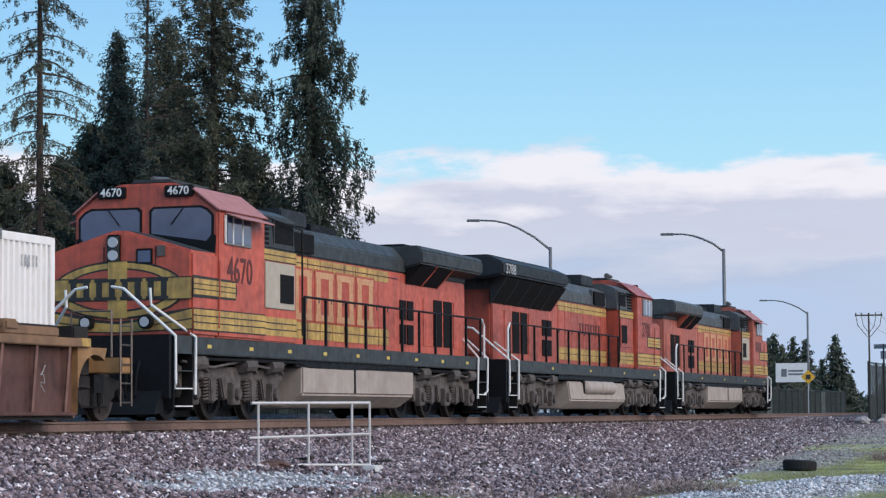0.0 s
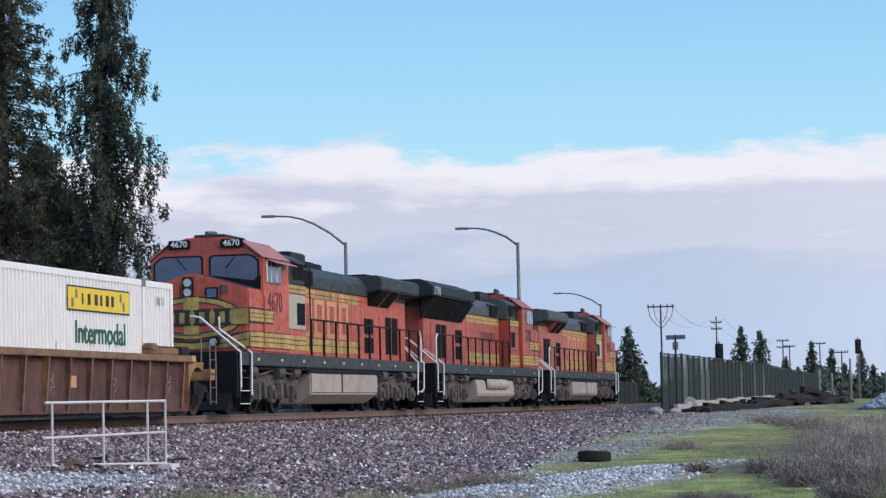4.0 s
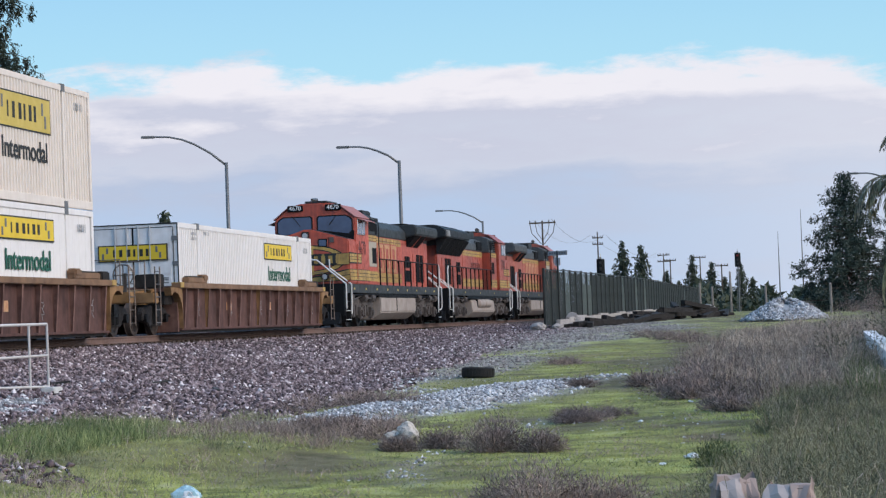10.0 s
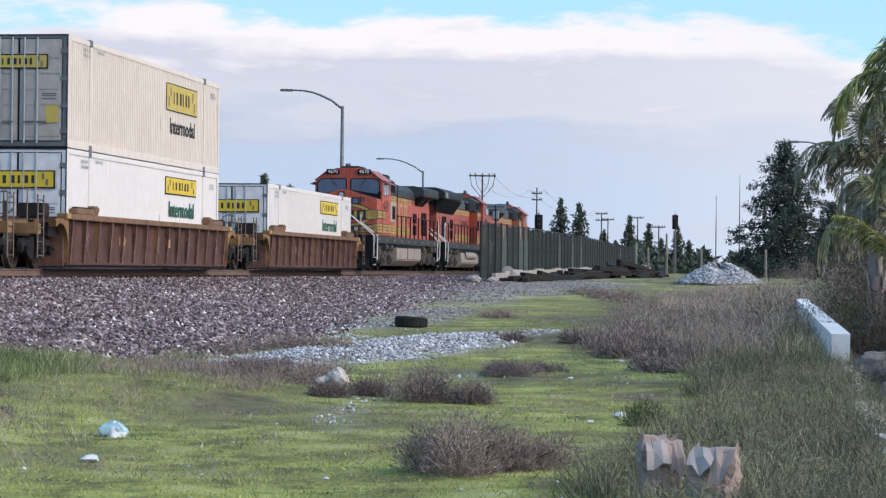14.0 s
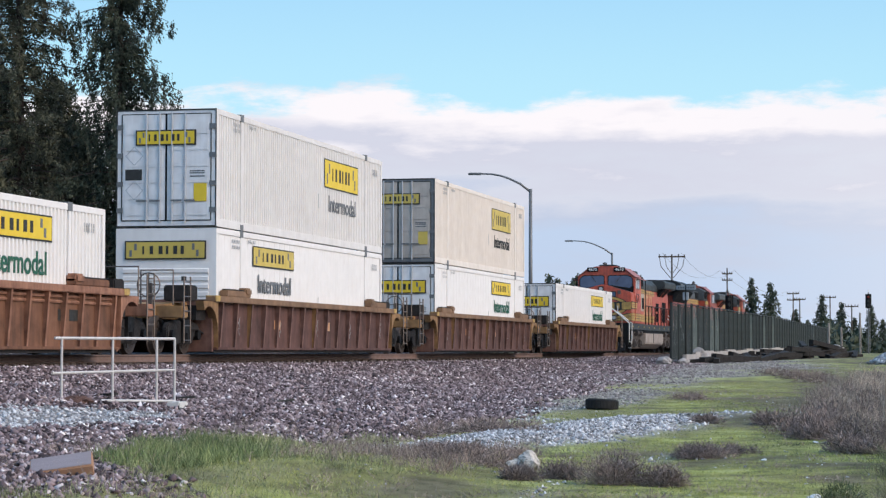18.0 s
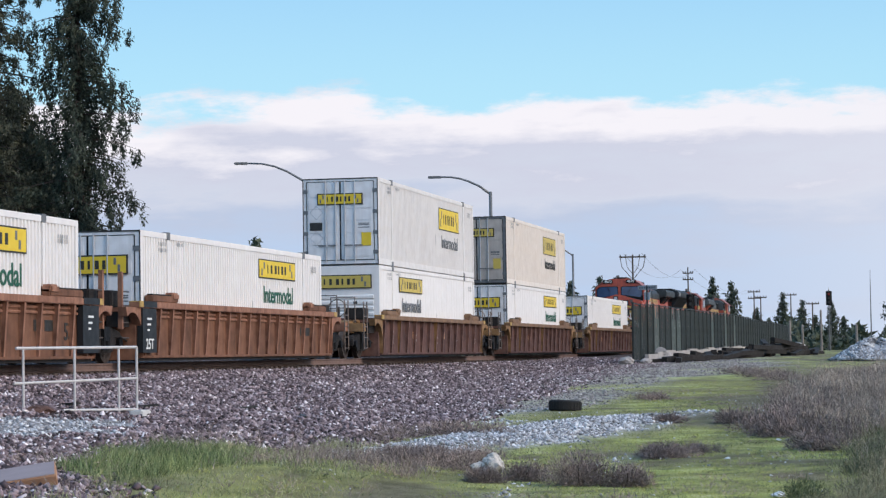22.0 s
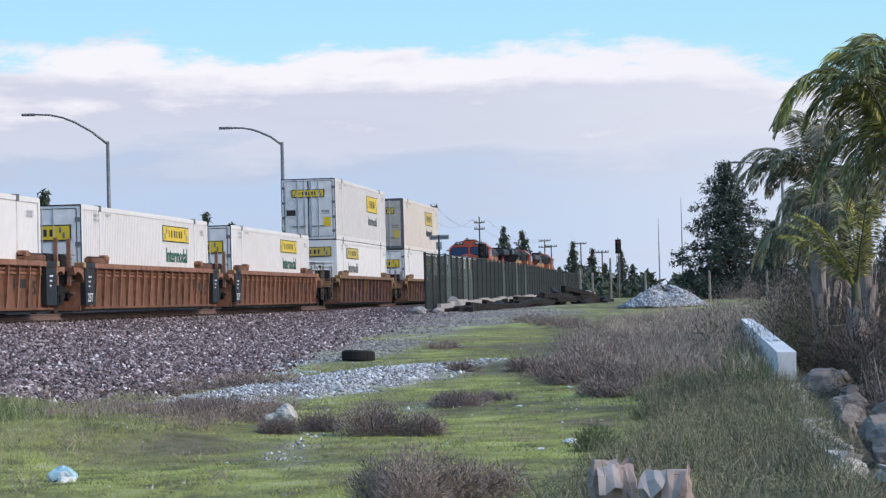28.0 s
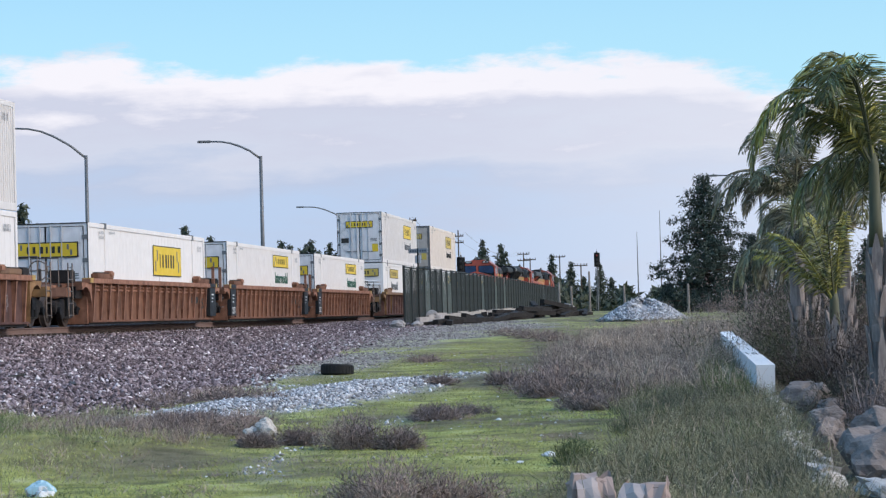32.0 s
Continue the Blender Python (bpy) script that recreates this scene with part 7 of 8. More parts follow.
def broken_slabs():
    for k, (x, y, w, d, h, rz) in enumerate(((20.3, -1.50, 0.26, 0.14, 0.07, 20), (21.3, -1.02, 0.14, 0.12, 0.13, 50), (27.6, -2.7, 0.55, 0.3, 0.14, -15), (29.4, -3.1, 0.5, 0.4, 0.2, 10), (23.0, -1.05, 0.14, 0.12, 0.1, 70))):
        bm = bmesh.new()
        bmesh.ops.create_cube(bm, size=1.0)
        bmesh.ops.subdivide_edges(bm, edges=bm.edges[:], cuts=3, use_grid_fill=True)
        for v in bm.verts:
            o = Vector((k * 3.1, 0.7 * k, 2.0))
            v.co = Vector((v.co.x * 2 * w, v.co.y * 2 * d, v.co.z * 2 * h)) + Vector((1, 1, 0.6)) * 0.07 * noise.noise(v.co * 2.2 + o) + Vector((0.5, -0.6, 0.4)) * 0.05 * noise.noise(v.co * 5 + o)
        me = bpy.data.meshes.new("broken_slab")
        bm.to_mesh(me)
        bm.free()
        me.materials.append(SLAB_WHITE)
        t = tagged(new("broken_slab", me), "broken slab of whitewashed concrete among the boulders", "concrete slab", "broken slabs by the palms")
        t.matrix_basis = Matrix.Translation((x, y, ground_z(x, y) + h * 0.5)) @ pose(0, 0, 0, 6, -5, rz)


def soil_lump():
    m = mat("red_brown_soil", (0.13, 0.07, 0.055), 0.95, dark=(0.07, 0.04, 0.034), scale=12, bump=0.5)
    t = tagged(new("soil_lump", rock_mesh("soil_lump", 33, m)), "low lump of red-brown soil on gravel", "soil")
    t.matrix_basis = Matrix.Translation((34.5, 13.9, ground_z(34.5, 13.9) + 0.03)) @ Matrix.Diagonal((0.22, 0.28, 0.10, 1))
    for k, (x, y) in enumerate(((36.6, 14.2), (38.0, 13.4), (41.5, 12.6), (40.4, 11.2))):
        d = tagged(new("broken_slat", Shape().box(-0.28, 0.28, -0.035, 0.035, 0.0, 0.035).mesh("broken_slat", INK)), "dark broken slat lying on the ballast", "debris", "slats on the ballast")
        d.matrix_basis = Matrix.Translation((x, y, ground_z(x, y) + 0.035)) @ pose(0, 0, 0, 2, 3, 60 + 47 * k)


def far_posts():
    for az, d, h in ((0.33, 118, 1.55), (-1.07, 122, 1.5), (1.9, 125, 1.6), (3.5, 128, 1.9), (3.2, 130, 1.7), (2.75, 140, 2.6)):
        x, y, z = polar(az, d)
        t = thing("wooden_post", "slim weathered wooden post at the lot's end", "post", "posts at the lot's end")
        t.matrix_basis = Matrix.Translation((x, y, z - 0.1))
        part("shaft", Shape().tube([(0, 0, -0.2), (0.02, 0.01, h)], 0.075, 7, 0.06), PALM_TRUNK, t)
        part("cap", Shape().tube([(0.02, 0.01, h), (0.02, 0.01, h + 0.05)], 0.06, 7, 0.03), PALM_TRUNK, t)
    for az, d, sx, sz, m in ((-1.26, 116, 0.42, 0.40, BOULDER), (2.16, 99, 0.28, 0.30, PALE_STONE), (3.28, 124, 0.45, 0.5, CONCRETE)):
        x, y, z = polar(az, d)
        stone((x, y), (sx, sx, sz), int(d), m, "boulder", "rough pale boulder at the far end of the lot", "rocks at the lot's end")


def low_wall():
    w = thing("low_wall", "white-painted low block wall beside dry weeds", "wall", kind="structure")
    paint = mat("white_wall_paint", (0.80, 0.80, 0.81), 0.7, dark=(0.66, 0.66, 0.67), scale=4, amount=0.4, streak=0.15)
    n = 18
    for i in range(n):
        x0, x1 = 35.6 + i * 1.1, 35.6 + (i + 1) * 1.1 - 0.006
        top = lambda x: -0.69 + (x - 35.6) * 0.0155
        mid = lambda x: -0.93 + (x - 35.6) * 0.02
        z0 = ground_z(x0, -0.9) - 0.3

        def slab(hw, lo, hi):
            v = [(x, mid(x) + e * hw, (lo(x) if j == 0 else hi(x))) for x in (x0, x1) for e in (-1, 1) for j in (0, 1)]
            return Shape().add(v, [(0, 1, 3, 2), (4, 6, 7, 5), (0, 4, 5, 1), (2, 3, 7, 6), (0, 2, 6, 4), (1, 5, 7, 3)])
        part("wall_block", slab(0.138, lambda x: z0, lambda x: top(x) - 0.05), paint, w)
        part("coping", slab(0.143, lambda x: top(x) - 0.05, top), paint, w)
    # ruined part nearer by: broken footing stones
    rng = random.Random(3)
    f = thing("wall_footing", "broken pale footing of the ruined low wall", "wall", kind="structure")
    me = [rock_mesh("footing_stone", 60 + k, PALE_ROCK, sub=2, rough=0.4) for k in range(3)]
    for i in range(60):
        x = 20.5 + 15 * i / 60
        y = -0.98 + rng.uniform(-0.10, 0.10)
        s = rng.uniform(0.07, 0.17)
        share("footing_stone", me[i % 3], f, Matrix.Translation((x, y, ground_z(x, y) + s * 0.3)) @ Matrix.Rotation(rng.random() * 6, 4, "Z") @ Matrix.Diagonal((s, s, s * 0.9, 1)))


def paper_bags():
    m = mat("crumpled_brown_paper", (0.36, 0.28, 0.25), 0.85, dark=(0.26, 0.19, 0.165), scale=3, amount=0.5)
    inner = mat("pale_paper_lining", (0.40, 0.35, 0.335), 0.85, dark=(0.31, 0.26, 0.245), scale=4, amount=0.5)
    for k, (x, y, w, h, rz, tilt) in enumerate(((16.2, 0.80, 0.165, 0.52, 14, -8), (15.9, 0.47, 0.185, 0.49, -22, -16))):
        t = thing("paper_bag", "crumpled torn brown paper sack in tall grass", "paper bag", "paper sacks in the grass")
        t.matrix_basis = Matrix.Translation((x, y, ground_z(x, y) - 0.04)) @ pose(0, 0, 0, tilt, 0, -90 + rz)
        rng = random.Random(17 + k)
        seg, rows = 22, 14
        v, f = [], []
        for j in range(rows):
            for i in range(seg):
                a = 2 * math.pi * i / seg
                u = j / (rows - 1)
                sq = 1.0 / max(abs(math.cos(a)), abs(math.sin(a))) ** 0.7
                cr = 0.009
                cz = Vector((math.cos(a) * 1.7, math.sin(a) * 1.7, u * 3.2 + 5 * k))
                fold = 1 + 0.22 * noise.noise(cz) + 0.14 * noise.noise(cz * 2.6)
                z = u * h * (1 + (0.10 * math.sin(2 * a + k * 2.0) + rng.uniform(-0.10, 0.05)) * (j == rows - 1))
                v.append((w * sq * fold * math.cos(a) * (1 - 0.10 * u) + rng.uniform(-cr, cr), 0.5 * w * sq * fold * math.sin(a) * (1 - 0.35 * u) + rng.uniform(-cr, cr), z + rng.uniform(-0.012, 0.012) * (0 < j < rows - 1)))
        for j in range(rows - 1):
            for i in range(seg):
                p, q = j * seg + i, j * seg + (i + 1) % seg
                f += [(p, q, q + seg), (p, q + seg, p + seg)] if (i + j) % 2 else [(p, q, p + seg), (q, q + seg, p + seg)]
        part("sack", Shape().add(v, f), m, t)
        # torn flaps folded outwards at the mouth
        for name, x0, x1, fall, out, mm in (("folded_flap", -0.75, 0.25, 0.20, 0.11, inner), ("torn_flap", 0.20, 0.85, 0.28, 0.09, m), ("back_flap", -0.6, 0.5, -0.07, -0.10, m)):
            y0 = -0.34 * w * (1 if out > 0 else -1)
            g = [((x0 + (x1 - x0) * i / 3) * w + rng.uniform(-0.012, 0.012), y0 - out * (j / 2) ** 0.6 + rng.uniform(-0.015, 0.015), h * 0.98 - fall * (j / 2) * (0.6 + 0.5 * rng.random()) + rng.uniform(-0.01, 0.01)) for j in range(3) for i in range(4)]
            fl = [q for j in range(2) for i in range(3) for q in ((j * 4 + i, j * 4 + i + 1, j * 4 + i + 5), (j * 4 + i, j * 4 + i + 5, j * 4 + i + 4))]
            part(name, Shape().add(g + [(a, b + 0.004, c) for a, b, c in g], fl + [tuple(12 + e for e in q)[::-1] for q in fl]), mm, t)


def litter():
    white = mat("white_litter_plastic", (0.72, 0.75, 0.78), 0.4, scale=8)
    blue = mat("pale_blue_plastic", (0.42, 0.62, 0.70), 0.25, scale=8)
    b = thing("plastic_bag", "crumpled white and pale blue plastic bag in the grass", "plastic bag")
    x, y = 21.8, 6.38
    b.matrix_basis = Matrix.Translation((x, y, ground_z(x, y) + 0.04)) @ pose(0, 0, 0, 0, 0, 100)
    share("blue_fold", rock_mesh("blue_fold", 71, blue, sub=3, rough=0.6), b, Matrix.Diagonal((0.15, 0.12, 0.13, 1)))
    share("white_fold", rock_mesh("white_fold", 72, white, sub=3, rough=0.6), b, pose(-0.03, 0.07, -0.01) @ Matrix.Diagonal((0.11, 0.09, 0.09, 1)))
    share("dark_print", rock_mesh("dark_print", 73, INK, sub=2, rough=0.6), b, pose(0.02, 0.10, -0.03) @ Matrix.Diagonal((0.07, 0.04, 0.03, 1)))
    for k, (x, y, s) in enumerate(((19.1, 5.79, 0.12), (25.9, 1.75, 0.11), (24.9, 2.0, 0.06), (32.6, 2.9, 0.06), (36.5, 2.45, 0.07), (23.8, 5.2, 0.03), (30.2, 4.3, 0.05), (33, 3.8, 0.04), (27, 0.6, 0.07), (41, 0.4, 0.12))):
        t = tagged(new("litter_scrap", rock_mesh("litter_scrap", 80 + k, white, sub=2, rough=0.6)), "crumpled scrap of white litter on the grass", "litter", "litter on the lot")
        t.matrix_basis = Matrix.Translation((x, y, ground_z(x, y) + s * 0.25)) @ Matrix.Diagonal((s, s * 0.7, s * 0.35, 1))
    p = thing("timber_offcut", "weathered grey-brown timber offcut on gravel", "timber")
    x, y = 23.2, 9.48
    p.matrix_basis = Matrix.Translation((x, y, ground_z(x, y) + 0.0)) @ pose(0, 0, 0, 0, -8, -72) @ pose(0, 0, 0, 30, 0, 0)
    part("board", Shape().box(-0.33, 0.33, -0.14, 0.14, 0, 0.16), mat("weathered_board", (0.46, 0.26, 0.15), 0.85, dark=(0.24, 0.14, 0.10), scale=4, stretch=(0.4, 3, 3), bump=0.3), p, bevel=0.01)
    part("bleached_face", Shape().box(-0.32, 0.32, -0.12, 0.13, 0.158, 0.166), mat("bleached_grey_wood", (0.30, 0.265, 0.285), 0.9, dark=(0.17, 0.145, 0.155), scale=4, stretch=(0.4, 3, 3), bump=0.3), p, "bleached grey upper face")


def street_lamp(az, dist, top, arm, label, rise=1.5):
    """Post with an arm curving up and out to the head."""
    x, y, _ = polar(az, dist)
    t = thing("street_lamp", label, "street lamp", "street lamps beyond the track")
    t.matrix_basis = Matrix.Translation((x, y, 0)) @ Matrix.Rotation(radians(az), 4, "Z")
    part("post", Shape().tube([(0, 0, -0.4), (0, 0, top)], 0.13, 10, 0.09), POLE_GREY, t, smooth=True)
    part("base", Shape().tube([(0, 0, -0.5), (0, 0, 0.1)], 0.24, 10), CONCRETE, t)
    a = arm
    part("arm", Shape().tube([(0, 0, top - 0.15), (0, a * 0.22, top + rise * 0.36), (0, a * 0.45, top + rise * 0.70), (0, a * 0.62, top + rise * 0.88), (0, a * 0.8, top + rise * 0.98), (0, a, top + rise)], 0.065, 8, 0.045), POLE_GREY, t, smooth=True)
    part("lamp_head", Shape().box(-0.14, 0.14, a, a + 0.75 * (1 if a > 0 else -1), top + rise - 0.07, top + rise + 0.06), POLE_GREY, t, "slim grey lamp head", bevel=0.03)
    return t


def utility_pole(az, dist, H, label="dark wooden utility pole with crossarm", arms=(0.0,), width=1.7, frame_wires=False):
    x, y, _ = polar(az, dist)
    t = thing("utility_pole", label, "utility pole", "utility poles in the distance")
    t.matrix_basis = Matrix.Translation((x, y, -0.3)) @ Matrix.Rotation(radians(az), 4, "Z")
    part("post", Shape().tube([(0, 0, 0), (0, 0, H + 0.3)], 0.11, 8, 0.075), WOOD_POLE, t)
    for k in arms:
        part("crossarm", Shape().box(-0.07, 0.07, -width / 2, width / 2, H - k, H - k + 0.14), WOOD_POLE, t)
        for e in (-0.46, -0.25, 0.25, 0.46):
            part("insulator", Shape().tube([(0, e * width, H - k + 0.14), (0, e * width, H - k + 0.32)], 0.06, 6), INK_GREY, t)
    if frame_wires:
        for e in (-1, 1):
            part("brace", Shape().tube([(0, e * width * 0.46, H), (0, e * width * 0.40, H - 0.9), (0, e * 0.12, H - 2.0)], 0.035, 5), WOOD_POLE, t)
            part("brace", Shape().tube([(0, e * width * 0.26, H), (0, e * width * 0.20, H - 0.9), (0, e * 0.10, H - 1.5)], 0.03, 5), WOOD_POLE, t)
    return t


def mast(az, dist, H, r, name, label):
    x, y, _ = polar(az, dist)
    t = thing(name, label, "mast", "slim masts in the distance")
    t.matrix_basis = Matrix.Translation((x, y, -0.3))
    part("shaft", Shape().tube([(0, 0, 0), (0, 0, H * 0.6), (0, 0, H)], r, 6, r * 0.3), POLE_GREY, t)
    part("tip", Shape().tube([(0, 0, H), (0, 0, H + 0.5)], r * 0.3, 5), POLE_GREY, t)


RED_LENS = mat("dull_red_lens", (0.20, 0.02, 0.015), 0.3, scale=4)


def rail_signal(az, dist, zc, label):
    x, y, _ = polar(az, dist)
    t = thing("railway_signal", label, "railway signal", "railway signals beside the line")
    t.matrix_basis = Matrix.Translation((x, y, -0.3)) @ Matrix.Rotation(radians(az), 4, "Z")
    z = zc + 0.3
    part("mast", Shape().tube([(0.12, 0, 0), (0.12, 0, z + 0.75)], 0.06, 8), POLE_GREY, t)
    part("head", Shape().tube([(-0.12, 0, z - 0.62), (-0.12, 0, z - 0.5), (-0.12, 0, z + 0.5), (-0.12, 0, z + 0.58)], 0.2, 12), BLACK, t, bevel=0.05)
    part("backplate", Shape().box(-0.06, -0.04, -0.26, 0.26, z - 0.62, z + 0.62), BLACK, t, "black oblong signal backplate")
    for k in (-0.36, 0.0, 0.36):
        part("hood", Shape().tube([(-0.58, 0, z + k), (-0.36, 0, z + k)], 0.14, 12), BLACK, t)
        part("lens", Shape().tube([(-0.60, 0, z + k), (-0.581, 0, z + k)], 0.10, 12), RED_LENS if dist > 200 and k > 0.3 else INK, t)
    part("finial", Shape().tube([(0.12, 0, z + 0.75), (0.12, 0, z + 0.95)], 0.035, 6), WHITE_RAIL, t)
    part("ladder", Shape().tube([(0.4, 0.15, 0), (0.3, 0.15, z - 0.7)], 0.02, 5).tube([(0.4, -0.15, 0), (0.3, -0.15, z - 0.7)], 0.02, 5), POLE_GREY, t)


def wires():
    """Two lines hanging from pole to pole."""
    ends = [(7.31, 225, 9.7), (5.96, 290, 10.3), (4.36, 330, 8.7)]
    for (a0, d0, z0), (a1, d1, z1) in zip(ends, ends[1:]):
        p, q = Vector(polar(a0, d0, z0)), Vector(polar(a1, d1, z1))
        for e in (-0.9, 0.9):
            pts = [p.lerp(q, k / 10) + Vector((0, e, -1.6 * (1 - (2 * k / 10 - 1) ** 2))) for k in range(11)]
            tagged(new("overhead_wire", Shape().tube(pts, 0.015, 4).mesh("overhead_wire", INK_GREY)), "thin overhead wire sagging between utility poles", "wire", "overhead wires")


SCREEN = mat("dark_green_fence_screen", (0.026, 0.033, 0.030), 0.8, dark=(0.018, 0.024, 0.022), scale=2, amount=0.8, streak=1.0)
SCREEN_PALE = mat("torn_pale_fence_screen", (0.10, 0.12, 0.11), 0.75, dark=(0.05, 0.07, 0.065), scale=2, amount=0.8, streak=1.0)
FENCE_STEEL = mat("dark_fence_steel", (0.022, 0.026, 0.026), 0.55, metal=0.2, scale=6)


def screened_fence(name, A, B, height, pitch, label, zfun, screen=SCREEN):
    """Chain-link fence with posts, top rail and hanging privacy screen in strips."""
    f = thing(name, label, "fence", kind="structure")
    A, B = Vector(A), Vector(B)
    L = (B - A).length
    n = int(L / pitch)
    rng = random.Random(len(name))
    ang = math.atan2(B.y - A.y, B.x - A.x)
    post = Shape().tube([(0, 0, -0.3), (0, 0, height + 0.05)], 0.055, 6).mesh("fence_post", FENCE_STEEL)
    for i in range(n + 1):
        p = A.lerp(B, i / n)
        share("fence_post", post, f, Matrix.Translation((p.x, p.y, zfun(p.x, p.y))))
    me = []
    for k in range(4):
        s = Shape()
        m = 26
        for j in range(m):
            a = j * pitch / m + 0.02
            b = a + pitch / m * rng.choice((0.42, 0.5, 0.6, 0.75))
            z0, z1 = 0.12 + rng.uniform(0, 0.05), height - rng.choice((0.05, 0.06, 0.08, 0.5 * (k == 0) + 0.06))
            s.add([(a, 0.01 * (j % 2), z0), (b, 0.01 * ((j + 1) % 2), z0), (b, 0.01 * ((j + 1) % 2), z1), (a, 0.01 * (j % 2), z1)], [(0, 1, 2, 3)])
        me.append(s.mesh("screen_panel", screen if k else SCREEN_PALE))
    for i in range(n):
        p = A.lerp(B, i / n)
        q = A.lerp(B, (i + 1) / n)
        zz = (zfun(p.x, p.y) + zfun(q.x, q.y)) / 2
        share("screen_panel", me[rng.choice((0, 1, 2, 3, 1, 2, 3))], f, Matrix.Translation((p.x, p.y, zz)) @ Matrix.Rotation(ang, 4, "Z"))
        part("top_rail", Shape().tube([(p.x, p.y, zfun(p.x, p.y) + height), (q.x, q.y, zfun(q.x, q.y) + height)], 0.03, 6), FENCE_STEEL, f)
        part("bottom_rail", Shape().tube([(p.x, p.y, zfun(p.x, p.y) + 0.1), (q.x, q.y, zfun(q.x, q.y) + 0.1)], 0.02, 5), FENCE_STEEL, f)


SIGN_AMBER = mat("amber_sign_sheeting", (0.72, 0.40, 0.03), 0.5, scale=6, amount=0.3)


def signs():
    x, y, _ = polar(6.97, 98)
    s = thing("street_sign", "street name blades on a steel post beside the fence", "street sign")
    s.matrix_basis = Matrix.Translation((x, y, ground_z(x, y))) @ Matrix.Rotation(radians(-25), 4, "Z")
    part("post", Shape().tube([(0, 0, -0.3), (0, 0, 3.25)], 0.04, 6), FENCE_STEEL, s)
    bl = part("name_blade", Shape().box(-0.02, 0.02, -0.50, 0.46, 3.05, 3.24), STENCIL, s, "grey name blade with plain dark bars", bevel=0.008)
    for k in range(7):
        part("plain_bar", Shape().box(-0.026, -0.02, -0.42 + k * 0.12, -0.34 + k * 0.12, 3.11, 3.18), INK_GREY, bl)
    part("small_plate", Shape().box(-0.018, 0.018, -0.14, 0.14, 2.62, 2.95), GALV, s, "grey blank back of a small sign")
    b = thing("roadside_board", "white roadside board with grey plain bars on low posts", "sign board")
    x, y, _ = polar(9.21, 150)
    b.matrix_basis = Matrix.Translation((x, y, 0)) @ Matrix.Rotation(radians(9.2), 4, "Z")
    part("panel", Shape().box(-0.06, 0.06, -1.05, 0.95, 2.1, 3.32), WHITE_RAIL, b, bevel=0.01)
    part("emblem_block", Shape().box(-0.07, -0.06, 0.25, 0.6, 2.45, 2.95), INK_GREY, b)
    for k in range(2):
        part("plain_bar", Shape().box(-0.07, -0.06, -0.8, 0.15, 2.55 + k * 0.22, 2.66 + k * 0.22), INK_GREY, b)
    for e in (-0.9, 0.8):
        part("board_post", Shape().box(-0.05, 0.05, e - 0.05, e + 0.05, -0.5, 2.1), WOOD_POLE, b)
    d = thing("warning_sign", "yellow diamond warning sign on a post", "road sign")
    x, y, _ = polar(8.79, 140)
    d.matrix_basis = Matrix.Translation((x, y, 0)) @ Matrix.Rotation(radians(8.8), 4, "Z")
    part("sign_post", Shape().tube([(0, 0, -0.5), (0, 0, 2.6)], 0.03, 6), GALV, d)
    part("diamond", Shape().box(-0.015, 0.015, -0.30, 0.30, -0.30, 0.30, Matrix.Translation((-0.04, 0, 2.28)) @ Matrix.Rotation(math.pi / 4, 4, "X")), SIGN_AMBER, d, "yellow diamond plate")
    part("symbol_block", Shape().box(-0.066, -0.056, -0.14, 0.14, 2.14, 2.42), INK, d)


DARK_TIE = mat("creosote_black_timber", (0.020, 0.017, 0.016), 0.9, dark=(0.010, 0.009, 0.008), scale=5, bump=0.3)


def heaps():
    """Pile of pale crushed stone, stack of dark timbers."""
    rng = np.random.default_rng(9)
    n = 4200
    a = rng.uniform(0, 2 * np.pi, n)
    r = np.sqrt(rng.random(n))
    x, y = 2.6 * r * np.cos(a) * 1.0, 1.78 * r * np.sin(a)
    h = 0.80 * np.clip(1 - r ** 1.6, 0, 1) * (0.85 + 0.25 * np.sin(3 * a + 1))
    t = thing("gravel_pile", "heap of pale grey crushed stone at the lot's end", "gravel pile")
    t.matrix_basis = Matrix.Translation((95.5, 2.45, ground_z(95.5, 2.45)))
    core = Shape()
    seg = 24
    rings = [(0.95, -0.1), (0.75, 0.20), (0.5, 0.42), (0.25, 0.56), (0.02, 0.62)]
    v = [(2.3 * k * math.cos(2 * math.pi * j / seg), 1.9 * k * math.sin(2 * math.pi * j / seg), z) for k, z in rings for j in range(seg)]
    core.add(v, [(i * seg + j, i * seg + (j + 1) % seg, (i + 1) * seg + (j + 1) % seg, (i + 1) * seg + j) for i in range(4) for j in range(seg)])
    part("core", core, PALE_STONE, t)
    ob = new("rubble", stone_field(np.stack([x, y, h], 1), rng, 0.05, 0.11, PILE_ISLE, "rubble"))
    ob.parent = t
    ob["kind"] = "stuff"
    s = thing("timber_stack", "stack of old dark railway ties in the grass", "timber stack")
    rr = random.Random(6)
    for i in range(54):
        k = i / 54
        heap = max(0.0, 1 - abs(k - 0.62) / 0.3)
        x, y = 95.5 + 30 * k + rr.uniform(-0.8, 0.8), 10.6 - 4.4 * k + rr.uniform(-0.5, 0.5)
        z = ground_z(x, y) + 0.0 + (0.035 + 0.17 * heap) * (i % 4)
        part("timber", Shape().box(-1.3, 1.3, -0.12, 0.12, 0, 0.2, pose(x, y, z, rr.uniform(-8, 8), rr.uniform(-7, 7), -12 + rr.uniform(-30, 30))), DARK_TIE, s)


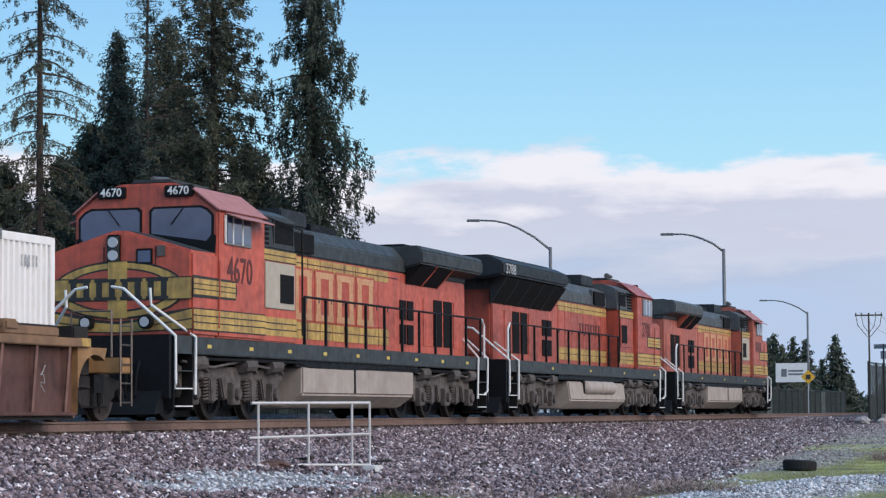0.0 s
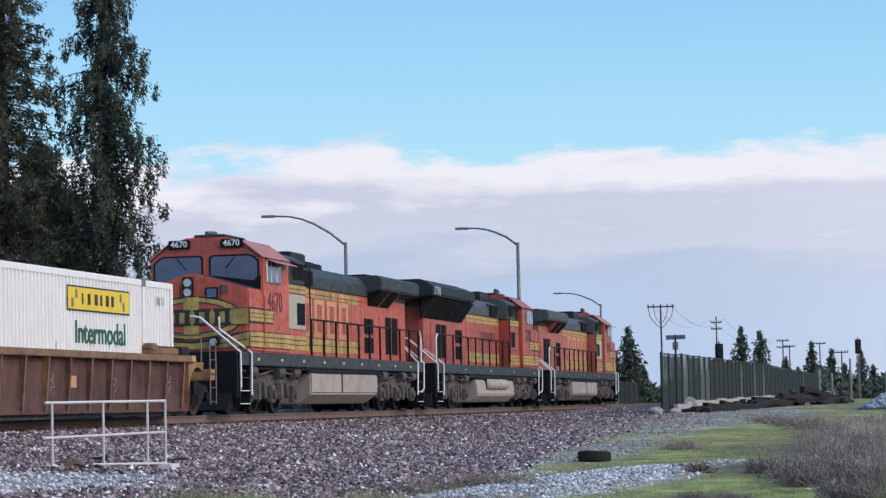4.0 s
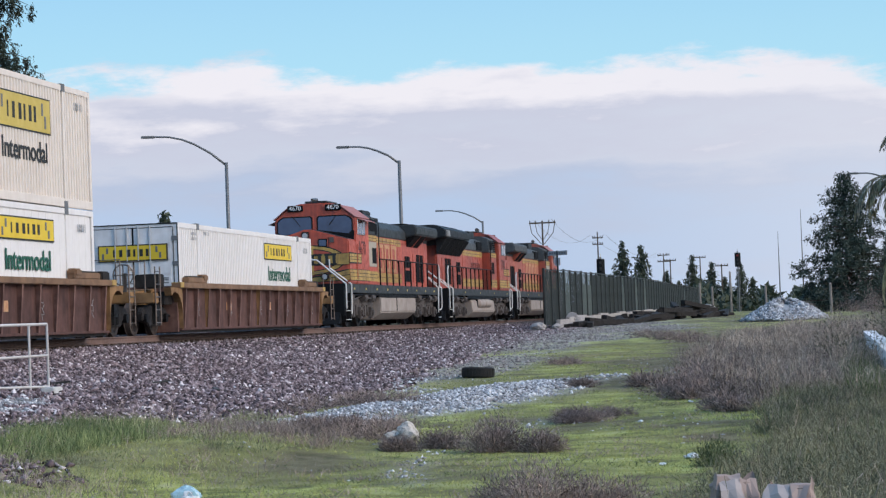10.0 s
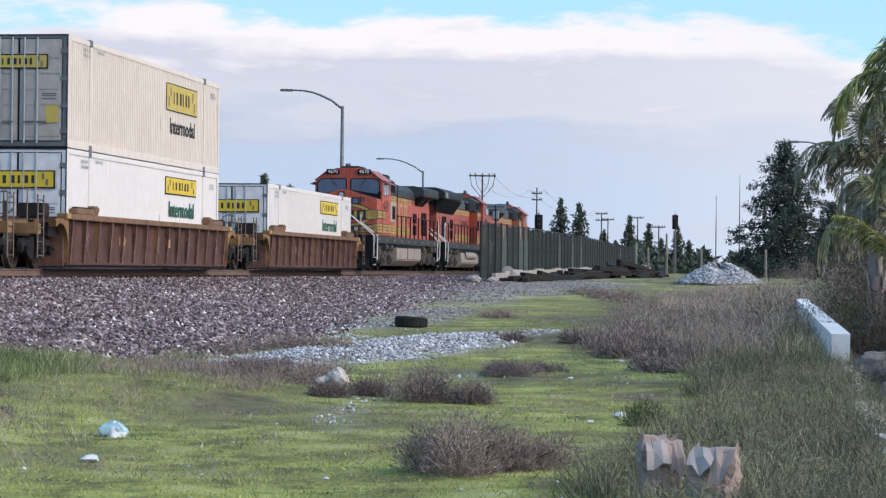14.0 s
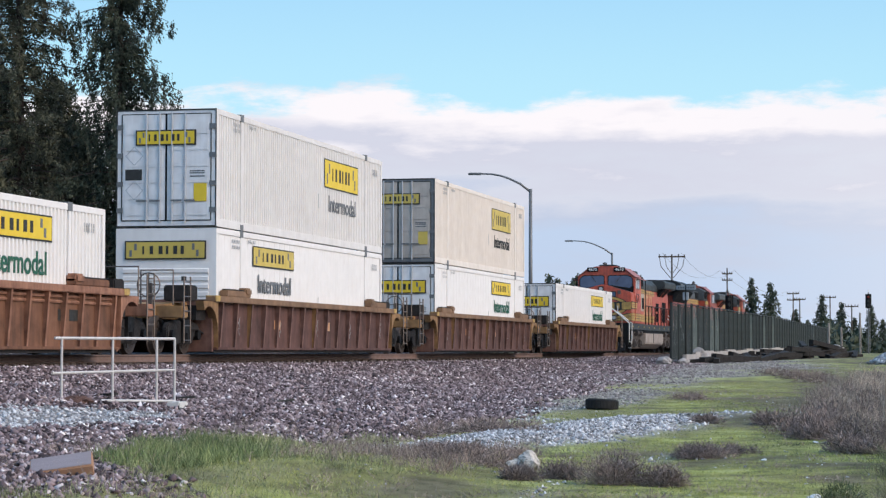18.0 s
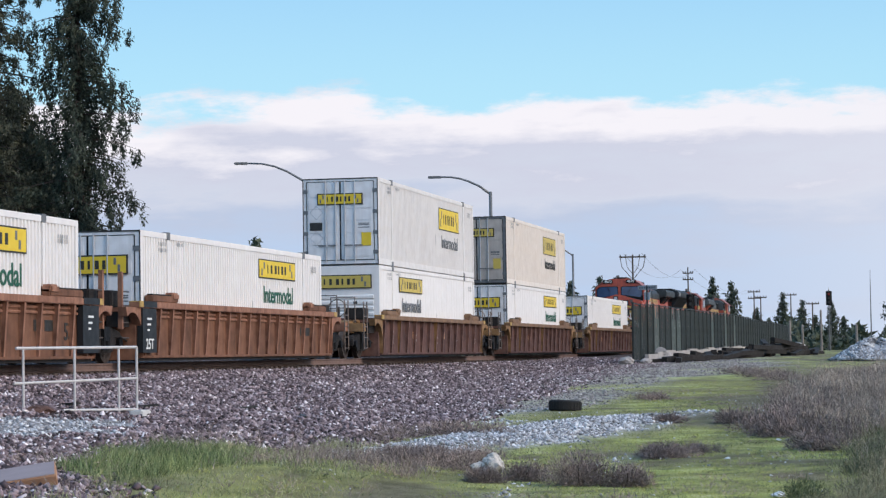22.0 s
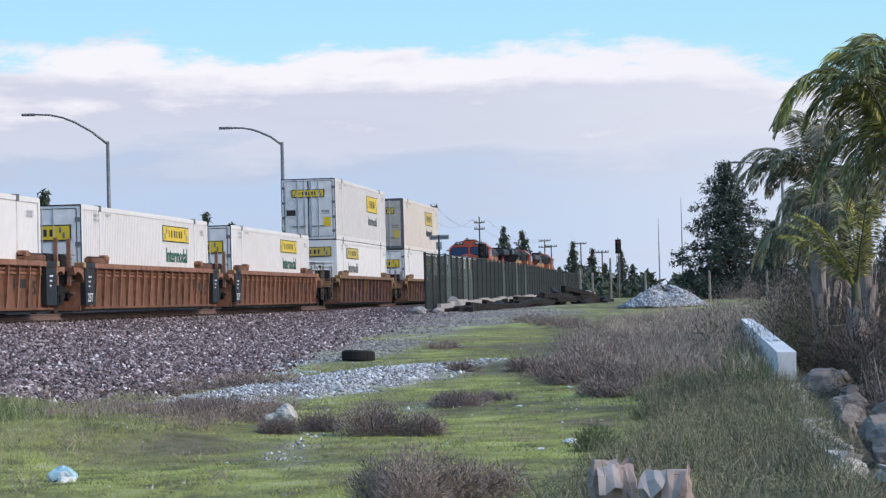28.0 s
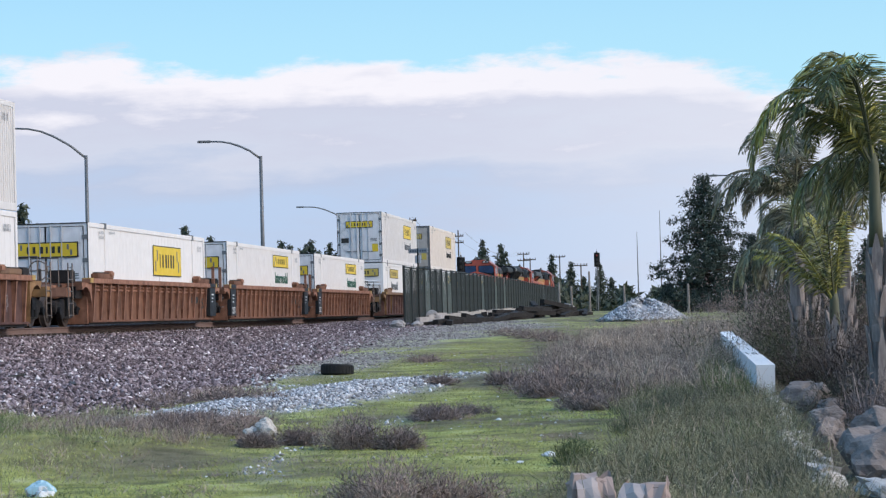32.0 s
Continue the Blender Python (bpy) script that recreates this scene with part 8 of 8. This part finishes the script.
def stone_field(pts, rng, lo, hi, material, name):
    """Many small angular stones joined in one mesh: squashed, jittered octahedra."""
    base = np.array([(1, 0, 0), (-1, 0, 0), (0, 1, 0), (0, -1, 0), (0, 0, 1), (0, 0, -0.6)], float)
    n = len(pts)
    size = rng.uniform(lo, hi, (n, 1, 1)) * np.ones((n, 1, 3)) * rng.uniform(0.6, 1.2, (n, 1, 3))
    jit = base[None] + rng.normal(size=(n, 6, 3)) * 0.28
    a = rng.uniform(0, 6.28, n)
    c, s = np.cos(a), np.sin(a)
    p = jit * size
    q = np.stack([p[..., 0] * c[:, None] - p[..., 1] * s[:, None], p[..., 0] * s[:, None] + p[..., 1] * c[:, None], p[..., 2] * 0.75], -1) + np.asarray(pts)[:, None, :]
    tri = np.array([(0, 2, 4), (2, 1, 4), (1, 3, 4), (3, 0, 4), (2, 0, 5), (1, 2, 5), (3, 1, 5), (0, 3, 5)])
    f = (tri[None] + (np.arange(n) * 6)[:, None, None]).reshape(-1)
    me = bpy.data.meshes.new(name)
    me.vertices.add(6 * n)
    me.vertices.foreach_set("co", q.ravel())
    m = 8 * n
    me.loops.add(3 * m)
    me.loops.foreach_set("vertex_index", f)
    me.polygons.add(m)
    me.polygons.foreach_set("loop_start", np.arange(m) * 3)
    me.polygons.foreach_set("loop_total", np.full(m, 3))
    me.materials.append(material)
    me.update(calc_edges=True)
    return me


def stone_mat(name, stops):
    m = bpy.data.materials.new(name)
    m.use_nodes = True
    nt = m.node_tree
    bs = nt.nodes["Principled BSDF"]
    geo = nt.nodes.new("ShaderNodeNewGeometry")
    r = nt.nodes.new("ShaderNodeValToRGB")
    r.color_ramp.interpolation = "LINEAR"
    e = r.color_ramp.elements
    e[0].position, e[0].color = stops[0][0], (*stops[0][1], 1)
    e[1].position, e[1].color = stops[-1][0], (*stops[-1][1], 1)
    for p, c in stops[1:-1]:
        e.new(p).color = (*c, 1)
    nt.links.new(geo.outputs["Random Per Island"], r.inputs[0])
    nt.links.new(r.outputs[0], bs.inputs["Base Color"])
    bs.inputs["Roughness"].default_value = 0.85
    bs.inputs["Specular IOR Level"].default_value = 0.25
    return m


PALE_STONE_ISLE = stone_mat("pale_stone_pieces", ((0, (0.17, 0.170, 0.178)), (0.6, (0.44, 0.445, 0.465)), (1, (0.80, 0.80, 0.82))))
SANDY_ISLE = stone_mat("sandy_gravel_pieces", ((0, (0.13, 0.115, 0.11)), (0.6, (0.28, 0.255, 0.245)), (1, (0.50, 0.47, 0.45))))
PILE_ISLE = stone_mat("heaped_stone_pieces", ((0, (0.18, 0.186, 0.20)), (0.6, (0.36, 0.37, 0.395)), (1, (0.62, 0.63, 0.65))))
BALLAST_ISLE = stone_mat("ballast_pieces", ((0, (0.028, 0.021, 0.022)), (0.36, (0.118, 0.086, 0.091)), (0.72, (0.262, 0.198, 0.207)), (0.94, (0.44, 0.36, 0.365)), (1, (0.95, 0.88, 0.88))))


def ballast():
    rng = np.random.default_rng(21)
    pts = []
    for x, y in zip(19.5 + 39.5 * rng.random(105000) ** 1.15, rng.uniform(7.6, 18.45, 105000)):
        if ballast_amount(x, y) > rng.random() * 0.9 and pale_gravel(x, y) < 0.5:
            pts.append((x, y, ground_z(x, y) + rng.uniform(-0.01, 0.02)))
    tagged(new("ballast_stones", stone_field(pts, rng, 0.026, 0.068, BALLAST_ISLE, "ballast_stones")), "loose purple-brown ballast stones beside the track", "ballast", kind="stuff")
    pts = []
    for x, y in zip(59 + 60 * rng.random(30000) ** 1.3, rng.uniform(8.5, 18.45, 30000)):
        if ballast_amount(x, y) > rng.random():
            pts.append((x, y, ground_z(x, y)))
    tagged(new("far_ballast_stones", stone_field(pts, rng, 0.03, 0.065, BALLAST_ISLE, "far_ballast_stones")), "ballast stones along the far track", "ballast", kind="stuff")
    pts, far = [], []
    for x, y in zip(24 + 76 * rng.random(150000) ** 1.3, rng.uniform(3.5, 15, 150000)):
        if pale_gravel(x, y) > 0.25 + (0.6 if x < 50 else 0.85) * rng.random():
            (pts if x < 48 else far).append((x, y, ground_z(x, y) + rng.uniform(-0.01, 0.015)))
    tagged(new("sandy_gravel_stones", stone_field(far, rng, 0.018, 0.045, SANDY_ISLE, "sandy_gravel_stones")), "dull sandy grey gravel spread before the fence", "gravel", kind="stuff")
    for x, y in zip(rng.uniform(31, 47, 26000), rng.uniform(4.4, 9.2, 26000)):
        if math.hypot((x - 38.3) / 6.8, (y - 6.65 + (x - 39) * 0.22) / 1.25) + 0.35 * n2(x, y, 0.8, 9) < 0.85:
            pts.append((x, y, ground_z(x, y) + rng.uniform(-0.005, 0.03)))
    loose = [(x, y, ground_z(x, y)) for x, y in zip(rng.uniform(15, 60, 1100), rng.uniform(1.0, 9.5, 1100)) if n2(x, y, 0.5, 15) > -0.1]
    tagged(new("scattered_pebbles", stone_field(loose, rng, 0.008, 0.03, PALE_STONE_ISLE, "scattered_pebbles")), "pale pebbles scattered in the grass", "pebbles", kind="stuff")
    tagged(new("pale_gravel_stones", stone_field(pts, rng, 0.02, 0.05, PALE_STONE_ISLE, "pale_gravel_stones")), "pale grey crushed stone spread on the lot", "gravel", kind="stuff")


def surroundings():
    big_trees()
    far_trees()
    right_tree()
    pipe_barrier()
    tyre()
    rocks()
    low_wall()
    broken_slabs()
    soil_lump()
    far_posts()
    paper_bags()
    litter()
    street_lamp(15.055, 126, 9.25, 3.8, "tall grey street lamp with long curved arm")
    street_lamp(10.79, 128, 9.18, 2.7, "tall grey street lamp with curved arm", 0.85)
    street_lamp(8.78, 214, 9.3, 3.6, "distant grey street lamp with curved arm", 1.1)
    street_lamp(-1.5, 160, 8.1, 2.9, "grey street lamp behind the palms", 1.1)
    utility_pole(7.31, 225, 9.6, frame_wires=True, width=2.6)
    utility_pole(5.96, 290, 10.6, arms=(0.5, 1.3), width=1.3)
    utility_pole(4.36, 330, 8.6, arms=(0.0, 0.9))
    utility_pole(4.2, 335, 7.9, arms=(0.0,))
    utility_pole(3.47, 340, 8.3)
    utility_pole(2.95, 300, 6.2)
    mast(1.55, 260, 8.6, 0.09, "flag_mast", "slim bare mast above far trees")
    mast(0.98, 260, 10.9, 0.09, "flag_mast", "slim bare mast above far trees")
    rail_signal(2.55, 205, 4.62, "black hooded railway signal on a steel mast")
    rail_signal(5.91, 150, 3.22, "black hooded railway signal behind the fence")
    wires()
    screened_fence("green_fence", (92.9, 11.95, 0), (232, 14.2, 0), 2.42, 2.6, "dark green screened chain-link fence along the track", ground_z)
    curb = thing("fence_footing", "pale concrete footing strip under the fence", "footing", kind="structure")
    for i in range(18):
        k0, k1 = 0.02 + i * 0.028, 0.02 + (i + 1) * 0.028 - 0.001
        x0, x1 = 92.9 + 139 * k0, 92.9 + 139 * k1
        y0 = 11.75 + 2.25 * k0
        part("footing_block", Shape().box(x0, x1, y0 - 0.12, y0 + 0.05, ground_z(x0, y0) - 0.3, ground_z(x0, y0) + 0.36 + 0.04 * (i % 3)), CONCRETE, curb, bevel=0.02)
    # the stretch before x = 113 is added as dark backing for gaps under the train
    screened_fence("far_fence", (38, 25.0, 0), (175, 24.3, 0), 2.15, 2.4, "dark green fence beyond the track, lengthened to darken the gaps under the train", lambda x, y: -0.5)
    signs()
    vegetation()
    ballast()
    heaps()


surroundings()
build_train()
motions()
